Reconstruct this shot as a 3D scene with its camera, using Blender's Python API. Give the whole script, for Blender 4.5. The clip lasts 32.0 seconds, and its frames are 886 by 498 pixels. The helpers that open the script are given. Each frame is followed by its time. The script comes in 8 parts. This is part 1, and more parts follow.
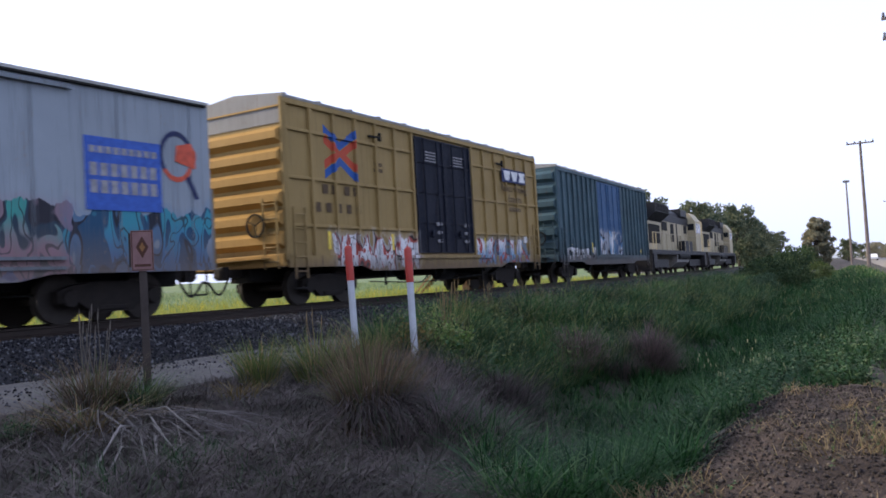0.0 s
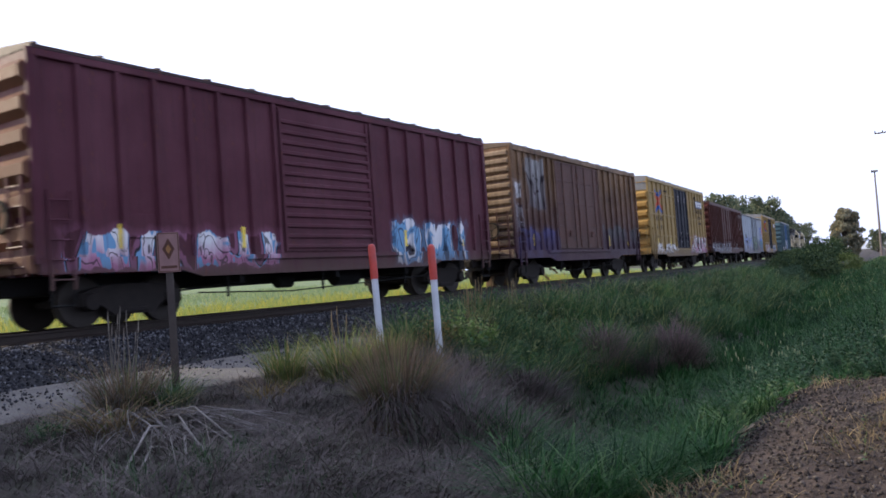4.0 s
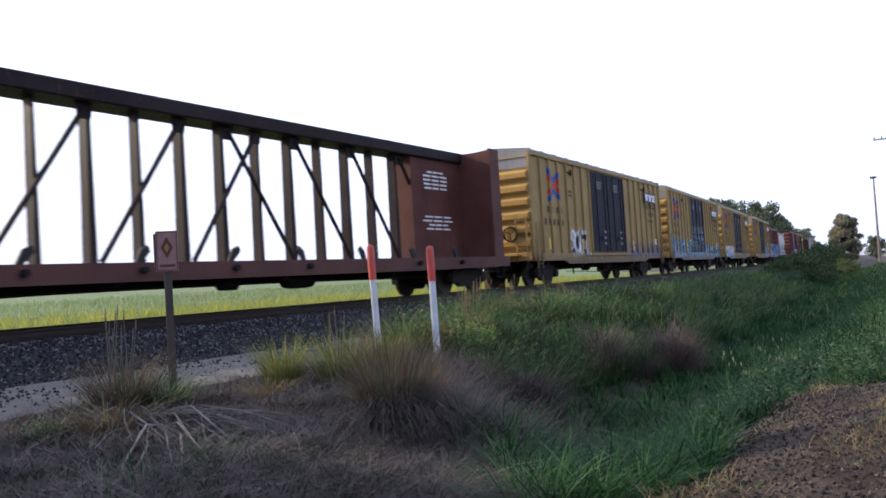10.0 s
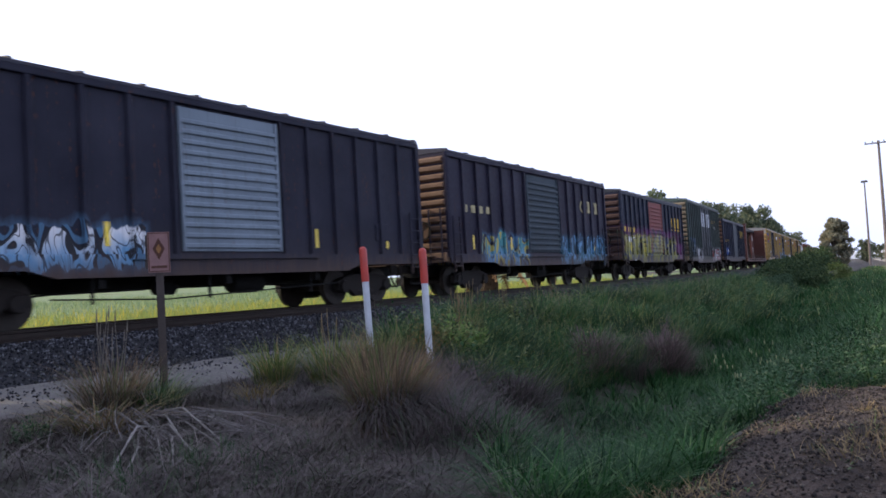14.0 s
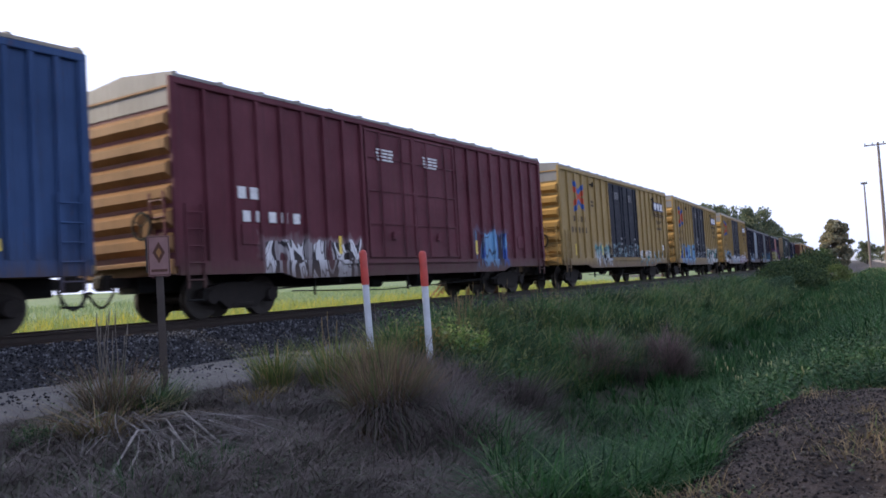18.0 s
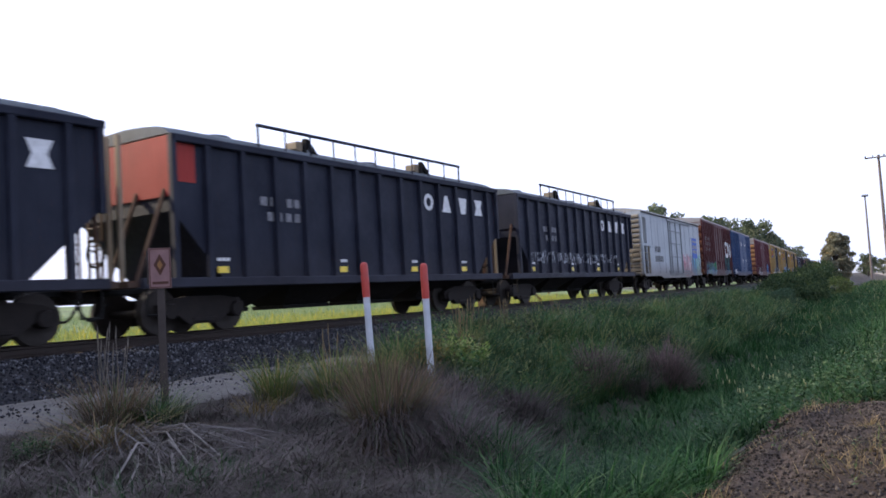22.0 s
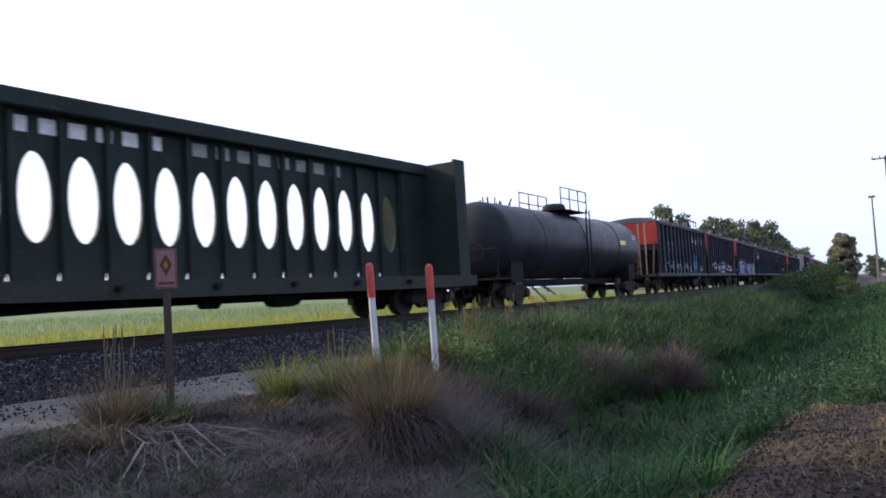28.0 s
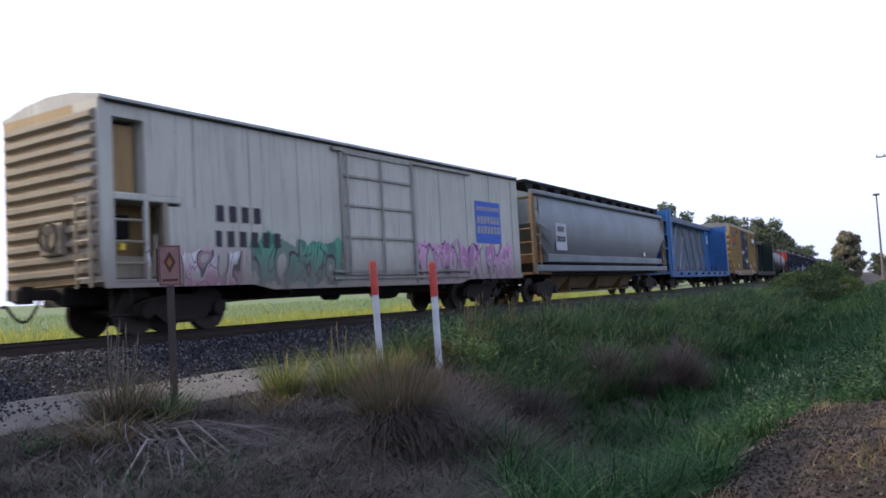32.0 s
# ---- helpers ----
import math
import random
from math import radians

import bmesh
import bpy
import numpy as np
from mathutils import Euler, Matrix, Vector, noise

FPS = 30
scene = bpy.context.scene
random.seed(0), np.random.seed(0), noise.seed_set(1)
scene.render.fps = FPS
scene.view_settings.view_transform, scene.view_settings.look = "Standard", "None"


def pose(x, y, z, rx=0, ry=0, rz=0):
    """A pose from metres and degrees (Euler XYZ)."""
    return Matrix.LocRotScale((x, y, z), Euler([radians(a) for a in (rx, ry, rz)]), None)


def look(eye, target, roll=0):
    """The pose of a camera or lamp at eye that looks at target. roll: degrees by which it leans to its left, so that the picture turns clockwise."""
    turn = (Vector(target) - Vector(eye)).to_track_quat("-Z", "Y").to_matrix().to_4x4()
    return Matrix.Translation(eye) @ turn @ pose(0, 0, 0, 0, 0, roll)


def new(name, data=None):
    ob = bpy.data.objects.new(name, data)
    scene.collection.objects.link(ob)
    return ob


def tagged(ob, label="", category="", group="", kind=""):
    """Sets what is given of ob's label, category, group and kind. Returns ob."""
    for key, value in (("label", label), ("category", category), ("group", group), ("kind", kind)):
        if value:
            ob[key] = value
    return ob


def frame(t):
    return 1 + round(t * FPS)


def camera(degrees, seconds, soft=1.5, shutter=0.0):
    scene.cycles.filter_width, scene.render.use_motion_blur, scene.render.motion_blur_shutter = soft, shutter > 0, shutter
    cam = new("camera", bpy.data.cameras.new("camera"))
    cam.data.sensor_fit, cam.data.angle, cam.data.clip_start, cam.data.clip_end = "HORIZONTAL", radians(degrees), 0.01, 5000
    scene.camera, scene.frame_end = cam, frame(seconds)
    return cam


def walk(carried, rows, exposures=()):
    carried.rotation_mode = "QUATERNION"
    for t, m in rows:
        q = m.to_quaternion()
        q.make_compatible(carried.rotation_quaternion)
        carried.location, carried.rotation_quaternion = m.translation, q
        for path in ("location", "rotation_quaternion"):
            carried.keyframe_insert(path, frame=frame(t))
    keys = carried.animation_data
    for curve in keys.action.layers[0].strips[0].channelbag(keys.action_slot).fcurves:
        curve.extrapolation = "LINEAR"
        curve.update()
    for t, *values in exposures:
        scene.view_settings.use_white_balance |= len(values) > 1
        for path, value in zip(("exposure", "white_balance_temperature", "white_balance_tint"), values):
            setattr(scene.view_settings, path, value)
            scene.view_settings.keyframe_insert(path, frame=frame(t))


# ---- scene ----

# ---- camera: stands on the dirt beside the ditch, held by hand ----
EYE = (0.0, 0.0, 0.42)          # z = 0 is the top of the rail
cam = camera(57.47, 32.0, soft=1.7, shutter=0.15)
TURNS = (
    (0, 92.21, 3.24, -57.14),
    (0.5, 92.14, 3.48, -56.70),
    (1, 92.00, 3.48, -56.40),
    (1.5, 91.66, 3.48, -56.10),
    (2, 91.38, 3.41, -55.44),
    (2.5, 91.36, 3.52, -55.53),
    (3, 92.07, 3.92, -55.25),
    (3.5, 92.04, 4.11, -55.37),
    (5.5, 92.58, 3.90, -55.84),
    (6, 92.65, 3.80, -55.55),
    (6.5, 92.56, 3.80, -55.20),
    (7, 92.49, 3.70, -55.19),
    (7.5, 92.51, 3.52, -54.91),
    (8, 92.57, 3.62, -55.24),
    (8.5, 92.43, 3.58, -55.26),
    (9, 92.60, 3.57, -55.56),
    (9.5, 92.56, 3.56, -55.68),
    (10, 92.23, 3.47, -55.58),
    (10.5, 92.35, 3.29, -56.00),
    (11, 92.04, 3.29, -56.00),
    (11.5, 92.31, 3.27, -56.06),
    (12, 92.07, 3.44, -55.58),
    (12.5, 92.25, 3.45, -55.66),
    (13, 92.29, 3.40, -55.80),
    (13.5, 92.22, 3.22, -56.15),
    (15.5, 92.98, 3.63, -55.74),
    (16, 92.69, 3.65, -55.76),
    (16.5, 92.54, 3.66, -55.68),
    (17, 92.33, 3.52, -56.00),
    (17.5, 92.43, 3.41, -56.10),
    (18, 92.56, 3.44, -56.09),
    (18.5, 92.83, 3.64, -56.08),
    (19, 93.14, 3.45, -56.22),
    (19.5, 92.91, 3.69, -55.87),
    (20, 92.90, 3.85, -55.84),
    (20.5, 93.14, 3.74, -55.96),
    (21, 93.09, 3.38, -55.99),
    (21.5, 93.15, 3.42, -55.86),
    (22, 93.44, 3.42, -56.02),
    (22.5, 93.47, 3.60, -56.17),
    (23, 93.51, 3.57, -56.22),
    (23.5, 93.61, 3.70, -55.67),
    (24, 93.85, 3.92, -55.60),
    (24.5, 93.93, 3.83, -55.54),
    (25, 93.75, 3.64, -55.50),
    (25.5, 93.58, 3.66, -55.22),
    (26, 93.61, 3.64, -55.36),
    (26.5, 93.61, 3.64, -55.32),
    (28.5, 93.42, 3.27, -55.72),
    (29, 93.19, 3.44, -55.53),
    (29.5, 93.21, 3.52, -55.50),
    (30, 93.14, 3.51, -55.63),
    (30.5, 93.12, 3.41, -55.46),
    (31, 92.98, 3.38, -55.53),
    (31.5, 93.07, 3.41, -55.16),
    (32, 93.34, 3.24, -55.41),
)
EXPOSURE = 0.45
STOPS = ((0, -0.06), (1, -0.10), (2, 0.0), (3, 0.10), (8, 0.08), (10, 0.06), (10.5, -0.12), (11.2, -0.10), (12, 0.0), (13.5, 0.0), (15.5, 0.12), (18, 0.05),
         (20, 0.14), (21, 0.0), (22, 0.08), (24, 0.02), (26.5, 0.02), (28.5, -0.12), (29, -0.05), (30, -0.05), (31, -0.18), (31.6, -0.1), (32, -0.05))
walk(cam, [(t, pose(*EYE, rx, ry, rz)) for t, rx, ry, rz in TURNS], [(t, EXPOSURE + s) for t, s in STOPS])

# ---- light: low sun behind the train, hazy sky ----
SUN_TO = Vector((-0.3, 1.0, 0.47)).normalized()
world = bpy.data.worlds.new("sky")
scene.world = world
world.use_nodes = True
wn = world.node_tree.nodes
sky = wn.new("ShaderNodeTexSky")
sky.sky_type = "NISHITA"
sky.sun_disc = False
sky.sun_elevation = math.asin(SUN_TO.z)
sky.sun_rotation = math.atan2(SUN_TO.x, SUN_TO.y)
sky.air_density, sky.dust_density, sky.ozone_density = 1.0, 5.0, 1.0
haze = wn.new("ShaderNodeMix")          # thin even haze over the sky
haze.data_type = "RGBA"
haze.inputs[0].default_value = 0.55
haze.inputs[7].default_value = (9.4, 10.5, 15.2, 1)
world.node_tree.links.new(sky.outputs["Color"], haze.inputs[6])
wn["Background"].inputs["Strength"].default_value = 0.13
world.node_tree.links.new(haze.outputs[2], wn["Background"].inputs["Color"])
sun_data = bpy.data.lights.new("sun", "SUN")
sun_data.energy, sun_data.angle, sun_data.color = 4.2, radians(0.6), (1.0, 0.86, 0.66)
sun = new("sun", sun_data)
sun.matrix_world = look((0, 0, 60), Vector((0, 0, 60)) - SUN_TO)

# ---- track line ----
R_TRACK, S_END, D_SIDE, HALF = 467.2, 59.1, 13.0, 1.6
S_BACK = -20.0
SPEED = 20.638


def side_point(s):
    """The point of the cars' near side at s metres along the line, and the heading there."""
    a = min(max(s, S_BACK), S_END)
    an = a / R_TRACK
    b = s - a
    return (R_TRACK * math.sin(an) + b * math.cos(an), D_SIDE + R_TRACK * (1 - math.cos(an)) + b * math.sin(an), an)


def centre(s, off=0.0):
    """The middle of the track at s; off moves to the left of the travel."""
    x, y, an = side_point(s)
    d = HALF + off
    return (x - d * math.sin(an), y + d * math.cos(an), an)


def bend(x):
    """How far the line has swung away from its tangent at that x."""
    a = np.clip(x, -20.0, 58.9)
    return a * a / (2 * R_TRACK) + np.where(x > 58.9, (x - 58.9) * 0.1272, 0) + np.where(x < -20, (x + 20) * -0.0428, 0)


def sstep(a, b, x):
    t = np.clip((x - a) / (b - a), 0, 1)
    return t * t * (3 - 2 * t)


def ground_z(x, y):
    """Height of the bare ground."""
    x, y = np.asarray(x, float), np.asarray(y, float)
    c = y - bend(x)
    bed = np.interp(c, [10.5, 10.9, 12.4, 13.2, 16.2, 17.0, 18.9], [-0.64, -0.78, -0.6, -0.5, -0.5, -0.6, -0.72])
    far = -0.72 + np.clip(c - 18.9, 0, 170) * 0.027 - np.clip(c - 260, 0, 300) * 0.004
    path = -0.64 - np.clip(10.5 - c, 0, 1.8) * 0.06
    bank = -0.75 - np.clip(8.7 - c, 0, 6) * 0.075
    flat = -1.12 + np.clip(x - 18, 0, 160) * 0.0028
    near = np.where(c > 8.7, path, np.where(c > 5, bank, bank))
    e = (x - 5.5) * 0.6 - (y - 3.6) * 0.8
    ditch_profile = np.interp(c, [1.6, 2.6, 4.2, 5.6, 7.4, 8.7], [0, 0.35, 0.95, 1.0, 0.45, 0.0])
    deep = ditch_profile * sstep(-0.3, 2.2, e) * (1.2 - 0.5 * sstep(22, 60, x))
    blend = sstep(8.0, 1.5, c)
    side = sstep(-0.5, 2.5, e)
    z = near * (1 - blend * side) + flat * blend * side - deep
    mound = 0.16 * np.exp(-(((x - 7.0) / 2.6) ** 2 + ((y - 0.4) / 1.5) ** 2) ** 2)
    z = z + mound
    z = np.where(c > 10.5, bed, z)
    z = np.where(c > 18.9, far, z)
    return z


# ---- materials ----
MATS = {}


def nodes_of(name):
    m = bpy.data.materials.new(name)
    m.use_nodes = True
    t = m.node_tree
    return m, t, t.nodes["Principled BSDF"]


def node(t, kind, **kw):
    n = t.nodes.new(kind)
    for key, value in kw.items():
        n.inputs[key.replace("_", " ")].default_value = value
    return n


def mixc(t, fac, a, b, blend="MIX"):
    n = t.nodes.new("ShaderNodeMix")
    n.data_type, n.blend_type = "RGBA", blend
    for sock, v in ((n.inputs[0], fac), (n.inputs[6], a), (n.inputs[7], b)):
        if isinstance(v, (int, float)):
            sock.default_value = v
        elif isinstance(v, tuple):
            sock.default_value = (*v, 1)
        else:
            t.links.new(v, sock)
    return n.outputs[2]


def ramp(t, src, lo, hi, flip=False):
    n = t.nodes.new("ShaderNodeMapRange")
    n.inputs["From Min"].default_value, n.inputs["From Max"].default_value = lo, hi
    if flip:
        n.inputs["To Min"].default_value, n.inputs["To Max"].default_value = 1, 0
    t.links.new(src, n.inputs["Value"])
    return n.outputs["Result"]


def calc(t, op, a, b=0.0):
    n = t.nodes.new("ShaderNodeMath")
    n.operation = op
    for sock, v in ((n.inputs[0], a), (n.inputs[1], b)):
        if isinstance(v, (int, float)):
            sock.default_value = v
        else:
            t.links.new(v, sock)
    return n.outputs[0]


def noise_tex(t, vec, scale, detail=4.0, rough=0.55, dist=0.0):
    n = node(t, "ShaderNodeTexNoise", Scale=scale, Detail=detail, Roughness=rough, Distortion=dist)
    t.links.new(vec, n.inputs["Vector"])
    return n.outputs["Fac"]


def bump(t, bsdf, height, strength=0.3, dist=0.02):
    n = node(t, "ShaderNodeBump", Strength=strength, Distance=dist)
    t.links.new(height, n.inputs["Height"])
    t.links.new(n.outputs["Normal"], bsdf.inputs["Normal"])


def plain(name, color, rough=0.7, metal=0.0, vary=0.25, scale=6.0, relief=0.15, second=None):
    """A surface with two scales of unevenness in its own coordinates."""
    if name in MATS:
        return MATS[name]
    m, t, b = nodes_of(name)
    co = t.nodes.new("ShaderNodeTexCoord").outputs["Object"]
    n1, n2 = noise_tex(t, co, scale), noise_tex(t, co, scale * 7, 3)
    dark = tuple(c * (1 - vary) for c in color)
    c1 = mixc(t, ramp(t, n1, 0.3, 0.7), dark, second or tuple(min(1, c * (1 + vary * 0.6)) for c in color))
    c2 = mixc(t, calc(t, "MULTIPLY", ramp(t, n2, 0.5, 0.8), 0.35), c1, dark)
    t.links.new(c2, b.inputs["Base Color"])
    t.links.new(ramp_to(t, n1, rough - 0.12, min(1, rough + 0.12)), b.inputs["Roughness"])
    b.inputs["Metallic"].default_value = metal
    b.inputs["Specular IOR Level"].default_value = 0.5 if rough < 0.6 else 0.2
    bump(t, b, n2, relief, 0.01)
    MATS[name] = m
    return m


def ramp_to(t, src, a, b):
    n = t.nodes.new("ShaderNodeMapRange")
    n.inputs["From Min"].default_value, n.inputs["From Max"].default_value = 0.25, 0.75
    n.inputs["To Min"].default_value, n.inputs["To Max"].default_value = a, b
    t.links.new(src, n.inputs["Value"])
    return n.outputs["Result"]


def paint(root, color, rust=0.35, graffiti=(), fade=0.3, grime=0.5, rust_color=(0.16, 0.06, 0.025), rough=0.55, emblem=None, film=None):
    """Weathered car paint in the car's own space: fading, streaks, rust, sprayed patches.
    graffiti: (x0, x1, z0, z1, colour, colour, colour, scale)."""
    m, t, b = nodes_of("car_paint")
    color = tuple(v * 0.55 for v in color)
    tc = t.nodes.new("ShaderNodeTexCoord")
    tc.object = root
    co = tc.outputs["Object"]
    sep = t.nodes.new("ShaderNodeSeparateXYZ")
    t.links.new(co, sep.inputs[0])
    X, Z = sep.outputs["X"], sep.outputs["Z"]
    big = noise_tex(t, co, 0.7, 5)
    fine = noise_tex(t, co, 9, 4)
    mp = node(t, "ShaderNodeMapping", Scale=(3.0, 3.0, 0.22))
    t.links.new(co, mp.inputs["Vector"])
    streak = noise_tex(t, mp.outputs["Vector"], 2.2, 6, 0.65)
    light = tuple(min(1, c * (1 + fade) + 0.03 * fade) for c in color)
    dark = tuple(c * (1 - 0.35 * fade) for c in color)
    c = mixc(t, ramp(t, big, 0.3, 0.72), dark, light)
    for k, (x0, x1, z0, z1, ca, cb, cc, sc) in enumerate(graffiti):
        ca, cb, cc = (tuple(v * 0.72 for v in q) for q in (ca, cb, cc))
        off = node(t, "ShaderNodeMapping", Location=(k * 7.3 + x0 * 1.7, 0, k * 3.1), Scale=(1.5, 0.02, 0.72))
        t.links.new(co, off.inputs["Vector"])
        wob = noise_tex(t, off.outputs["Vector"], 1.6, 3)
        wv = calc(t, "MULTIPLY", calc(t, "SUBTRACT", wob, 0.5), min(0.9, 0.8 * min(x1 - x0, z1 - z0)))
        ex = calc(t, "SUBTRACT", (x1 - x0) / 2, calc(t, "ABSOLUTE", calc(t, "SUBTRACT", X, (x0 + x1) / 2)))
        ez = calc(t, "SUBTRACT", (z1 - z0) / 2, calc(t, "ABSOLUTE", calc(t, "SUBTRACT", Z, (z0 + z1) / 2)))
        edge = calc(t, "ADD", calc(t, "MINIMUM", ex, ez), wv)
        wn_ = node(t, "ShaderNodeTexNoise", Scale=0.9 * sc, Detail=1.0)
        t.links.new(off.outputs["Vector"], wn_.inputs["Vector"])
        ad = t.nodes.new("ShaderNodeVectorMath")
        ad.operation = "MULTIPLY_ADD"
        ad.inputs[1].default_value = (0.9 / sc, 0.9 / sc, 0.9 / sc)
        t.links.new(wn_.outputs["Color"], ad.inputs[0])
        t.links.new(off.outputs["Vector"], ad.inputs[2])
        sepw = t.nodes.new("ShaderNodeSeparateXYZ")
        t.links.new(ad.outputs[0], sepw.inputs[0])
        # letters: swelling upright forms, with an outline, a rim and lines inside
        wave = calc(t, "SINE", calc(t, "MULTIPLY", sepw.outputs["X"], 5.2 * sc))
        form = calc(t, "ADD", noise_tex(t, ad.outputs[0], 1.35 * sc, 0.6), calc(t, "MULTIPLY", wave, 0.085))
        inner = noise_tex(t, ad.outputs[0], 2.7 * sc, 0.4)
        g = mixc(t, ramp(t, calc(t, "ADD", Z, wob), z0 + 0.35 * (z1 - z0) + 0.4, z0 + 0.7 * (z1 - z0) + 0.6), cb, ca)
        if sc < 0.4:
            c = mixc(t, calc(t, "MULTIPLY", ramp(t, edge, -0.05, 0.07), 0.9), c, g)
            continue
        g = mixc(t, ramp(t, inner, 0.60, 0.63), g, cc)
        line = ramp(t, calc(t, "ABSOLUTE", calc(t, "SUBTRACT", inner, 0.47)), 0.012, 0.026, flip=True)
        g = mixc(t, calc(t, "MULTIPLY", line, 0.8), g, (0.015, 0.015, 0.022))
        g = mixc(t, ramp(t, form, 0.470, 0.485, flip=True), g, cc)
        g = mixc(t, ramp(t, form, 0.435, 0.450, flip=True), g, (0.015, 0.015, 0.022))
        g = mixc(t, ramp(t, form, 0.395, 0.410, flip=True), g, tuple(0.45 * p + 0.25 * q for p, q in zip(cb, color)))
        g = mixc(t, ramp(t, form, 0.31, 0.33, flip=True), g, color)
        c = mixc(t, calc(t, "MULTIPLY", ramp(t, edge, -0.16, 0.05), 0.22), c, cb)
        c = mixc(t, calc(t, "MULTIPLY", ramp(t, edge, 0.0, 0.035), 0.94), c, g)
    if emblem:
        ex_, ez_, s_ = emblem
        px = calc(t, "ABSOLUTE", calc(t, "SUBTRACT", X, ex_))
        pz = calc(t, "ABSOLUTE", calc(t, "SUBTRACT", Z, ez_))
        inside = calc(t, "LESS_THAN", px, 0.5 * s_)
        red_ = calc(t, "ABSOLUTE", calc(t, "SUBTRACT", calc(t, "MULTIPLY", calc(t, "SUBTRACT", px, 0.06 * s_), 0.58), pz))
        blue_ = calc(t, "ABSOLUTE", calc(t, "SUBTRACT", calc(t, "ADD", calc(t, "MULTIPLY", px, 0.60), 0.15 * s_), pz))
        c = mixc(t, calc(t, "MULTIPLY", calc(t, "LESS_THAN", red_, 0.085 * s_), inside), c, (0.42, 0.07, 0.04))
        c = mixc(t, calc(t, "MULTIPLY", calc(t, "LESS_THAN", blue_, 0.085 * s_), inside), c, (0.03, 0.09, 0.30))
    gr = calc(t, "MULTIPLY", ramp(t, streak, 0.48, 0.78), grime)
    c = mixc(t, gr, c, tuple(0.45 * v + 0.008 for v in color))
    low = calc(t, "MULTIPLY", ramp(t, calc(t, "ADD", Z, calc(t, "MULTIPLY", big, 1.4)), 1.5, 2.6, flip=True), grime * 0.7)
    c = mixc(t, low, c, (0.055, 0.045, 0.04))
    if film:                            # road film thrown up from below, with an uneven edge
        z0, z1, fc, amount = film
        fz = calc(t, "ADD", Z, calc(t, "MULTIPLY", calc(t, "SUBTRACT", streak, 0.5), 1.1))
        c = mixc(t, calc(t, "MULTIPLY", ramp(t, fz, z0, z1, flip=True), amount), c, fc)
    spot = calc(t, "ADD", calc(t, "MULTIPLY", fine, 0.6), calc(t, "MULTIPLY", streak, 0.5))
    c = mixc(t, calc(t, "MULTIPLY", ramp(t, spot, 0.62, 0.74), rust), c, rust_color)
    t.links.new(c, b.inputs["Base Color"])
    t.links.new(ramp_to(t, fine, rough - 0.15, rough + 0.12), b.inputs["Roughness"])
    b.inputs["Specular IOR Level"].default_value = 0.08
    bump(t, b, fine, 0.2, 0.006)
    return m


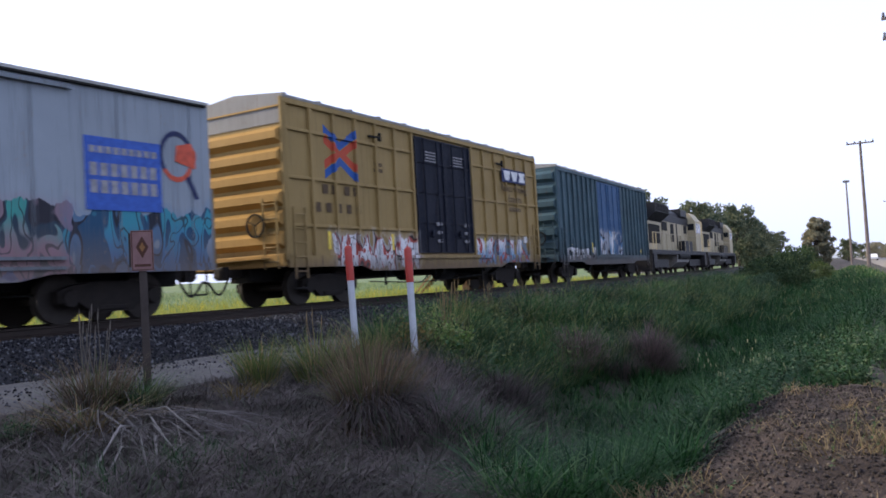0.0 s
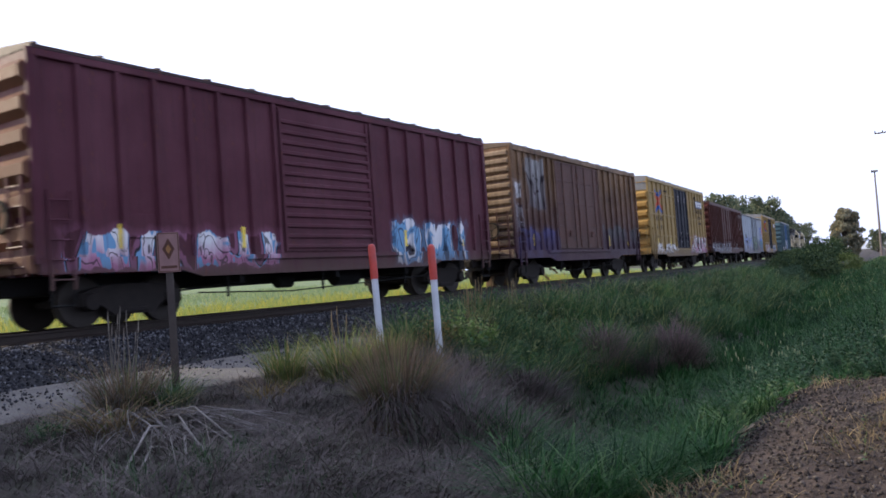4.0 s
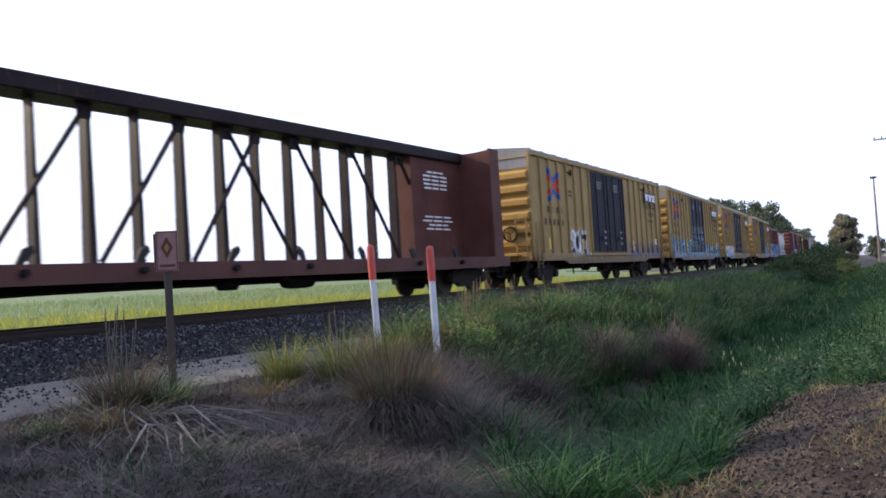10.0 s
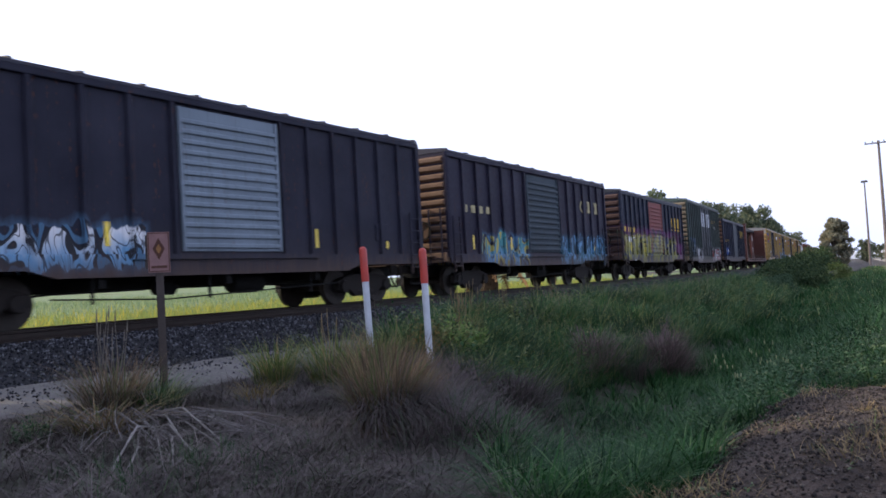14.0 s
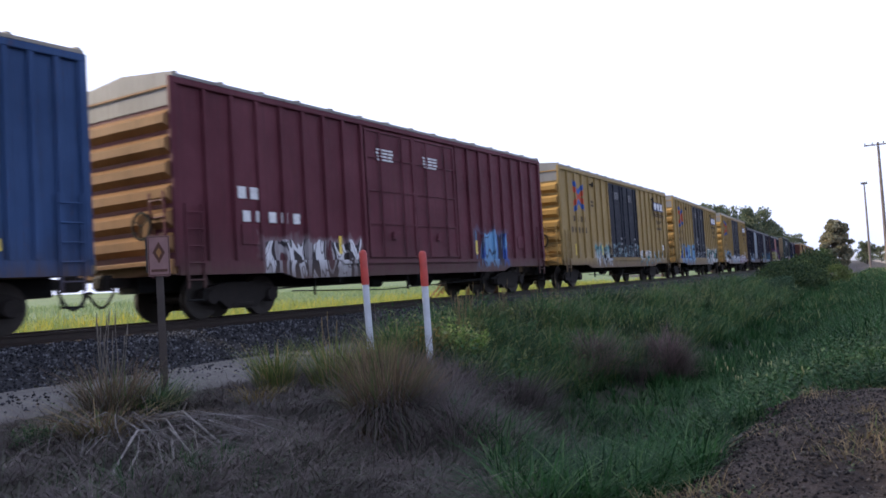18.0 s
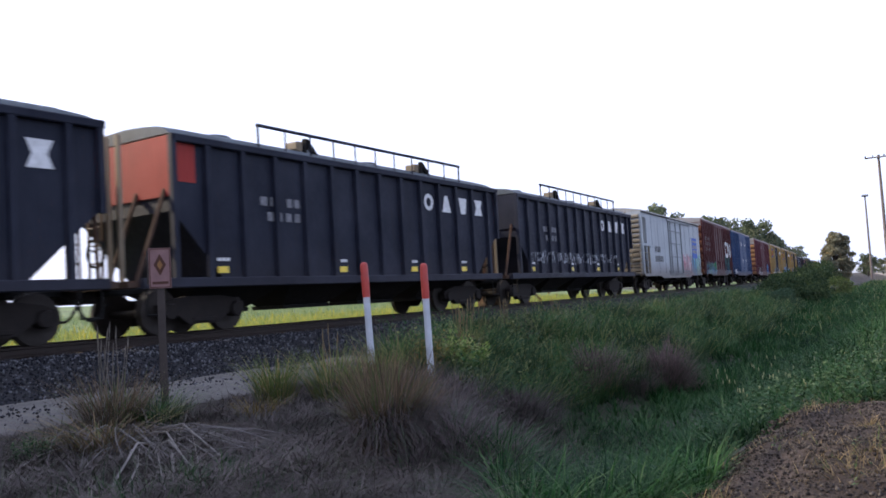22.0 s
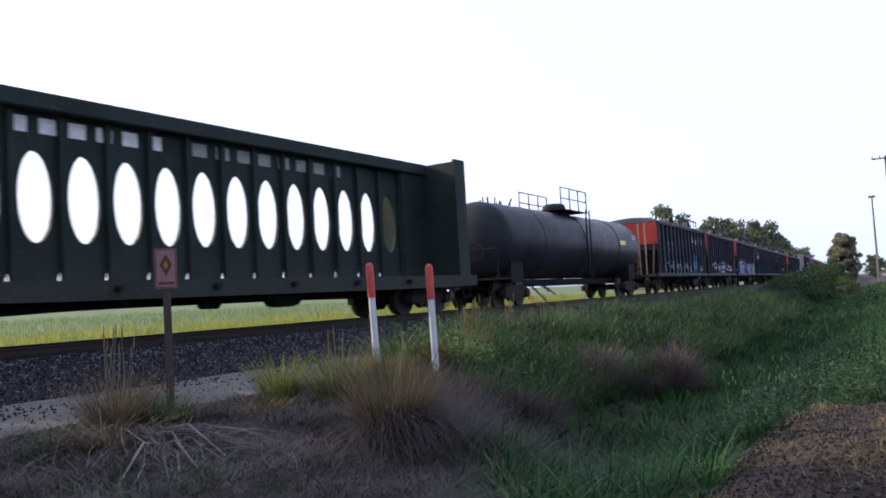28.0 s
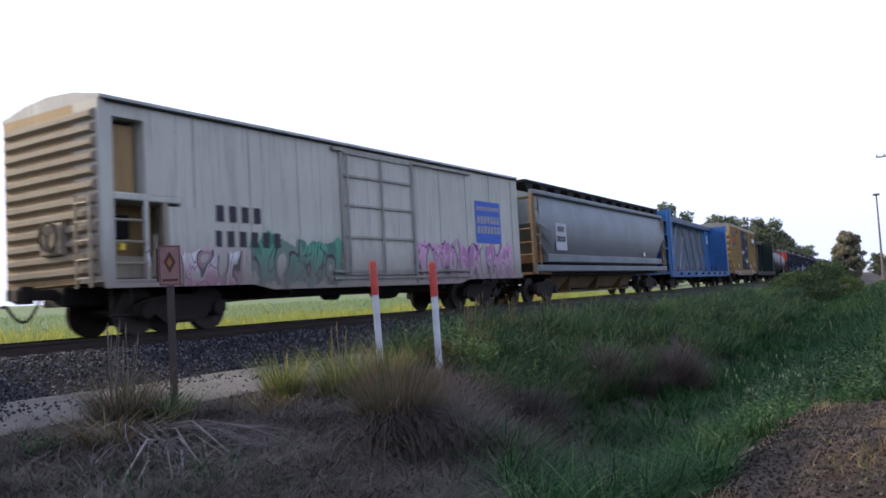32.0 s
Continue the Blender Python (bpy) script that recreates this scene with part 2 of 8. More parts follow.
# ---- mesh building ----
class Build:
    """Collects vertices and faces for one mesh."""

    def __init__(self):
        self.v, self.f = [], []

    def add(self, verts, faces):
        n = len(self.v)
        self.v.extend(tuple(p) for p in verts)
        self.f.extend(tuple(i + n for i in q) for q in faces)
        return self

    def box(self, x0, x1, y0, y1, z0, z1, ch=0.0):
        """A box; ch cuts its long edges."""
        if ch <= 0:
            v = [(x, y, z) for x in (x0, x1) for y in (y0, y1) for z in (z0, z1)]
            return self.add(v, [(0, 1, 3, 2), (4, 6, 7, 5), (0, 4, 5, 1), (2, 3, 7, 6), (0, 2, 6, 4), (1, 5, 7, 3)])
        dims = (x1 - x0, y1 - y0, z1 - z0)
        ax = dims.index(max(dims))
        lo, hi = (x0, y0, z0), (x1, y1, z1)
        a, b = [i for i in range(3) if i != ax]
        ring = [(lo[a] + ch, lo[b]), (hi[a] - ch, lo[b]), (hi[a], lo[b] + ch), (hi[a], hi[b] - ch),
                (hi[a] - ch, hi[b]), (lo[a] + ch, hi[b]), (lo[a], hi[b] - ch), (lo[a], lo[b] + ch)]
        return self.sweep_ring(ring, ax, a, b, lo[ax], hi[ax])

    def sweep_ring(self, ring, ax, a, b, p0, p1):
        n, v = len(ring), []
        for p in (p0, p1):
            for q, r in ring:
                w = [0, 0, 0]
                w[ax], w[a], w[b] = p, q, r
                v.append(w)
        fs = [(i, (i + 1) % n, n + (i + 1) % n, n + i) for i in range(n)]
        return self.add(v, fs + [tuple(range(n))[::-1], tuple(range(n, 2 * n))])

    def prism(self, ring, x0, x1):
        """A (y, z) outline drawn along x."""
        return self.sweep_ring(ring, 0, 1, 2, x0, x1)

    def slab(self, ring, y0, y1):
        """An (x, z) outline drawn along y."""
        return self.sweep_ring(ring, 1, 0, 2, y0, y1)

    def rod(self, p, q, r, n=6, r2=None):
        p, q = Vector(p), Vector(q)
        d = (q - p).normalized()
        u = d.orthogonal().normalized()
        w = d.cross(u)
        v = []
        for c, rad in ((p, r), (q, r if r2 is None else r2)):
            for i in range(n):
                a = 2 * math.pi * i / n
                v.append(c + (u * math.cos(a) + w * math.sin(a)) * rad)
        fs = [(i, (i + 1) % n, n + (i + 1) % n, n + i) for i in range(n)]
        return self.add(v, fs + [tuple(range(n))[::-1], tuple(range(n, 2 * n))])

    def pipe(self, pts, r, n=6):
        for a, b in zip(pts, pts[1:]):
            self.rod(a, b, r, n)
        return self

    def lathe(self, prof, axis="y", n=20, at=(0, 0, 0)):
        """prof: (radius, place on the axis)."""
        v, fs = [], []
        for rad, p in prof:
            for i in range(n):
                a = 2 * math.pi * i / n
                c, s = rad * math.cos(a), rad * math.sin(a)
                q = {"y": (c, p, s), "x": (p, c, s), "z": (c, s, p)}[axis]
                v.append((q[0] + at[0], q[1] + at[1], q[2] + at[2]))
        for k in range(len(prof) - 1):
            for i in range(n):
                j = (i + 1) % n
                fs.append((k * n + i, k * n + j, (k + 1) * n + j, (k + 1) * n + i))
        fs.append(tuple(range(n)))
        fs.append(tuple(range((len(prof) - 1) * n, len(prof) * n))[::-1])
        return self.add(v, fs)

    def mesh(self, name, mat, smooth=False):
        me = bpy.data.meshes.new(name)
        me.from_pydata([tuple(p) for p in self.v], [], self.f)
        me.validate()
        bm = bmesh.new()
        bm.from_mesh(me)
        if len(bm.faces) < 6000:
            bmesh.ops.recalc_face_normals(bm, faces=bm.faces)
        bm.to_mesh(me)
        bm.free()
        me.materials.append(mat)
        if smooth:
            me.polygons.foreach_set("use_smooth", [True] * len(me.polygons))
            me.set_sharp_from_angle(angle=radians(40))
        me.update()
        return me


def part(name, b, mat, parent, label="", smooth=False):
    """One mesh object from a Build or a ready mesh, under a thing or a part."""
    me = b.mesh(name, mat, smooth) if isinstance(b, Build) else b
    ob = new(name, me)
    ob.parent = parent
    return tagged(ob, label)


def put(name, me, parent, x, y, z, rz=0.0, label=""):
    """A shared mesh as a part at a place."""
    ob = new(name, me)
    ob.parent = parent
    ob.matrix_basis = pose(x, y, z, 0, 0, rz)
    return tagged(ob, label)

# ---- rolling stock: shared running gear ----
M_TRUCK = plain("truck_steel", (0.022, 0.018, 0.016), 0.8, 0.2, 0.4)
M_WHEEL = plain("wheel_steel", (0.04, 0.034, 0.03), 0.6, 0.3, 0.3)
M_UNDER = plain("underframe_black", (0.010, 0.0095, 0.009), 0.85, 0.0, 0.4)
M_HOSE = plain("hose_rubber", (0.02, 0.02, 0.02), 0.7)
M_STEEL = plain("worn_steel", (0.20, 0.19, 0.18), 0.5, 0.7, 0.3)
M_DIM = plain("lettering_dim", (0.13, 0.15, 0.20), 0.7, 0, 0.4, 9)
M_DIMGREY = plain("lettering_grey", (0.17, 0.17, 0.18), 0.7, 0, 0.4, 9)
M_CHALK = plain("lettering_chalk", (0.27, 0.265, 0.275), 0.7, 0, 0.35, 9)
M_WHITE = plain("lettering_white", (0.62, 0.62, 0.61), 0.6, 0, 0.2, 9)
M_BLACKLET = plain("lettering_black", (0.03, 0.03, 0.035), 0.6, 0, 0.3, 9)
M_YELLOW = plain("lettering_yellow", (0.62, 0.40, 0.05), 0.6, 0, 0.3, 9)
M_REDLET = plain("lettering_red", (0.52, 0.09, 0.05), 0.6, 0, 0.3, 9)
M_BLUELET = plain("lettering_blue", (0.04, 0.10, 0.38), 0.6, 0, 0.3, 9)
M_REFLECT = plain("reflector_yellow", (0.75, 0.55, 0.05), 0.35)

RW = 0.46


def gear_meshes():
    wheel = Build().lathe([(0.12, -0.09), (0.20, -0.08), (0.36, -0.045), (RW - 0.02, -0.055), (RW, -0.05), (RW - 0.005, 0.06),
                           (RW + 0.028, 0.065), (RW + 0.028, 0.09), (0.38, 0.09), (0.2, 0.07)], "y", 28)
    frame_ = Build()
    side = [(-1.12, 0.36), (-1.12, 0.58), (-0.85, 0.68), (-0.45, 0.74), (0.45, 0.74), (0.85, 0.68), (1.12, 0.58), (1.12, 0.36),
            (0.72, 0.40), (0.42, 0.17), (-0.42, 0.17), (-0.72, 0.40)]
    frame_.slab(side, -0.09, 0.09)
    frame_.box(-0.30, 0.30, -0.12, 0.12, 0.20, 0.30, 0.02)
    box_ = Build().lathe([(0.15, -0.16), (0.17, -0.12), (0.17, 0.1), (0.1, 0.12)], "y", 14)
    spring = Build()
    for dx in (-0.16, 0.0, 0.16):
        for k in range(5):
            spring.lathe([(0.05, 0.30 + k * 0.05), (0.075, 0.315 + k * 0.05), (0.075, 0.33 + k * 0.05), (0.05, 0.345 + k * 0.05)], "z", 8, (dx, 0, 0))
    bolster = Build().box(-0.2, 0.2, -1.0, 1.0, 0.42, 0.66, 0.04)
    axle = Build().rod((0, -0.9, 0), (0, 0.9, 0), 0.085, 10)
    return (wheel.mesh("wheel", M_WHEEL, True), frame_.mesh("side_frame", M_TRUCK), box_.mesh("bearing_cap", M_TRUCK, True),
            spring.mesh("spring", M_TRUCK), bolster.mesh("bolster", M_TRUCK), axle.mesh("axle", M_TRUCK, True))


G_WHEEL, G_FRAME, G_CAP, G_SPRING, G_BOLSTER, G_AXLE = gear_meshes()


def truck(root, x, axles=(-0.89, 0.89)):
    """A bogie as a part of the car, with its wheels and frames under it."""
    t = put("truck", G_BOLSTER, root, x, 0, 0)
    for ax in axles:
        put("axle", G_AXLE, t, ax, 0, RW)
        put("wheel", G_WHEEL, t, ax, -0.76, RW)
        put("wheel", G_WHEEL, t, ax, 0.76, RW, 180)
        put("bearing_cap", G_CAP, t, ax, -1.02, RW)
    put("side_frame", G_FRAME, t, 0, -1.02, 0.02)
    put("side_frame", G_FRAME, t, 0, 1.02, 0.02)
    put("spring", G_SPRING, t, 0, -1.0, 0)
    return t


def coupler_mesh():
    b = Build().box(-0.1, 0.55, -0.09, 0.09, -0.1, 0.1, 0.02)
    b.slab([(0.5, -0.16), (0.5, 0.16), (0.72, 0.16), (0.82, 0.1), (0.82, -0.1), (0.72, -0.16)], -0.15, 0.05)
    b.box(0.66, 0.80, 0.05, 0.16, -0.14, 0.14, 0.03)
    return b.mesh("coupler", M_TRUCK)


def hose_mesh():
    pts = []
    for k in range(9):
        a = k / 8
        pts.append((0.05 + 0.75 * a, 0.0, 0.78 - 0.36 * math.sin(math.pi * min(a * 1.15, 1)) - 0.12 * a))
    return Build().pipe(pts, 0.028, 6).mesh("air_hose", M_HOSE)


G_COUPLER, G_HOSE = coupler_mesh(), hose_mesh()


def ladder_mesh(h, w=0.42, rungs=7, mat=None):
    b = Build()
    for x in (-w / 2, w / 2):
        b.box(x - 0.022, x + 0.022, -0.05, -0.005, 0, h)
    for k in range(rungs):
        z = h * (k + 0.5) / rungs
        b.rod((-w / 2, -0.05, z), (w / 2, -0.05, z), 0.016, 5)
    return b.mesh("ladder", mat)


def running(root, L, inset=2.1, sill=0.62, over=None):
    """Bogies, couplers, hoses, centre sill and brake gear for a car with a body L long."""
    for sx in (-1, 1):
        truck(root, sx * (L / 2 - inset))
        put("coupler", G_COUPLER, root, sx * (L / 2 - 0.1 if over is None else over), 0, 0.86, 0 if sx > 0 else 180)
        put("air_hose", G_HOSE, root, sx * (L / 2), -0.34 * sx, 0, 0 if sx > 0 else 180)
    part("centre_sill", Build().box(-L / 2, L / 2, -0.33, 0.33, sill, 0.98, 0.03), M_UNDER, root)


def brake_gear(root, L, low=0.5):
    b = Build().lathe([(0.05, -0.5), (0.2, -0.45), (0.22, -0.3), (0.22, 0.3), (0.2, 0.45), (0.05, 0.5)], "x", 12, (1.2, -0.75, 0.66))
    part("air_reservoir", b, M_UNDER, root, smooth=True)
    b = Build().lathe([(0.06, -0.3), (0.15, -0.25), (0.16, 0.2), (0.06, 0.3)], "x", 12, (-0.9, -0.6, 0.64))
    part("brake_cylinder", b, M_UNDER, root, smooth=True)
    part("brake_rod", Build().pipe([(-L / 2 + 3.2, -0.7, 0.56), (-L * 0.24, -0.76, 0.6), (-L * 0.24, -0.76, 0.95), (-L * 0.24, -0.76, 0.6), (-1.5, -0.8, 0.62)], 0.022), M_UNDER, root)
    part("brake_rod", Build().pipe([(1.8, -0.8, 0.6), (L * 0.22, -0.75, 0.57), (L * 0.22, -0.75, 0.95), (L * 0.22, -0.75, 0.57), (L / 2 - 3.2, -0.7, 0.55)], 0.022), M_UNDER, root)
    for x in (-L * 0.2, 0.1, L * 0.2):
        part("cross_bearer", Build().slab([(x - 0.07, 0.66), (x + 0.07, 0.66), (x + 0.07, 0.98), (x - 0.07, 0.98)], -1.45, 1.45), M_UNDER, root)


def lettering(root, x, z, w, h, n, mat, y=-1.6, gap=0.28, name="lettering"):
    """Plain bars that stand for writing, n of them along w."""
    step = w / n
    for k in range(n):
        x0 = x + k * step
        part(name, Build().box(x0, x0 + step * (1 - gap), y - 0.006, y, z, z + h), mat, root)


def marks_row(root, x, z, w, h, kinds, mat, y=-1.6, gap=0.3):
    """A row of plain painted shapes: o ring, v wedge, t tapered block, x waisted block."""
    step = w / len(kinds)
    for k, kind in enumerate(kinds):
        a, d = x + k * step, step * (1 - gap)
        m, e = a + d / 2, a + d
        b = Build()
        if kind == "o":
            n, v = 18, []
            for yy in (y - 0.006, y):
                for f in (0.5, 0.27):
                    v += [(m + d * f * math.cos(2 * math.pi * q / n), yy, z + h / 2 + h * f * math.sin(2 * math.pi * q / n)) for q in range(n)]
            fs = []
            for q in range(n):
                r = (q + 1) % n
                fs += [(q, r, n + r, n + q), (2 * n + q, 3 * n + q, 3 * n + r, 2 * n + r), (q, 2 * n + q, 2 * n + r, r), (n + q, n + r, 3 * n + r, 3 * n + q)]
            b.add(v, fs)
        elif kind == "v":
            b.slab([(a, z), (a + d * 0.34, z + h), (a + d * 0.66, z + h), (e, z)], y - 0.006, y)
        elif kind == "t":
            b.slab([(a, z + h), (e, z + h), (m + d * 0.26, z), (m - d * 0.26, z)], y - 0.006, y)
        else:
            b.slab([(a, z), (m - d * 0.28, z + h / 2), (a, z + h), (e, z + h), (m + d * 0.28, z + h / 2), (e, z)], y - 0.006, y)
        part("painted_mark", b, mat, root)


WORDS = {}


def word(root, text, x, z, h, mat, y=-1.6):
    """Readable writing on a car's side, x at its middle."""
    if text not in WORDS:
        cu = bpy.data.curves.new("writing", "FONT")
        cu.body, cu.size, cu.align_x, cu.extrude = text, 1.0, "CENTER", 0.004
        tmp = bpy.data.objects.new("writing", cu)
        WORDS[text] = bpy.data.meshes.new_from_object(tmp)
        WORDS[text].materials.clear()
        WORDS[text].materials.append(mat)
        bpy.data.objects.remove(tmp)
    ob = new("writing", WORDS[text])
    ob.parent = root
    ob.matrix_basis = pose(x, y - 0.004, z, 90) @ Matrix.Diagonal((h, h, 1, 1))
    return tagged(ob, kind="stuff")


def small_print(root, x, z, w, rows, mat, y=-1.6, h=0.05, step=0.1):
    """Lines of unreadable writing, as bars of uneven length in one plate."""
    rnd = random.Random(int(x * 100 + z * 1000))
    b = Build()
    for k in range(rows):
        lw = w * rnd.uniform(0.6, 1.0)
        o = (w - lw) / 2
        for j in range(3):
            a0, a1 = o + lw * j / 3, o + lw * (j + 0.82) / 3
            b.box(x + a0, x + a1, y - 0.006, y, z - k * step - h, z - k * step)
    tagged(part("small_print", b, mat, root), kind="stuff")


def corrugated_end(root, sx, L, zb, zt, n, mat, hw=1.5, depth=0.09, name="end_rib"):
    """Horizontal pressed ribs on a car's end."""
    step = (zt - zb) / n
    for k in range(n):
        z0 = zb + k * step + step * 0.06
        h = step * 0.82
        x0 = sx * L / 2
        x1 = x0 + sx * depth
        v = [(x0, -hw, z0), (x0, hw, z0), (x0, hw, z0 + h), (x0, -hw, z0 + h), (x1, -hw + 0.05, z0 + h * 0.3), (x1, hw - 0.05, z0 + h * 0.3),
             (x1, hw - 0.05, z0 + h * 0.72), (x1, -hw + 0.05, z0 + h * 0.72)]
        b = Build().add(v, [(0, 1, 5, 4), (1, 2, 6, 5), (2, 3, 7, 6), (3, 0, 4, 7), (4, 5, 6, 7), (0, 3, 2, 1)])
        part(name, b, mat, root)


def brake_wheel(root, x, y, z):
    b = Build().lathe([(0.25, x - 0.02), (0.29, x - 0.02), (0.29, x + 0.02), (0.25, x + 0.02), (0.25, x - 0.02)], "x", 16, (0, y, z))
    del b.f[-2:]
    for k in range(3):
        a = 2 * math.pi * k / 3 + 0.5
        b.rod((x, y, z), (x, y + 0.27 * math.cos(a), z + 0.27 * math.sin(a)), 0.015, 4)
    part("brake_wheel", b, M_UNDER, root)


def car_root(label, category="freight car", group="cars of the freight train", name="boxcar"):
    ob = new(name)
    ob.empty_display_size = 0.5
    return tagged(ob, label, category, group)


def vpost(w, d, h):
    return Build().box(-w / 2, w / 2, -d, 0.02, 0, h, 0.012)


def boxcar(label, L, top, color, graffiti=(), posts=16, door=(-1.5, 1.5), door_color=None, door_kind="plug", sill=0.8, rust=0.3,
           roof_color=(0.42, 0.42, 0.40), lit_end_color=None, waffle=False, grime=0.5, fade=0.3, end_ribs=6, overhang=0.0, end_top=None,
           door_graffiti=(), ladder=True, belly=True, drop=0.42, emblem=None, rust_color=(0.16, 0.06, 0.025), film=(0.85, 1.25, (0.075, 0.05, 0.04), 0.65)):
    """A box car with outside posts. The side nearest the camera is at y = -1.6."""
    root = car_root(label)
    mat = paint(root, color, rust, graffiti, fade, grime, rust_color, emblem=emblem, film=film)
    dm = paint(root, door_color, rust * 0.7, door_graffiti or graffiti, 0.15, grime * 0.8) if door_color else mat
    # End tone, with the low warm sunlight on the ends put into the colour
    em = paint(root, lit_end_color or color, rust, (), fade, grime * 0.8)
    W = 1.53
    h0 = sill + drop
    part("body", Build().box(-L / 2, L / 2, -W, W, h0 - 0.02, top - 0.08), mat, root)
    # roof: low pitch with raised seams
    rm = paint(root, roof_color, 0.25, (), 0.2, 0.35, rough=0.5)
    ridge = top + 0.16
    part("roof", Build().prism([(-1.6, top - 0.06), (-1.6, top + 0.005), (0, ridge), (1.6, top + 0.005), (1.6, top - 0.06)], -L / 2 - overhang, L / 2 + overhang), rm, root)
    seam = Build().prism([(-1.6, top + 0.006), (-1.6, top + 0.045), (0, ridge + 0.05), (1.6, top + 0.045), (1.6, top + 0.006), (0, ridge)], -0.05, 0.05).mesh("roof_seam", rm)
    for k in range(int(L / 1.22) + 1):
        put("roof_seam", seam, root, -L / 2 + 0.1 + k * (L - 0.2) / int(L / 1.22), 0, 0)
    part("top_chord", Build().box(-L / 2, L / 2, -1.605, -W, top - 0.2, top - 0.062, 0.015), mat, root)
    # side sill, deeper between the bogies
    xb = L / 2 - 3.4
    if belly:
        ring = [(-L / 2, sill + drop - 0.28), (-L / 2, sill + drop), (L / 2, sill + drop), (L / 2, sill + drop - 0.28), (xb + 0.5, sill + drop - 0.28), (xb, sill), (-xb, sill), (-xb - 0.5, sill + drop - 0.28)]
    else:
        ring = [(-L / 2, sill), (-L / 2, sill + drop), (L / 2, sill + drop), (L / 2, sill)]
    for y0, y1 in ((-1.6, -W), (W, 1.6)):
        part("side_sill", Build().slab(ring, y0, y1), mat, root)
    # posts
    hp = top - 0.2 - h0
    pm = vpost(0.10, 0.085, hp).mesh("side_post", mat)
    d0, d1 = door
    left = [(-L / 2 + 0.06) + k * ((d0 - 0.12) - (-L / 2 + 0.06)) / (posts // 2) for k in range(posts // 2 + 1)]
    right = [(d1 + 0.12) + k * ((L / 2 - 0.06) - (d1 + 0.12)) / (posts // 2) for k in range(posts // 2 + 1)]
    for x in left + right:
        put("side_post", pm, root, x, -W, h0)
    far = Build()
    for x in left + right:
        far.box(x - 0.055, x + 0.055, W, W + 0.07, h0, h0 + hp)
    tagged(part("off_side_posts", far, mat, root), kind="stuff")
    if waffle:
        for a, b_ in ((left[0], left[-1]), (right[0], right[-1])):
            for k in (0.2, 0.52, 0.84):
                part("girt", Build().box(a, b_, -W - 0.055, -W + 0.01, h0 + hp * k - 0.04, h0 + hp * k + 0.04, 0.012), mat, root)
    # doors
    two = (d1 - d0) > 3.3
    leaves = [(d0, (d0 + d1) / 2), ((d0 + d1) / 2, d1)] if two else [(d0, d1)]
    for a, b_ in leaves:
        dr = part("door", Build().box(a + 0.03, b_ - 0.03, -W - 0.04, -W + 0.02, h0 + 0.06, top - 0.26, 0.02), dm, root)
        if door_kind == "plug":
            for k in (0.0, 0.26, 0.52, 0.78, 0.985):
                z = h0 + 0.06 + (hp - 0.12) * k
                part("door_rail", Build().box(a + 0.05, b_ - 0.05, -W - 0.072, -W - 0.04, z, z + 0.05), dm, dr)
            for k in (0.27, 0.72):
                x = a + (b_ - a) * k
                part("lock_bar", Build().rod((x, -W - 0.1, h0 + 0.08), (x, -W - 0.1, top - 0.3), 0.028, 6), dm, dr)
            xm = a + (b_ - a) * 0.5
            part("door_handle", Build().rod((xm - 0.2, -W - 0.12, h0 + 0.55), (xm + 0.2, -W - 0.12, h0 + 0.75), 0.02).lathe([(0.12, -0.02), (0.12, 0.02)], "y", 12, (xm, -W - 0.1, h0 + 0.65)), dm, dr)
        else:
            n = 13
            for k in range(n):
                z = h0 + 0.12 + (hp - 0.3) * k / n
                part("door_rib", Build().box(a + 0.08, b_ - 0.08, -W - 0.085, -W - 0.04, z, z + 0.1, 0.02), dm, dr)
        for xx in (a + 0.05, b_ - 0.05):
            part("door_stile", Build().box(xx - 0.04, xx + 0.04, -W - 0.08, -W - 0.03, h0 + 0.06, top - 0.26), dm, dr)
    part("door_track", Build().box(d0 - 1.2, d1 + 1.2, -1.66, -1.58, h0 - 0.1, h0 + 0.0), mat, root)
    # ends
    et = top - 0.15 if end_top is None else end_top
    for sx in (-1, 1):
        corrugated_end(root, sx, L, h0 + 0.15, et, end_ribs, em, depth=0.14 if end_ribs < 8 else 0.09)
        part("end_post", Build().box(sx * L / 2 - 0.06, sx * L / 2 + 0.06, -1.6, -1.5, h0 - 0.1, top - 0.06, 0.015), mat, root)
        if end_top is not None:
            part("end_cap", Build().prism([(-1.5, et + 0.02), (-1.5, top - 0.02), (0, ridge - 0.01), (1.5, top - 0.02), (1.5, et + 0.02)], sx * L / 2 - 0.02, sx * L / 2 + 0.035), rm, root)
            part("end_cap_seam", Build().box(sx * L / 2 + sx * 0.035 - 0.02, sx * L / 2 + sx * 0.035 + 0.02, -1.5, 1.5, top - 0.28, top - 0.24), em, root)
        part("end_sill", Build().box(sx * L / 2 - 0.02 if sx > 0 else sx * L / 2 - 0.14, sx * L / 2 + 0.14 if sx > 0 else sx * L / 2 + 0.02, -1.5, 1.5, h0 - 0.25, h0 + 0.05, 0.02), em, root)
    brake_wheel(root, -L / 2 - 0.2, -0.75, h0 + 0.75)
    part("brake_housing", Build().box(-L / 2 - 0.16, -L / 2 - 0.02, -0.95, -0.55, h0 + 0.5, h0 + 1.0, 0.03), em, root)
    part("crossover_step", Build().box(-L / 2 - 0.42, -L / 2 - 0.1, -1.1, 1.1, h0 - 0.06, h0 - 0.02), em, root)
    lm = ladder_mesh(1.7, 0.42, 5, mat)
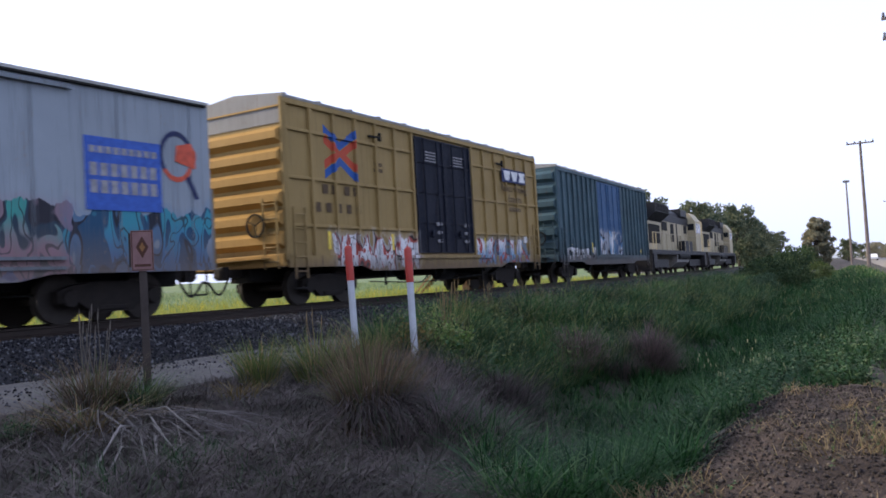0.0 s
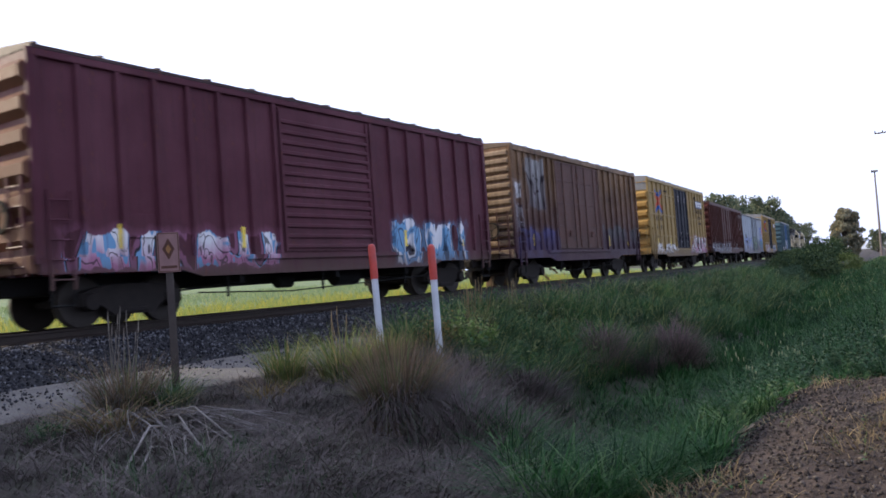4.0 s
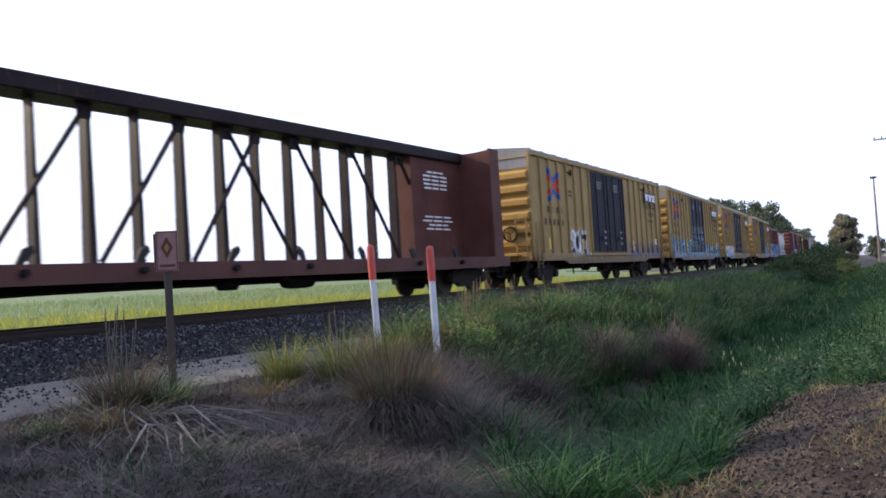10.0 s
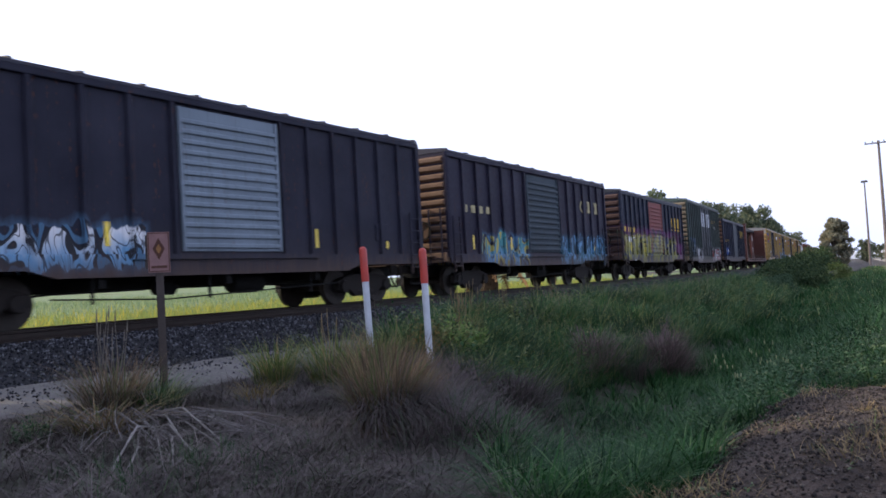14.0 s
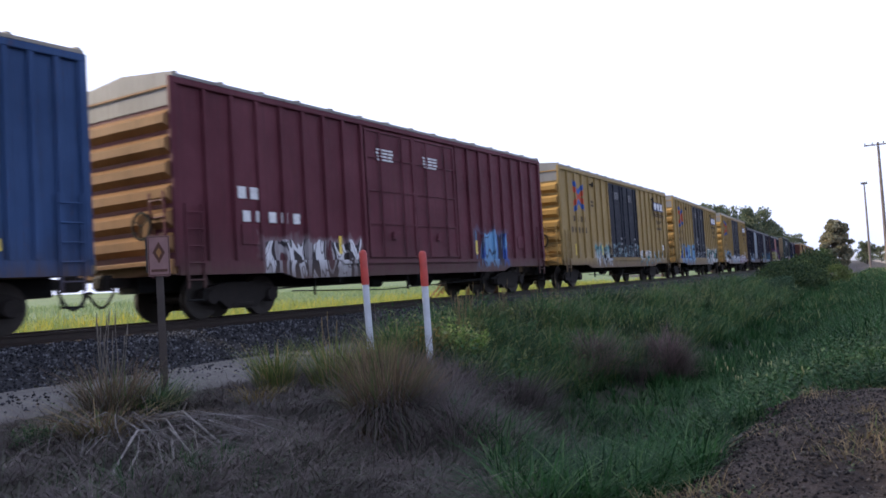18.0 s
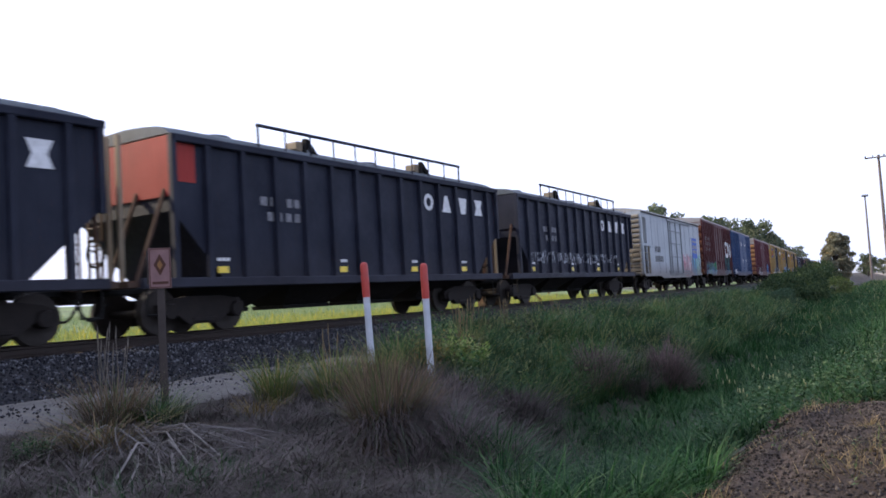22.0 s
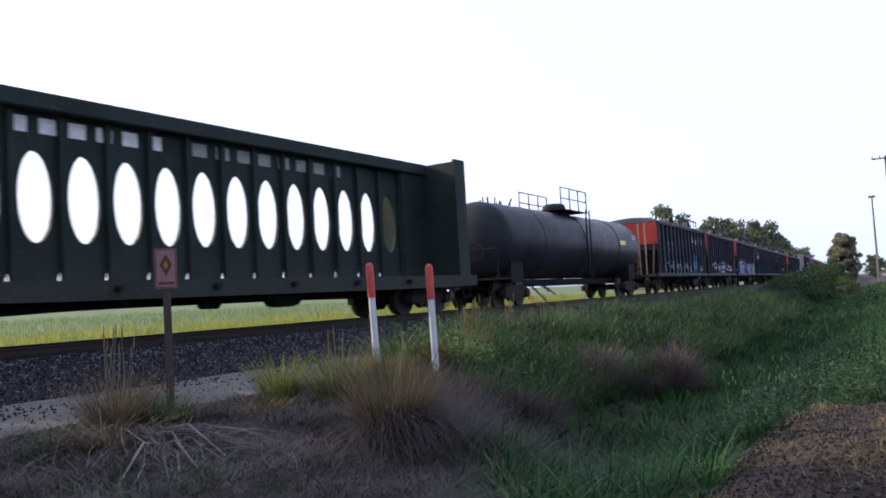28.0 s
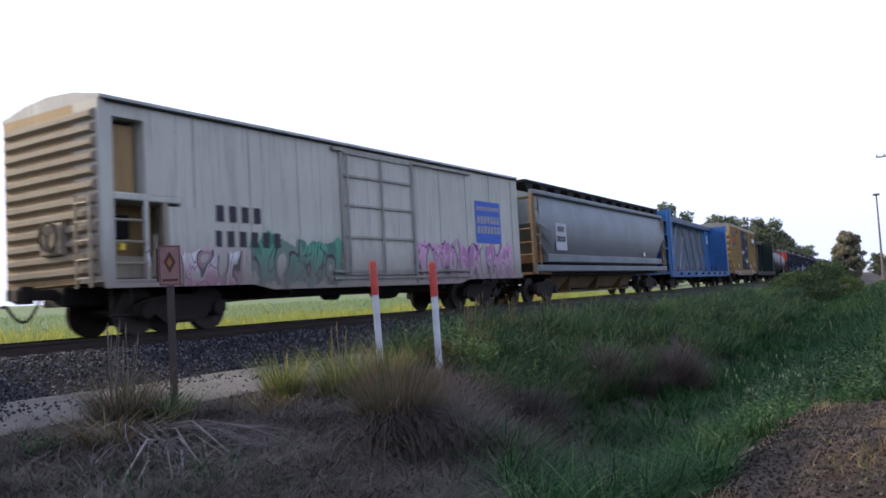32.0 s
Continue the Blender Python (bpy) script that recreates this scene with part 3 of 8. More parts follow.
    for sx in (-1, 1):
        put("ladder", lm, root, sx * (L / 2 - 0.38), -1.6, sill + drop - 0.55)
        put("ladder", lm, root, sx * (L / 2 + 0.1), -1.15, sill + drop - 0.3, 90 if sx > 0 else -90)
        b = Build().pipe([(sx * (L / 2 - 0.17), -1.58, h0 - 0.2), (sx * (L / 2 - 0.17), -1.58, 0.42), (sx * (L / 2 - 0.6), -1.58, 0.42), (sx * (L / 2 - 0.6), -1.58, h0 - 0.2)], 0.02, 5)
        part("stirrup_step", b, M_UNDER, root)
    running(root, L)
    brake_gear(root, L)
    part("brake_rod", Build().pipe([(-L / 2 + 3.4, -1.4, 0.50), (-1.5, -1.4, 0.40), (L / 2 - 3.6, -1.4, 0.56)], 0.016, 5), M_UNDER, root)
    for x in (-L / 2 + 4.2, -0.4, L / 2 - 4.6):
        part("rod_hanger", Build().box(x - 0.02, x + 0.02, -1.42, -1.37, 0.38, sill + 0.05), M_UNDER, root)
    for x in (-L / 2 + 1.75, L / 2 - 2.1):
        part("tack_board", Build().box(x, x + 0.55, -W - 0.03, -W - 0.004, h0 + 0.35, h0 + 0.8, 0.008), mat, root)
    for k in range(5):
        x = -L / 2 + 1.6 + k * (L - 3.2) / 4
        if not d0 - 0.3 < x < d1 + 0.1:
            part("reflector", Build().box(x - 0.05, x + 0.05, -W - 0.012, -W - 0.004, h0 + 0.15, h0 + 0.6), M_REFLECT, root)
    root["span"] = L
    return root


TTX_YELLOW = (0.46, 0.32, 0.128)
M_FAINT = plain("lettering_brown", (0.085, 0.055, 0.03), 0.7, 0, 0.4, 9)
M_NAVYLET = plain("panel_navy", (0.02, 0.028, 0.085), 0.6, 0, 0.3, 6)
DOOR_BLACK = (0.012, 0.016, 0.032)


def pool_car(label, L=17.2, graffiti=(), waffle=False, door=(-2.3, 2.3), number=True, posts=14, **kw):
    """Yellow pool box car with black double plug doors."""
    ex = -L / 2 + (2.3 if L > 16 else 2.2)
    # The ends' stronger orange stands for the sun that strikes them
    c = boxcar(label, L, 5.01, TTX_YELLOW, graffiti, posts, door, DOOR_BLACK, waffle=waffle, end_ribs=6, end_top=4.33, sill=0.78, lit_end_color=(0.60, 0.36, 0.115),
               roof_color=(0.36, 0.355, 0.34), rust=0.12, grime=0.35, fade=0.15, emblem=(ex, 3.82, 1.3), **kw)
    lettering(c, ex - 0.8, 2.75, 0.75, 0.24, 2, M_FAINT, -1.545, 0.4)
    lettering(c, ex + 0.1, 2.75, 0.75, 0.24, 2, M_FAINT, -1.545, 0.4)
    lettering(c, ex - 1.1, 2.28, 2.1, 0.24, 5, M_FAINT, -1.545, 0.5)
    px = L / 2 - 3.05
    part("logo_panel", Build().box(px, px + 2.0, -1.622, -1.616, 3.83, 4.32), M_NAVYLET, c, "dark blue panel with white blocks")
    marks_row(c, px + 0.14, 3.9, 1.9, 0.35, "ttx", M_WHITE, -1.6225, 0.12)
    word(c, "Railcar Pooling", px + 1.0, 3.5, 0.36, M_FAINT, -1.618)
    word(c, "Experts", px + 1.0, 3.12, 0.36, M_FAINT, -1.618)
    lettering(c, px + 0.5, 2.78, 1.0, 0.14, 7, M_FAINT, -1.618, 0.4)
    part("route_card", Build().box(px + 1.75, px + 2.0, -1.556, -1.545, 1.65, 1.95), M_WHITE, c, "small white notice card")
    for x in (ex + 1.25, px - 0.4):
        part("side_bracket", Build().box(x, x + 0.55, -1.62, -1.56, 4.42, 4.47).box(x + 0.48, x + 0.56, -1.62, -1.56, 4.36, 4.58), M_UNDER, c)
    small_print(c, ex + 1.45, 3.75, 0.5, 2, M_FAINT, -1.545, 0.1, 0.16)
    dw = door[1] - door[0]
    for k in (0.13, 0.62):
        small_print(c, door[0] + dw * k, 4.35, 0.95, 4, M_CHALK, -1.6, 0.04, 0.09)
    for k in (0.3, 0.8):
        small_print(c, door[0] + dw * k, 2.2, 0.35, 3, M_CHALK, -1.62, 0.10, 0.26)
    return c


# ---- other kinds of car ----
def reefer(label, L, graffiti=(), panel_x=5.2, door=(-1.6, 1.5), rust=0.25, marks=True, white=(0.58, 0.63, 0.66)):
    """White insulated car with a plug door, a corrugated end and an open machinery corner."""
    root = car_root(label, name="refrigerator_car")
    top, W, h0 = 4.41, 1.55, 1.02
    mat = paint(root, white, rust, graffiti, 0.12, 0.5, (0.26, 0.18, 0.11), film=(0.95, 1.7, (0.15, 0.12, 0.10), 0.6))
    # White car, tan ends: golden sunlight is put into this colour
    em = paint(root, (0.36, 0.31, 0.235), rust * 1.6, (), 0.2, 0.4, (0.33, 0.19, 0.09))
    inner = paint(root, (0.42, 0.28, 0.13), 0.4, (), 0.2, 0.5)
    dirty = paint(root, tuple(v * 0.62 for v in white), 0.7, (), 0.3, 0.8, (0.20, 0.12, 0.07))
    xr = -L / 2
    # body, with a recess at the rear corner
    part("body", Build().box(xr + 1.75, L / 2, -W, W, h0, top - 0.06), mat, root)
    part("body", Build().box(xr, xr + 1.75, -W + 0.75, W, h0, top - 0.06), inner, root, "tan machinery bulkhead")
    part("corner_panel", Build().box(xr, xr + 0.28, -W, -W + 0.8, h0, top - 0.06, 0.02), mat, root)
    part("corner_panel", Build().box(xr + 0.95, xr + 1.78, -W - 0.004, -W + 0.78, 2.65, top - 0.06), mat, root)
    part("corner_lintel", Build().box(xr + 0.26, xr + 0.98, -W, -W + 0.7, 4.05, top - 0.06), mat, root)
    part("machinery_shelf", Build().box(xr + 0.28, xr + 1.76, -W, -W + 0.76, 2.52, 2.66, 0.02), mat, root)
    part("machinery_housing", Build().box(xr + 0.36, xr + 0.9, -W + 0.2, -W + 0.76, 2.66, 3.95, 0.05), inner, root)
    for z in (1.35, 1.75, 2.15):
        part("guard_rail", Build().rod((xr + 0.26, -W + 0.03, z), (xr + 0.98, -W + 0.03, z), 0.028), em, root)
    part("guard_post", Build().box(xr + 0.92, xr + 1.0, -W, -W + 0.08, h0, 2.55), mat, root)
    eu = part("engine_unit", Build().box(xr + 0.32, xr + 1.3, -W + 0.22, -W + 0.76, h0 + 0.02, 1.5, 0.06), em, root, "tan engine unit")
    part("engine_cap", Build().lathe([(0.05, -0.12), (0.07, -0.1), (0.07, 0.06), (0.03, 0.09)], "z", 10, (xr + 0.62, -W + 0.32, 1.72)), M_REFLECT, eu)
    part("radiator", Build().box(xr + 0.34, xr + 0.9, -W + 0.45, -W + 0.765, 1.85, 2.3, 0.02), M_UNDER, root)
    part("guard_post", Build().box(xr + 1.34, xr + 1.44, -W - 0.01, -W + 0.1, h0, 2.52), em, root, "tan guard post")
    part("brace", Build().rod((xr + 1.12, -W + 0.08, h0 + 0.1), (xr + 1.2, -W + 0.08, 1.9), 0.04), em, root)
    part("step_sill", Build().box(xr + 0.26, xr + 1.6, -W - 0.05, -W + 0.75, h0 - 0.04, h0 + 0.012, 0.01), dirty, root)
    part("lower_panel", Build().box(xr + 1.44, xr + 2.6, -W - 0.02, -W + 0.02, h0, 2.45, 0.01), mat, root)
    part("roof", Build().prism([(-1.6, top - 0.06), (-1.6, top), (-0.8, top + 0.16), (0, top + 0.22), (0.8, top + 0.16), (1.6, top), (1.6, top - 0.06)], -L / 2, L / 2), paint(root, (0.55, 0.55, 0.53), 0.2), root)
    part("gutter", Build().box(-L / 2 + 0.1, L / 2 - 0.1, -1.62, -1.56, top - 0.11, top - 0.065), M_UNDER, root)
    part("side_sill", Build().slab([(-L / 2, h0 - 0.12), (-L / 2, h0 + 0.03), (L / 2, h0 + 0.03), (L / 2, h0 - 0.12), (L / 2 - 3.6, h0 - 0.12), (L / 2 - 4.2, 0.78), (-L / 2 + 4.2, 0.78), (-L / 2 + 3.6, h0 - 0.12)], -1.6, -W), mat, root)
    part("side_sill", Build().box(-L / 2, L / 2, W, 1.6, 0.8, h0), mat, root)
    seam = Build().box(-0.009, 0.009, -0.012, 0.006, 0, top - h0 - 0.15).mesh("panel_seam", dirty)
    for k in range(10):
        x = xr + 2.1 + k * (L - 2.6) / 9
        if not door[0] - 0.15 < x < door[1] + 0.15:
            put("panel_seam", seam, root, x, -W, h0 + 0.03)
    d0, d1 = door
    dr = part("door", Build().box(d0, d1, -W - 0.05, -W + 0.02, h0 + 0.05, top - 0.22, 0.02), mat, root)
    for k in (0.0, 0.3, 0.56, 0.8, 0.985):
        z = h0 + 0.05 + (top - h0 - 0.3) * k
        part("door_rail", Build().box(d0, d1, -W - 0.1, -W - 0.05, z, z + 0.06), dirty, dr)
    for x in (d0 + 0.1, d0 + (d1 - d0) * 0.5, d1 - 0.1):
        part("lock_bar", Build().rod((x, -W - 0.11, h0 + 0.05), (x, -W - 0.11, top - 0.24), 0.032), dirty, dr)
    for sx, x in ((-1, d0), (1, d1)):
        part("door_post", Build().box(x + sx * 0.03 - 0.07, x + sx * 0.03 + 0.07, -W - 0.06, -W, h0 - 0.1, top - 0.12, 0.015), dirty, dr)
    part("door_track", Build().box(d0 - 0.4, d1 + 3.2, -W - 0.1, -W, top - 0.24, top - 0.16), dirty, root)
    for z in (h0 - 0.05, h0 + 0.12):
        part("door_track", Build().box(d0 - 0.5, d1 + 3.0, -W - 0.09, -W, z, z + 0.06), dirty, root)
    corrugated_end(root, -1, L, h0 + 0.1, top - 0.2, 12, em, 1.45, 0.09)
    corrugated_end(root, 1, L, h0 + 0.1, top - 0.2, 12, em, 1.45, 0.09)
    brake_wheel(root, -L / 2 - 0.2, -0.2, h0 + 0.9)
    part("brake_housing", Build().box(-L / 2 - 0.16, -L / 2, -0.55, 0.1, h0 + 0.55, h0 + 1.15, 0.03), em, root)
    lm = ladder_mesh(1.7, 0.42, 5, em)
    for sx in (-1, 1):
        put("ladder", lm, root, sx * (L / 2 + 0.12), -1.2, h0 - 0.1, 90 if sx > 0 else -90)
        b = Build().pipe([(sx * (L / 2 - 0.17), -1.5, h0), (sx * (L / 2 - 0.17), -1.5, 0.4), (sx * (L / 2 - 0.6), -1.5, 0.4), (sx * (L / 2 - 0.6), -1.5, h0)], 0.02, 5)
        part("stirrup_step", b, M_UNDER, root)
    running(root, L)
    brake_gear(root, L)
    part("fuel_tank", Build().box(-L / 2 + 4.4, L / 2 - 4.4, -1.1, 1.1, 0.62, h0, 0.05), M_UNDER, root)
    part("logo_panel", Build().box(panel_x, panel_x + 1.65, -W - 0.016, -W - 0.008, 2.05, 3.4), M_BLUELET, root, "blue panel with rows of white blocks")
    for z, h, n in ((3.1, 0.13, 9), (2.68, 0.24, 7), (2.36, 0.24, 7)):
        lettering(root, panel_x + 0.1, z, 1.5, h, n, M_CHALK, -W - 0.017, 0.3)
    if marks:
        lettering(root, xr + 2.65, 2.22, 1.4, 0.34, 4, M_BLACKLET, -W - 0.008, 0.42)
        lettering(root, xr + 2.58, 1.7, 2.05, 0.33, 6, M_BLACKLET, -W - 0.008, 0.42)
    root["span"] = L
    return root


def gondola_hopper(label, L, graffiti=(), panel=True, nose_panel=False):
    """Black covered hopper with outside posts, a rounded cover, a roof railing and red corner panels."""
    root = car_root(label, name="hopper_car")
    black = (0.022, 0.026, 0.044)
    mat = paint(root, black, 0.12, graffiti, 0.4, 0.3, (0.09, 0.05, 0.035))
    red = paint(root, (0.42, 0.05, 0.04), 0.2, (), 0.3, 0.4)
    cov = paint(root, (0.13, 0.15, 0.165), 0.2, (), 0.4, 0.4)
    rusty = paint(root, (0.10, 0.055, 0.035), 0.5, (), 0.3, 0.4)
    tanp = paint(root, (0.36, 0.29, 0.20), 0.3, (), 0.3, 0.4)
    W, h0, top = 1.48, 1.05, 3.97
    hl = L / 2
    # side walls and sloped end sheets
    xr = -hl + 0.82                     # the rear sheet stands in from the end frame
    outline = [(xr, 2.45), (xr, top), (hl - 0.1, top), (hl - 0.1, 2.35), (hl - 1.5, h0), (xr + 1.3, h0)]
    part("body", Build().slab(outline, -W, W), mat, root)
    for sx in (-1, 1):
        xe = hl - 0.12 if sx > 0 else xr - 0.02
        part("end_sheet", Build().box(xe - 0.03, xe + 0.03, -W, W, 2.75, top), red if panel else mat, root, "red end panel" if panel else "")
        xc = hl - 0.08 if sx > 0 else xr
        part("corner_post", Build().box(xc - 0.06, xc + 0.06, -1.6, -W + 0.02, 2.3 if sx > 0 else h0, top, 0.015), mat, root)
        if panel and sx < 0:
            for a, e in ((xr + 0.06, xr + 0.6),):
                part("corner_panel", Build().box(min(a, e), max(a, e), -W - 0.012, -W - 0.003, 3.05, top - 0.12), red, root, "red corner panel")
        part("end_platform", Build().box(sx * hl - 0.2 if sx > 0 else sx * hl - 0.25, sx * hl + 0.25 if sx > 0 else sx * hl + 0.2, -1.45, 1.45, h0 - 0.1, h0 + 0.02), rusty, root)
        for y in (-1.3, -0.45):
            part("end_strut", Build().rod((sx * (hl - 0.05), y, h0), (xe, y, 2.9), 0.045), rusty, root)
        lm = ladder_mesh(2.1, 0.42, 6, rusty)
        put("ladder", lm, root, sx * (hl + 0.06), -0.3, h0 - 0.1, 90 if sx > 0 else -90)
        for y in (-1.0, -0.65) if sx < 0 else ():
            part("end_post", Build().box(sx * (hl + 0.03) - 0.04, sx * (hl + 0.03) + 0.04, y - 0.04, y + 0.04, h0, top - 0.05), tanp, root, "pale tan end post")
        b = Build().pipe([(sx * (hl - 0.12), -1.5, h0), (sx * (hl - 0.12), -1.5, 0.42), (sx * (hl - 0.55), -1.5, 0.42), (sx * (hl - 0.55), -1.5, h0)], 0.02, 5)
        part("stirrup_step", b, M_UNDER, root)
    if nose_panel:
        part("corner_panel", Build().box(hl - 0.85, hl - 0.16, -W - 0.012, -W - 0.003, 3.0, top - 0.14), red, root, "red corner panel")
    pm = vpost(0.13, 0.11, top - h0 - 0.15).mesh("side_post", mat)
    n = 13
    for k in range(1, n + 1):
        put("side_post", pm, root, -6.5 + k, -W, h0 + 0.05)
    for y0, y1 in ((-1.6, -W + 0.02), (W - 0.02, 1.6)):
        part("top_chord", Build().box(xr - 0.05, hl, y0, y1, top - 0.13, top + 0.03, 0.02), mat, root)
        part("side_sill", Build().box(-hl, hl, y0, y1, h0 - 0.13, h0 + 0.07, 0.02), mat, root)
    cv = [(-1.5, top + 0.03), (-1.42, top + 0.14), (-1.1, top + 0.25), (-0.6, top + 0.32), (0, top + 0.35), (0.6, top + 0.32), (1.1, top + 0.25), (1.42, top + 0.14), (1.5, top + 0.03)]
    b = Build()
    rings = []
    for x, sc in ((xr - 0.05, 0.8), (xr + 0.05, 0.95), (xr + 0.4, 1.0), (hl - 0.7, 1.0), (hl - 0.3, 0.75), (hl - 0.1, 0.35)):
        rings.append([(x, y, top + 0.03 + (z - top - 0.03) * sc) for y, z in cv])
    m = len(cv)
    fs = [(i * m + j, i * m + j + 1, (i + 1) * m + j + 1, (i + 1) * m + j) for i in range(5) for j in range(m - 1)]
    b.add([p for r in rings for p in r], fs + [tuple(range(m)), tuple(range(5 * m, 6 * m))])
    part("cover", b, cov, root, "grey-green rounded cover", True)
    for x in (-4.2, -1.4, 1.4, 4.2):
        part("hatch", Build().lathe([(0.42, top + 0.3), (0.42, top + 0.37), (0.36, top + 0.42), (0.1, top + 0.44)], "z", 16, (x, -0.35, 0)), cov, root, smooth=True)
    # railing along the near edge of the roof
    x0, x1 = -3.95, 4.95
    part("hand_rail", Build().box(x0, x1, -1.50, -1.43, top + 0.53, top + 0.60, 0.012), mat, root)
    for k in range(11):
        x = x0 + 0.04 + k * (x1 - x0 - 0.08) / 10
        part("rail_post", Build().rod((x, -1.46, top), (x, -1.46, top + 0.56), 0.03 if k in (0, 10) else 0.022, 5), mat, root)
    for x in (-2.2, 2.9):
        part("cover_latch", Build().slab([(x - 0.1, top + 0.1), (x - 0.06, top + 0.5), (x + 0.06, top + 0.5), (x + 0.46, top + 0.1), (x + 0.3, top + 0.1), (x + 0.02, top + 0.36), (x + 0.0, top + 0.1)], -1.4, -1.3), M_UNDER, root)
        part("latch_block", Build().box(x - 0.3, x - 0.04, -1.32, -1.0, top + 0.2, top + 0.42, 0.04), tanp, root)
    # discharge bays
    for x in (-4.35, -1.45, 1.45, 4.35):
        part("discharge_bay", Build().add([(x - 1.4, -1.35, h0), (x + 1.4, -1.35, h0), (x + 1.4, 1.35, h0), (x - 1.4, 1.35, h0),
                                          (x - 0.85, -0.45, 0.48), (x + 0.85, -0.45, 0.48), (x + 0.85, 0.45, 0.48), (x - 0.85, 0.45, 0.48)],
                                         [(0, 1, 5, 4), (1, 2, 6, 5), (2, 3, 7, 6), (3, 0, 4, 7), (4, 5, 6, 7), (3, 2, 1, 0)]), M_UNDER, root)
        part("outlet_gate", Build().box(x - 0.9, x + 0.8, -0.55, 0.55, 0.38, 0.48, 0.02), M_UNDER, root)
    running(root, L, 1.85, 0.84)
    brake_wheel(root, -hl - 0.3, -0.6, h0 + 0.6)
    marks_row(root, 2.76, 3.02, 4.0, 0.5, "ovtx", M_WHITE, -W - 0.004, 0.5)
    lettering(root, -3.95, 2.72, 0.6, 0.2, 2, M_DIMGREY, -W - 0.004, 0.3)
    lettering(root, -3.1, 2.72, 0.5, 0.2, 2, M_DIMGREY, -W - 0.004, 0.3)
    lettering(root, -3.75, 2.38, 1.2, 0.2, 4, M_DIMGREY, -W - 0.004, 0.4)
    for x in (-5.0, -1.0, 2.2, 5.0):
        part("reflector", Build().box(x - 0.28, x + 0.02, -W - 0.012, -W - 0.004, h0 + 0.16, h0 + 0.3), M_REFLECT, root)
        small_print(root, x - 0.3, h0 + 0.48, 0.4, 1, M_WHITE, -W - 0.004, 0.07)
    root["span"] = L
    return root


def curved_hopper(label, L, color, sign=True, graffiti=(), sill_z=1.11, stacks=4, film=None):
    """Covered hopper with bulging plain sides, roof walkway and open end platforms."""
    root = car_root(label, name="covered_hopper_car")
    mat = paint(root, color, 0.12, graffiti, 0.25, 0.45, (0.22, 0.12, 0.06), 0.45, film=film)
    clean = paint(root, tuple(v * 0.8 for v in color), 0.15, (), 0.25, 0.45, (0.22, 0.12, 0.06), 0.45)
    tan = paint(root, (0.36, 0.24, 0.13), 0.3, (), 0.3, 0.5)
    hl, top = L / 2, 4.1
    sec = [(-1.38, 1.45), (-1.52, 2.0), (-1.58, 2.6), (-1.56, 3.2), (-1.48, 3.7), (-1.36, 4.02), (-0.9, 4.16), (0, 4.22), (0.9, 4.16), (1.36, 4.02), (1.48, 3.7), (1.56, 3.2), (1.58, 2.6), (1.52, 2.0), (1.38, 1.45)]
    v, n = [], len(sec)
    for x, cut in ((-hl + 0.35, 2.9), (-hl + 1.9, 0.0), (hl - 1.9, 0.0), (hl - 0.35, 2.9)):
        for y, z in sec:
            v.append((x, y, max(z, cut)))
    fs = [(i * n + j, i * n + j + 1, (i + 1) * n + j + 1, (i + 1) * n + j) for i in range(3) for j in range(n - 1)]
    fs += [(i * n + n - 1, i * n, (i + 1) * n, (i + 1) * n + n - 1) for i in range(3)] + [tuple(range(n)), tuple(range(3 * n, 4 * n))]
    part("body", Build().add(v, fs), mat, root, smooth=True)
    for y0, y1 in ((-1.6, -1.4), (1.4, 1.6)):
        part("side_sill", Build().box(-hl + 0.2, hl - 0.2, y0, y1, sill_z, sill_z + 0.25, 0.03), clean, root)
        part("side_plate", Build().box(-hl + 1.2, hl - 1.2, y0, y1, sill_z + 0.36, sill_z + 0.66, 0.03), clean, root)
        part("top_chord", Build().box(-hl + 0.3, hl - 0.3, y0 * 0.96, y1 * 0.96, 3.98, 4.15, 0.03), clean, root)
    part("walkway", Build().box(-hl + 0.2, hl - 0.2, -1.3, -0.75, 4.43, 4.53), M_UNDER, root)
    part("walkway", Build().box(-hl + 0.2, hl - 0.2, 0.75, 1.3, 4.43, 4.53), M_UNDER, root)
    for k in range(int(L / 1.3)):
        x = -hl + 0.6 + k * (L - 1.2) / (int(L / 1.3) - 1)
        part("walkway_bracket", Build().slab([(x - 0.12, 4.08), (x + 0.12, 4.08), (x + 0.42, 4.43), (x - 0.42, 4.43)], -1.26, -0.8), M_UNDER, root)
    for k in range(stacks):
        x = -hl + 2.5 + k * (L - 5) / (stacks - 1)
        part("hatch", Build().lathe([(0.38, 4.15), (0.38, 4.32), (0.32, 4.36)], "z", 16, (x, 0, 0)), mat, root, smooth=True)
    for sx in (-1, 1):
        part("end_slope", Build().add([(sx * (hl - 0.3), -1.35, 3.9), (sx * (hl - 0.3), 1.35, 3.9), (sx * (hl - 1.7), 1.3, 1.5), (sx * (hl - 1.7), -1.3, 1.5), (sx * (hl - 0.4), -1.35, 3.9), (sx * (hl - 0.4), 1.35, 3.9), (sx * (hl - 1.9), 1.3, 1.5), (sx * (hl - 1.9), -1.3, 1.5)],
                                      [(0, 1, 2, 3), (4, 7, 6, 5), (0, 4, 5, 1), (2, 6, 7, 3), (1, 5, 6, 2), (0, 3, 7, 4)]), tan, root)
        for y in (-1.45, -0.5, 0.5, 1.45):
            part("end_post", Build().box(sx * (hl - 0.25) - 0.05, sx * (hl - 0.25) + 0.05, y - 0.05, y + 0.05, sill_z, 4.0), tan, root)
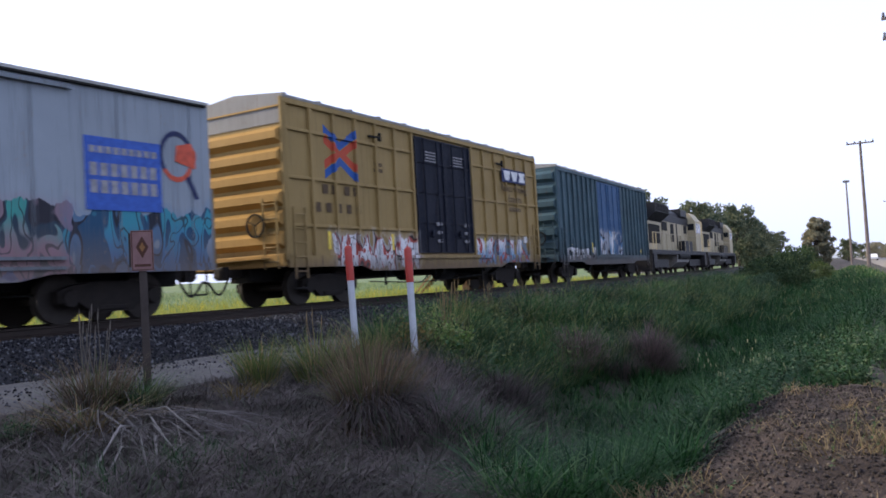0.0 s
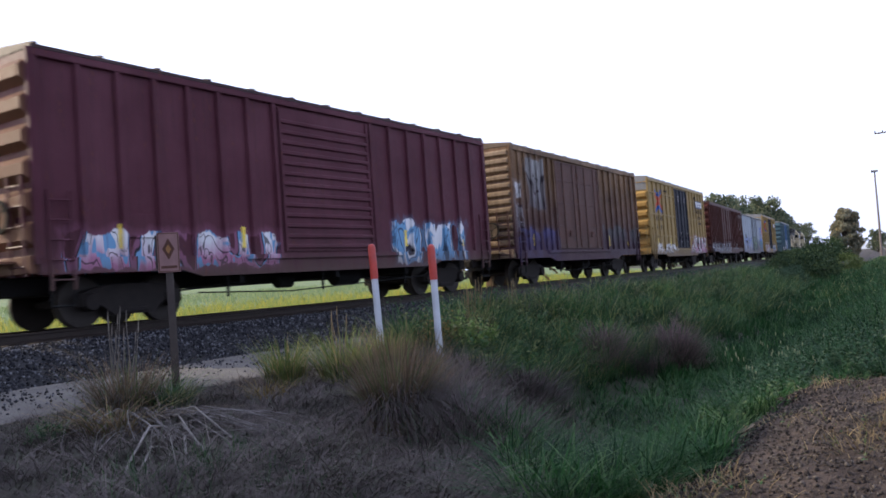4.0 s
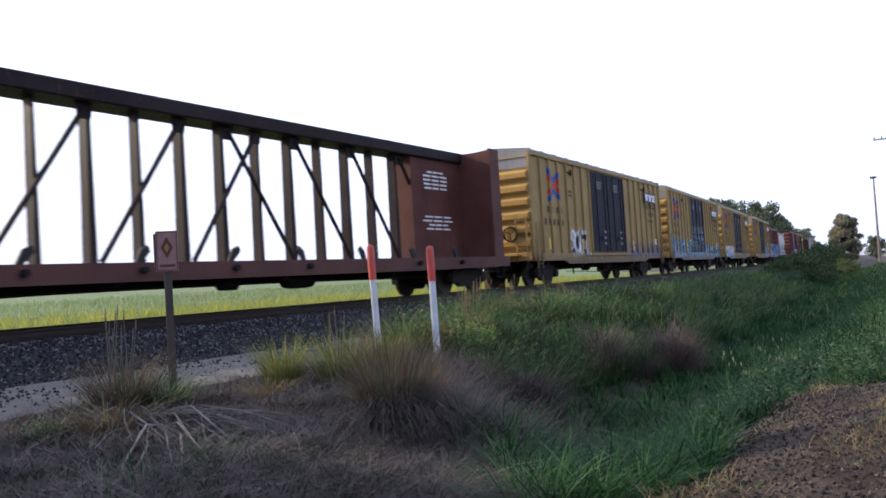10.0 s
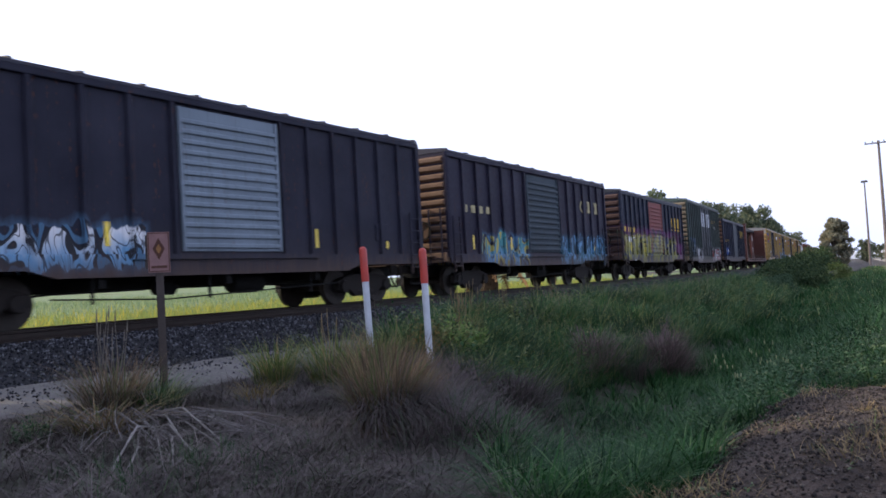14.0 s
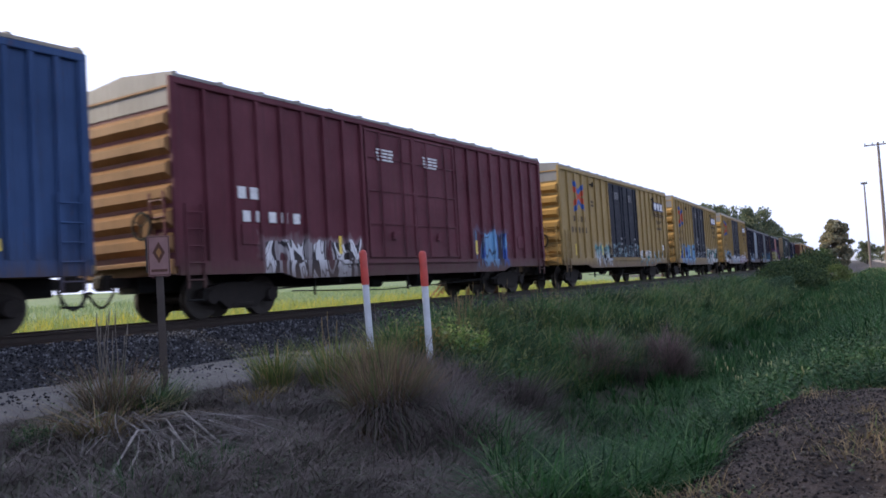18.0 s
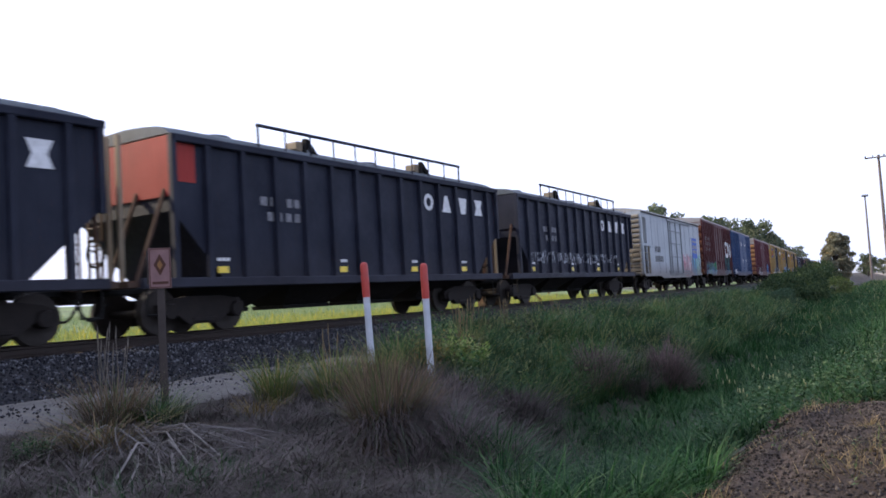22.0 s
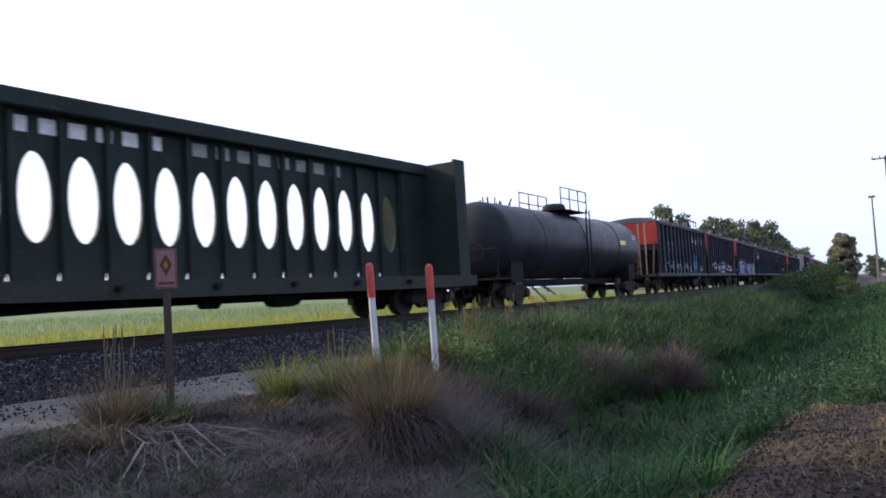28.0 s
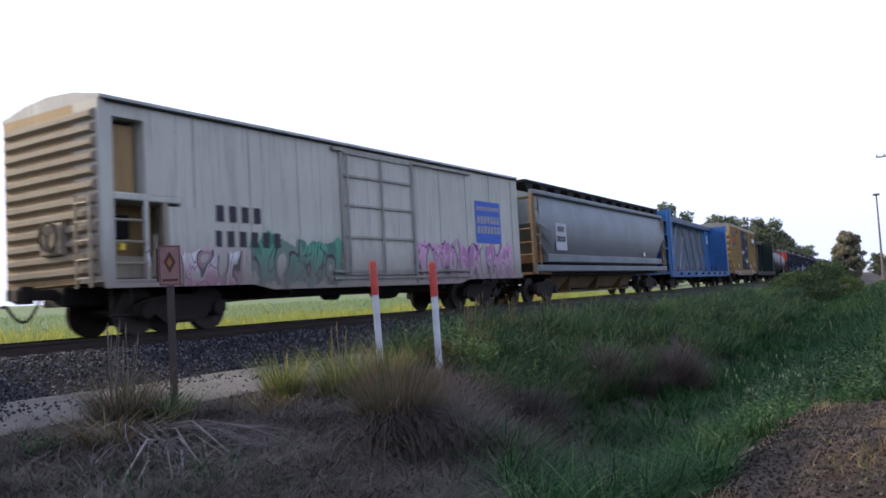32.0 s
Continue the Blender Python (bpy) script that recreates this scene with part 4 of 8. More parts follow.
        for z in (1.75, 2.2, 2.7):
            part("end_rail", Build().rod((sx * (hl - 0.2), -1.45, z), (sx * (hl - 0.2), 1.45, z), 0.03), tan, root)
        part("end_platform", Build().box(min(sx * hl, sx * (hl - 1.8)), max(sx * hl, sx * (hl - 1.8)), -1.45, 1.45, sill_z - 0.08, sill_z), tan, root)
        put("ladder", ladder_mesh(2.9, 0.42, 9, tan), root, sx * (hl - 0.45), -1.52, sill_z - 0.1)
    # discharge chutes with open triangular gaps between them
    gaps = (-3.5, 0.0, 3.5) if L > 14 else (0.0,)
    ends = [-hl + 3.5] + list(gaps) + [hl - 3.5]
    for k in range(len(ends) - 1):
        xa, xb = ends[k], ends[k + 1]
        ga, gb = 0.72 if k else 0.1, 0.72 if k < len(gaps) else 0.1
        part("discharge_bay", Build().add([(xa, -0.75, 1.0), (xb, -0.75, 1.0), (xb, 0.75, 1.0), (xa, 0.75, 1.0),
                                          (xa + ga, -0.3, 0.34), (xb - gb, -0.3, 0.34), (xb - gb, 0.3, 0.34), (xa + ga, 0.3, 0.34)],
                                         [(0, 1, 5, 4), (1, 2, 6, 5), (2, 3, 7, 6), (3, 0, 4, 7), (4, 5, 6, 7), (3, 2, 1, 0)]), tan, root)
        part("outlet_gate", Build().box(xa + ga - 0.02, xb - gb + 0.02, -0.42, 0.42, 0.27, 0.37, 0.02), tan, root)
        part("outlet_shaft", Build().rod((xa + ga, -0.5, 0.42), (xb - gb, -0.5, 0.42), 0.04), M_UNDER, root)
    part("belly", Build().box(-hl + 1.7, hl - 1.7, -1.35, 1.35, 1.0, 1.5), M_UNDER, root)
    running(root, L, 1.95, 0.72)
    brake_wheel(root, -hl - 0.1, -0.7, 2.1)
    if sign:
        part("number_panel", Build().box(-hl + 2.1, -hl + 3.2, -1.592, -1.575, 1.93, 2.98), plain("panel_grey", (0.34, 0.35, 0.37), 0.6, 0, 0.2), root, "pale grey number panel")
        lettering(root, -hl + 2.28, 2.66, 0.72, 0.2, 4, M_BLACKLET, -1.593, 0.3)
        lettering(root, -hl + 2.2, 2.26, 0.9, 0.22, 5, M_BLACKLET, -1.593, 0.3)
        part("placard", Build().box(4.6, 4.85, -1.588, -1.575, 1.85, 2.05), M_WHITE, root)
    root["span"] = L
    return root


def centerbeam(label, L, color, solid=False, graffiti=(), bulk=(0.0, 0.0), light=None):
    """Flat car with a braced beam along its middle and a bulkhead at each end."""
    root = car_root(label, name="centerbeam_car")
    mat = paint(root, color, 0.3, graffiti, 0.3, 0.4)
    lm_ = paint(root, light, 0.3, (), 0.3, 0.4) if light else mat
    hl = L / 2
    dz, top = 1.07, 4.70
    part("deck", Build().box(-hl, hl, -1.5, 1.5, 0.95, dz, 0.02), mat, root)
    for y0, y1 in ((-1.6, -1.48), (1.48, 1.6)):
        part("side_sill", Build().slab([(-hl, 0.78), (-hl, dz + 0.03), (hl, dz + 0.03), (hl, 0.78), (hl - 4, 0.74), (-hl + 4, 0.74)], y0, y1), mat, root)
    for sx in (-1, 1):
        x = sx * (hl - 0.75)
        part("bulkhead", Build().box(x - 0.05, x + 0.05, -1.5, 1.5, dz, top - 0.05), mat, root)
        for y in (-1.45, -0.5, 0.5, 1.45):
            part("bulkhead_post", Build().box(min(x, sx * (hl - 0.25)), max(x, sx * (hl - 0.25)), y - 0.06, y + 0.06, dz, top - 0.06), mat, root)
        for k in range(4):
            z = dz + 0.5 + k * 0.8
            part("bulkhead_rib", Build().box(min(x, sx * (hl - 0.3)), max(x, sx * (hl - 0.3)), -1.45, 1.45, z, z + 0.1), mat, root)
        part("end_wing", Build().slab([(sx * (hl - 0.3), dz), (sx * (hl - 0.3), top), (sx * (hl - 0.9), top), (sx * (hl - 0.9), dz)], -1.56, -1.48), mat, root)
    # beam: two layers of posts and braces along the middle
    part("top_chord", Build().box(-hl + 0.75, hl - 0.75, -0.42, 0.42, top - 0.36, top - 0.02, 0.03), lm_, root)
    half = int((hl - 1.4) / 1.142)
    xs_ = [-0.45 + 1.142 * k for k in range(-half, half + 1)]
    if solid:
        # plate with a row of ovals cut through
        z0, z1 = 1.88, 3.62
        pl = 1.0
        k0 = -hl + 1.0
        cells = int((L - 2.0) / pl)
        for side in (-0.12,):
            b = Build()
            for k in range(cells):
                xa, xb = k0 + k * (L - 2.0) / cells, k0 + (k + 1) * (L - 2.0) / cells
                xc, rx, zc, rz = (xa + xb) / 2, 0.34, (z0 + z1) / 2, (z1 - z0) / 2
                m = 20
                inner, outer = [], []
                for j in range(m):
                    a = 2 * math.pi * j / m
                    c, s = math.cos(a), math.sin(a)
                    inner.append((xc + rx * c, zc + rz * s))
                    f = 1 / max(abs(c), abs(s))
                    outer.append((xc + (xb - xa) / 2 * c * f, (zc + s * f * ((top - 0.2 - zc) if s > 0 else (zc - dz)))))
                for j in range(m):
                    q = (j + 1) % m
                    b.add([(inner[j][0], side, inner[j][1]), (inner[q][0], side, inner[q][1]), (outer[q][0], side, outer[q][1]), (outer[j][0], side, outer[j][1]),
                           (inner[j][0], side + 0.08, inner[j][1]), (inner[q][0], side + 0.08, inner[q][1]), (outer[q][0], side + 0.08, outer[q][1]), (outer[j][0], side + 0.08, outer[j][1])],
                          [(0, 1, 2, 3), (7, 6, 5, 4), (0, 4, 5, 1)])
            part("web_plate", b, mat, root, "dark green web plate with oval openings")
        for k in range(cells + 1):
            x = k0 + k * (L - 2.0) / cells
            part("web_post", Build().box(x - 0.06, x + 0.06, -0.24, -0.12, dz, top - 0.2), mat, root)
    else:
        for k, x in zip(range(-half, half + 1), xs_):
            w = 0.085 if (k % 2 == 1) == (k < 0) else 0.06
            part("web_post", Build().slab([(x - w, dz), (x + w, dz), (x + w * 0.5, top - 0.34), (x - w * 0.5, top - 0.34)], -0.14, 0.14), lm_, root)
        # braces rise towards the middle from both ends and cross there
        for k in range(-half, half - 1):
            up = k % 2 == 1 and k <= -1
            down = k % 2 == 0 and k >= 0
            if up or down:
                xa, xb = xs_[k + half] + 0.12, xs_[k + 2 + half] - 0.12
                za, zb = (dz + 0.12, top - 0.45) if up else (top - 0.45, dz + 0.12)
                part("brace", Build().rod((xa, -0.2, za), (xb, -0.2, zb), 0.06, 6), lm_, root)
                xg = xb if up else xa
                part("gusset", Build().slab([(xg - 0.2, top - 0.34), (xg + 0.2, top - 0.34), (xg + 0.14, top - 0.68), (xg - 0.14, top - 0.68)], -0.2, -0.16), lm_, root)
    for x in xs_[1::2]:
        part("strap_winch", Build().lathe([(0.07, -0.1), (0.07, 0.1)], "y", 8, (x, -1.62, 0.95)), M_UNDER, root)
        if not solid:
            tilt = 0.16 if int(x * 7) % 2 else -0.14
            part("load_strap", Build().slab([(x - 0.09, dz), (x + 0.05, dz), (x + 0.12 + tilt, dz + 0.24), (x + 0.02 + tilt * 1.3, dz + 0.36), (x - 0.1 + tilt, dz + 0.28)], -1.5, -1.44), M_HOSE, root, "dark strap end lying over the deck edge")
    for a, w in ((-1, bulk[0]), (1, bulk[1])):
        if w:
            xa, xb = (hl - 0.8 - w, hl - 0.8) if a > 0 else (-hl + 0.8, -hl + 0.8 + w)
            part("end_panel", Build().box(xa, xb, -0.3, 0.3, dz, top - 0.02), mat, root, "solid end panel of the beam")
    part("stirrup_step", Build().pipe([(hl - 0.3, -1.5, 0.8), (hl - 0.3, -1.5, 0.42), (hl - 0.7, -1.5, 0.42), (hl - 0.7, -1.5, 0.8)], 0.02), M_UNDER, root)
    running(root, L, 2.0, 0.6)
    brake_gear(root, L)
    root["span"] = L
    return root


def tank_car(label, L):
    root = car_root(label, name="tank_car")
    mat = paint(root, (0.022, 0.026, 0.033), 0.12, (), 0.5, 0.3, (0.09, 0.05, 0.03), 0.4)
    hl, r, zc = L / 2, 1.42, 2.42
    prof = []
    for k in range(7):
        a = math.pi / 2 * k / 6
        prof.append((r * math.sin(a) + 0.001, -hl + 0.7 + 0.75 * (1 - math.cos(a))))
    prof += [(x, -p) for x, p in reversed(prof)]
    b = Build().lathe(prof, "x", 40, (0, 0, zc))
    part("tank", b, mat, root, "black cylindrical tank", True)
    for x in (-hl * 0.5, 0, hl * 0.5):
        part("tank_band", Build().lathe([(r + 0.004, x - 0.03), (r + 0.018, x - 0.028), (r + 0.018, x + 0.028), (r + 0.004, x + 0.03)], "x", 40, (0, 0, zc)), mat, root, smooth=True)
    part("manway", Build().lathe([(0.5, zc + r - 0.1), (0.5, zc + r + 0.32), (0.4, zc + r + 0.42), (0.1, zc + r + 0.45)], "z", 18), mat, root, smooth=True)
    part("top_platform", Build().box(-1.5, 1.5, -0.95, 0.95, zc + r + 0.02, zc + r + 0.06), M_UNDER, root)
    for z in (0.5, 0.95):
        for y in (-0.95, 0.95):
            part("platform_rail", Build().rod((-1.5, y, zc + r + z), (1.5, y, zc + r + z), 0.022), M_UNDER, root)
    for x in (-1.5, -0.5, 0.5, 1.5):
        for y in (-0.95, 0.95):
            part("rail_post", Build().rod((x, y, zc + r), (x, y, zc + r + 0.95), 0.024), M_UNDER, root)
    put("ladder", ladder_mesh(2.9, 0.42, 10, M_UNDER), root, 0, -1.5, 0.95)
    for sx in (-1, 1):
        x = sx * (hl - 2.1)
        part("saddle", Build().box(x - 0.5, x + 0.5, -1.2, 1.2, 0.85, 1.6, 0.04), M_UNDER, root)
        part("end_platform", Build().box(min(sx * hl, sx * (hl - 1.5)), max(sx * hl, sx * (hl - 1.5)), -1.5, 1.5, 0.95, 1.02), M_UNDER, root)
        part("end_rail", Build().pipe([(sx * (hl - 0.1), -1.45, 1.0), (sx * (hl - 0.1), -1.45, 2.0), (sx * (hl - 0.1), 1.45, 2.0), (sx * (hl - 0.1), 1.45, 1.0)], 0.025), M_UNDER, root)
    running(root, L, 2.1, 0.7)
    part("bottom_outlet", Build().lathe([(0.2, 0.7), (0.2, 1.1)], "z", 12), M_UNDER, root, smooth=True)
    part("placard", Build().box(4.6, 5.4, -1.415, -1.405, 2.4, 2.7), M_REFLECT, root, "yellow placard")
    small_print(root, 6.4, 3.0, 0.9, 4, M_WHITE, -1.37, 0.06, 0.12)
    brake_wheel(root, -hl - 0.05, -0.7, 1.9)
    root["span"] = L
    return root


def locomotive(label, L):
    """Six-axle road diesel in yellow and grey."""
    root = car_root(label, "locomotive", "locomotives of the freight train", "locomotive")
    yel = paint(root, (0.66, 0.56, 0.36), 0.08, (), 0.2, 0.45)
    gry = paint(root, (0.035, 0.037, 0.043), 0.08, (), 0.2, 0.4)
    hl = L / 2
    part("frame", Build().box(-hl + 0.3, hl - 0.3, -1.5, 1.5, 1.25, 1.55, 0.03), gry, root)
    part("hood", Build().prism([(-0.95, 1.55), (-0.95, 4.15), (-0.7, 4.4), (0.7, 4.4), (0.95, 4.15), (0.95, 1.55)], -hl + 1.6, hl - 5.4), yel, root, "yellow engine hood")
    part("roof_hood", Build().prism([(-0.99, 3.55), (-0.99, 4.18), (-0.7, 4.47), (0.7, 4.47), (0.99, 4.18), (0.99, 3.55)], -hl + 2.2, hl - 5.4), gry, root, "grey upper hood")
    part("radiator_wing", Build().prism([(-0.95, 3.4), (-1.55, 3.9), (-1.55, 4.45), (1.55, 4.45), (1.55, 3.9), (0.95, 3.4)], -hl + 1.7, -hl + 6.2), gry, root, "dark flared radiator")
    for k in range(5):
        part("radiator_grille", Build().box(-hl + 1.9 + k * 0.84, -hl + 2.6 + k * 0.84, -1.57, -1.55, 3.95, 4.4), M_UNDER, root)
    part("dynamic_brake", Build().box(hl - 9.6, hl - 7.0, -1.2, 1.2, 4.05, 4.65, 0.08), gry, root)
    part("exhaust_stack", Build().box(hl - 11.3, hl - 10.2, -0.35, 0.35, 4.35, 4.75, 0.04), M_UNDER, root)
    for x0, x1, z0, z1 in ((-hl + 6.4, -hl + 8.2, 2.9, 3.5), (-hl + 9.4, -hl + 10.6, 2.2, 3.45), (hl - 7.4, hl - 6.2, 2.9, 3.5), (-hl + 11.6, -hl + 12.1, 1.7, 3.5)):
        part("louvre_panel", Build().box(x0, x1, -1.0, -0.97, z0, z1), M_UNDER, root)
    # Dark box added in place of the shadow over the walkway
    part("walkway_shade", Build().box(hl - 9.8, hl - 6.4, -1.42, -1.0, 1.55, 2.3, 0.04), gry, root, "dark box standing in for shade along the walkway")
    for k in range(8):
        x = -hl + 6.6 + k * 1.05
        part("hood_door", Build().box(x, x + 0.95, -0.985, -0.95, 1.75, 3.5, 0.01), yel, root)
    part("vent_panel", Build().box(-hl + 2.2, -hl + 5.6, -0.99, -0.95, 2.0, 3.2), M_UNDER, root)
    part("cab", Build().prism([(-1.55, 1.55), (-1.55, 3.9), (-1.1, 4.55), (1.1, 4.55), (1.55, 3.9), (1.55, 1.55)], hl - 5.4, hl - 2.6), yel, root, "yellow cab")
    for x0, x1 in ((hl - 5.0, hl - 4.2), (hl - 3.9, hl - 3.1)):
        part("cab_window", Build().box(x0, x1, -1.565, -1.55, 2.95, 3.7), M_GLASS, root)
    part("rear_cab_window", Build().box(hl - 5.42, hl - 5.4, -1.45, -1.0, 3.2, 3.7), M_GLASS, root)
    part("nose", Build().prism([(-0.95, 1.55), (-0.95, 2.8), (-0.6, 3.1), (0.6, 3.1), (0.95, 2.8), (0.95, 1.55)], hl - 2.6, hl - 1.0), yel, root)
    part("fuel_tank", Build().prism([(-1.45, 0.75), (-1.5, 1.25), (1.5, 1.25), (1.45, 0.75), (1.0, 0.4), (-1.0, 0.4)], -2.6, 2.4), M_STEEL, root, "worn grey fuel tank")
    part("air_reservoir", Build().lathe([(0.1, -2.2), (0.2, -2.1), (0.2, 2.1), (0.1, 2.2)], "x", 12, (0, -1.45, 1.12)), M_UNDER, root, smooth=True)
    for sx in (-1, 1):
        truck(root, sx * (hl - 4.2), (-2.05, 0.0, 2.05))
        part("truck_beam", Build().slab([(sx * (hl - 4.2) - 2.7, 0.45), (sx * (hl - 4.2) - 2.7, 0.95), (sx * (hl - 4.2) + 2.7, 0.95), (sx * (hl - 4.2) + 2.7, 0.45)], -1.2, -1.08), gry, root)
        part("pilot", Build().slab([(sx * (hl - 0.45), 0.25), (sx * (hl - 0.25), 0.25), (sx * (hl - 0.3), 1.5), (sx * (hl - 0.5), 1.5)], -1.45, 1.45), gry, root)
        put("coupler", G_COUPLER, root, sx * (hl - 0.35), 0, 0.86, 0 if sx > 0 else 180)
        part("end_steps", Build().box(min(sx * (hl - 0.4), sx * (hl - 1.3)), max(sx * (hl - 0.4), sx * (hl - 1.3)), -1.55, -1.1, 0.45, 1.3), gry, root)
    part("hand_rail", Build().pipe([(-hl + 0.7, -1.5, 1.55), (-hl + 0.7, -1.5, 2.6), (hl - 5.5, -1.5, 2.6)], 0.024), yel, root)
    for k in range(9):
        x = -hl + 1.6 + k * 1.75
        part("rail_post", Build().rod((x, -1.5, 1.5), (x, -1.5, 2.6), 0.022), yel, root)
    root["span"] = L
    return root


M_GLASS = plain("dark_glass", (0.015, 0.017, 0.02), 0.15, 0, 0.1, 4, 0.0)

# ---- the train, from the front; each car with the place of its middle along the line at the start ----
TRAIN = []


def joined(front, rear, make, *args, **kw):
    """Make a car whose body reaches from rear to front along the line."""
    TRAIN.append((make(*args, L=front - rear, **kw), (front + rear) / 2))
    return TRAIN[-1][0]


W_, K_, BL, LB, PK, TL, GN, YL, PU, RD = ((0.92, 0.92, 0.94), (0.03, 0.03, 0.035), (0.05, 0.13, 0.45), (0.20, 0.44, 0.70), (0.60, 0.25, 0.42),
                                          (0.10, 0.36, 0.38), (0.08, 0.32, 0.15), (0.60, 0.52, 0.14), (0.30, 0.15, 0.42), (0.50, 0.08, 0.07))
BROWN, OXIDE, NAVY = (0.095, 0.027, 0.021), (0.16, 0.047, 0.042), (0.021, 0.027, 0.052)

def emblem_band(car, dx, dz, mat, y):
    """A broad painted band that folds up and down along the side."""
    band = [(4.75, 3.52), (3.72, 3.52), (3.62, 3.42), (3.62, 2.6), (3.74, 2.5), (4.9, 2.5), (5.05, 2.62), (5.05, 3.36), (5.2, 3.52), (5.42, 3.44), (6.3, 2.56), (6.52, 2.5), (6.64, 2.62), (6.64, 3.52)]
    for (x0, z0), (x1, z1) in zip(band, band[1:]):
        d = Vector((x1 - x0, z1 - z0)).normalized() * 0.14
        st = Build().slab([(x0 - d.x * 0.4 - d.y + dx, z0 - d.y * 0.4 + d.x + dz), (x0 - d.x * 0.4 + d.y + dx, z0 - d.y * 0.4 - d.x + dz), (x1 + d.x * 0.4 + d.y + dx, z1 + d.y * 0.4 - d.x + dz), (x1 + d.x * 0.4 - d.y + dx, z1 + d.y * 0.4 + d.x + dz)], y - 0.008, y)
        part("emblem_stroke", st, mat, car)


joined(92.2, 69.9, locomotive, "yellow and grey diesel locomotive leading the train")
joined(68.9, 46.6, locomotive, "yellow and grey diesel locomotive behind the leader")
joined(45.6, 30.8, boxcar, "teal green box car with blue doors and sprayed paint", top=4.95, color=(0.085, 0.15, 0.18), posts=16, door=(-1.9, 1.9),
       door_color=(0.07, 0.17, 0.34), sill=0.75, end_ribs=6, door_graffiti=((-1.8, 1.8, 0.9, 2.3, W_, W_, LB, 0.5),), graffiti=((-6.5, -2.4, 1.0, 1.5, W_, K_, W_, 2.0),))
joined(28.5, 13.9, pool_car, "yellow waffle-side box car with sprayed white letters", waffle=True, door=(-1.55, 1.9), posts=12,
       graffiti=((-5.6, -1.6, 0.8, 1.75, W_, W_, RD, 1.4), (2.2, 6.3, 0.9, 1.75, W_, LB, RD, 1.5)))
first_reefer = joined(11.6, -6.2, reefer, "white refrigerator car with teal and blue sprayed lettering", white=(0.42, 0.48, 0.54), panel_x=6.0, door=(-0.5, 2.55),
       graffiti=((-8.5, 8.8, 0.8, 1.25, (0.10, 0.20, 0.48), (0.12, 0.22, 0.50), (0.05, 0.1, 0.3), 0.8), (-6.8, -0.8, 0.85, 2.3, (0.16, 0.26, 0.62), (0.30, 0.36, 0.62), (0.62, 0.62, 0.66), 0.8), (-0.7, 2.6, 0.85, 2.4, (0.36, 0.50, 0.20), (0.24, 0.42, 0.26), (0.02, 0.05, 0.03), 0.75),
                 (2.8, 5.8, 0.85, 2.2, (0.06, 0.34, 0.30), (0.42, 0.22, 0.28), (0.02, 0.05, 0.08), 1.0), (5.7, 8.8, 0.8, 2.1, (0.05, 0.30, 0.38), (0.05, 0.22, 0.46), (0.02, 0.08, 0.16), 1.0)))
for k in range(20):
    a0, a1 = 2 * math.pi * k / 20, 2 * math.pi * (k + 1) / 20
    part("ring_emblem", Build().slab([(8.05 + 0.42 * f * math.cos(a), 3.2 + 0.52 * f * math.sin(a)) for f, a in ((1, a0), (1, a1), (0.8, a1), (0.8, a0))], -1.562, -1.556), M_NAVYLET if 12 > k > 1 else M_REDLET, first_reefer)
part("emblem_tail", Build().slab([(8.25, 2.78), (8.36, 2.84), (8.58, 2.38), (8.48, 2.34)], -1.562, -1.556), M_NAVYLET, first_reefer)
part("emblem_arrow", Build().slab([(8.0, 3.1), (8.05, 3.42), (8.4, 3.5), (8.55, 3.3), (8.5, 2.98)], -1.568, -1.562), M_REDLET, first_reefer)
c = joined(-6.7, -24.3, boxcar, "rust-brown box car with a faded ring emblem", top=4.58, color=BROWN, posts=16, door=(-3.2, 1.6), sill=0.86,
           graffiti=((-8.7, 0.5, 0.9, 1.6, (0.30, 0.30, 0.33), (0.16, 0.2, 0.3), W_, 1.6), (1.8, 5.5, 1.1, 1.7, BROWN, BROWN, (0.4, 0.4, 0.42), 1.3)), rust=0.4, roof_color=(0.10, 0.06, 0.05), end_ribs=6)
ring = Build()
for k in range(28):
    a0, a1 = 2 * math.pi * k / 28, 2 * math.pi * (k + 1) / 28
    ring.slab([(6.9 + 0.72 * math.cos(a0), 3.5 + 0.72 * math.sin(a0)), (6.9 + 0.72 * math.cos(a1), 3.5 + 0.72 * math.sin(a1)),
               (6.9 + 0.60 * math.cos(a1), 3.5 + 0.60 * math.sin(a1)), (6.9 + 0.60 * math.cos(a0), 3.5 + 0.60 * math.sin(a0))], -1.612, -1.606)
part("ring_emblem", ring, plain("faded_white", (0.20, 0.165, 0.155), 0.8, 0, 0.5, 5), c, "faded white ring")
joined(-26.8, -41.6, pool_car, "yellow waffle-side box car with pale sprayed base", waffle=True, door=(-1.5, 1.9), posts=12,
       graffiti=((-6.8, -1.6, 0.9, 1.5, W_, TTX_YELLOW, W_, 1.4), (2.0, 7.2, 0.9, 1.95, W_, PK, W_, 1.1)))
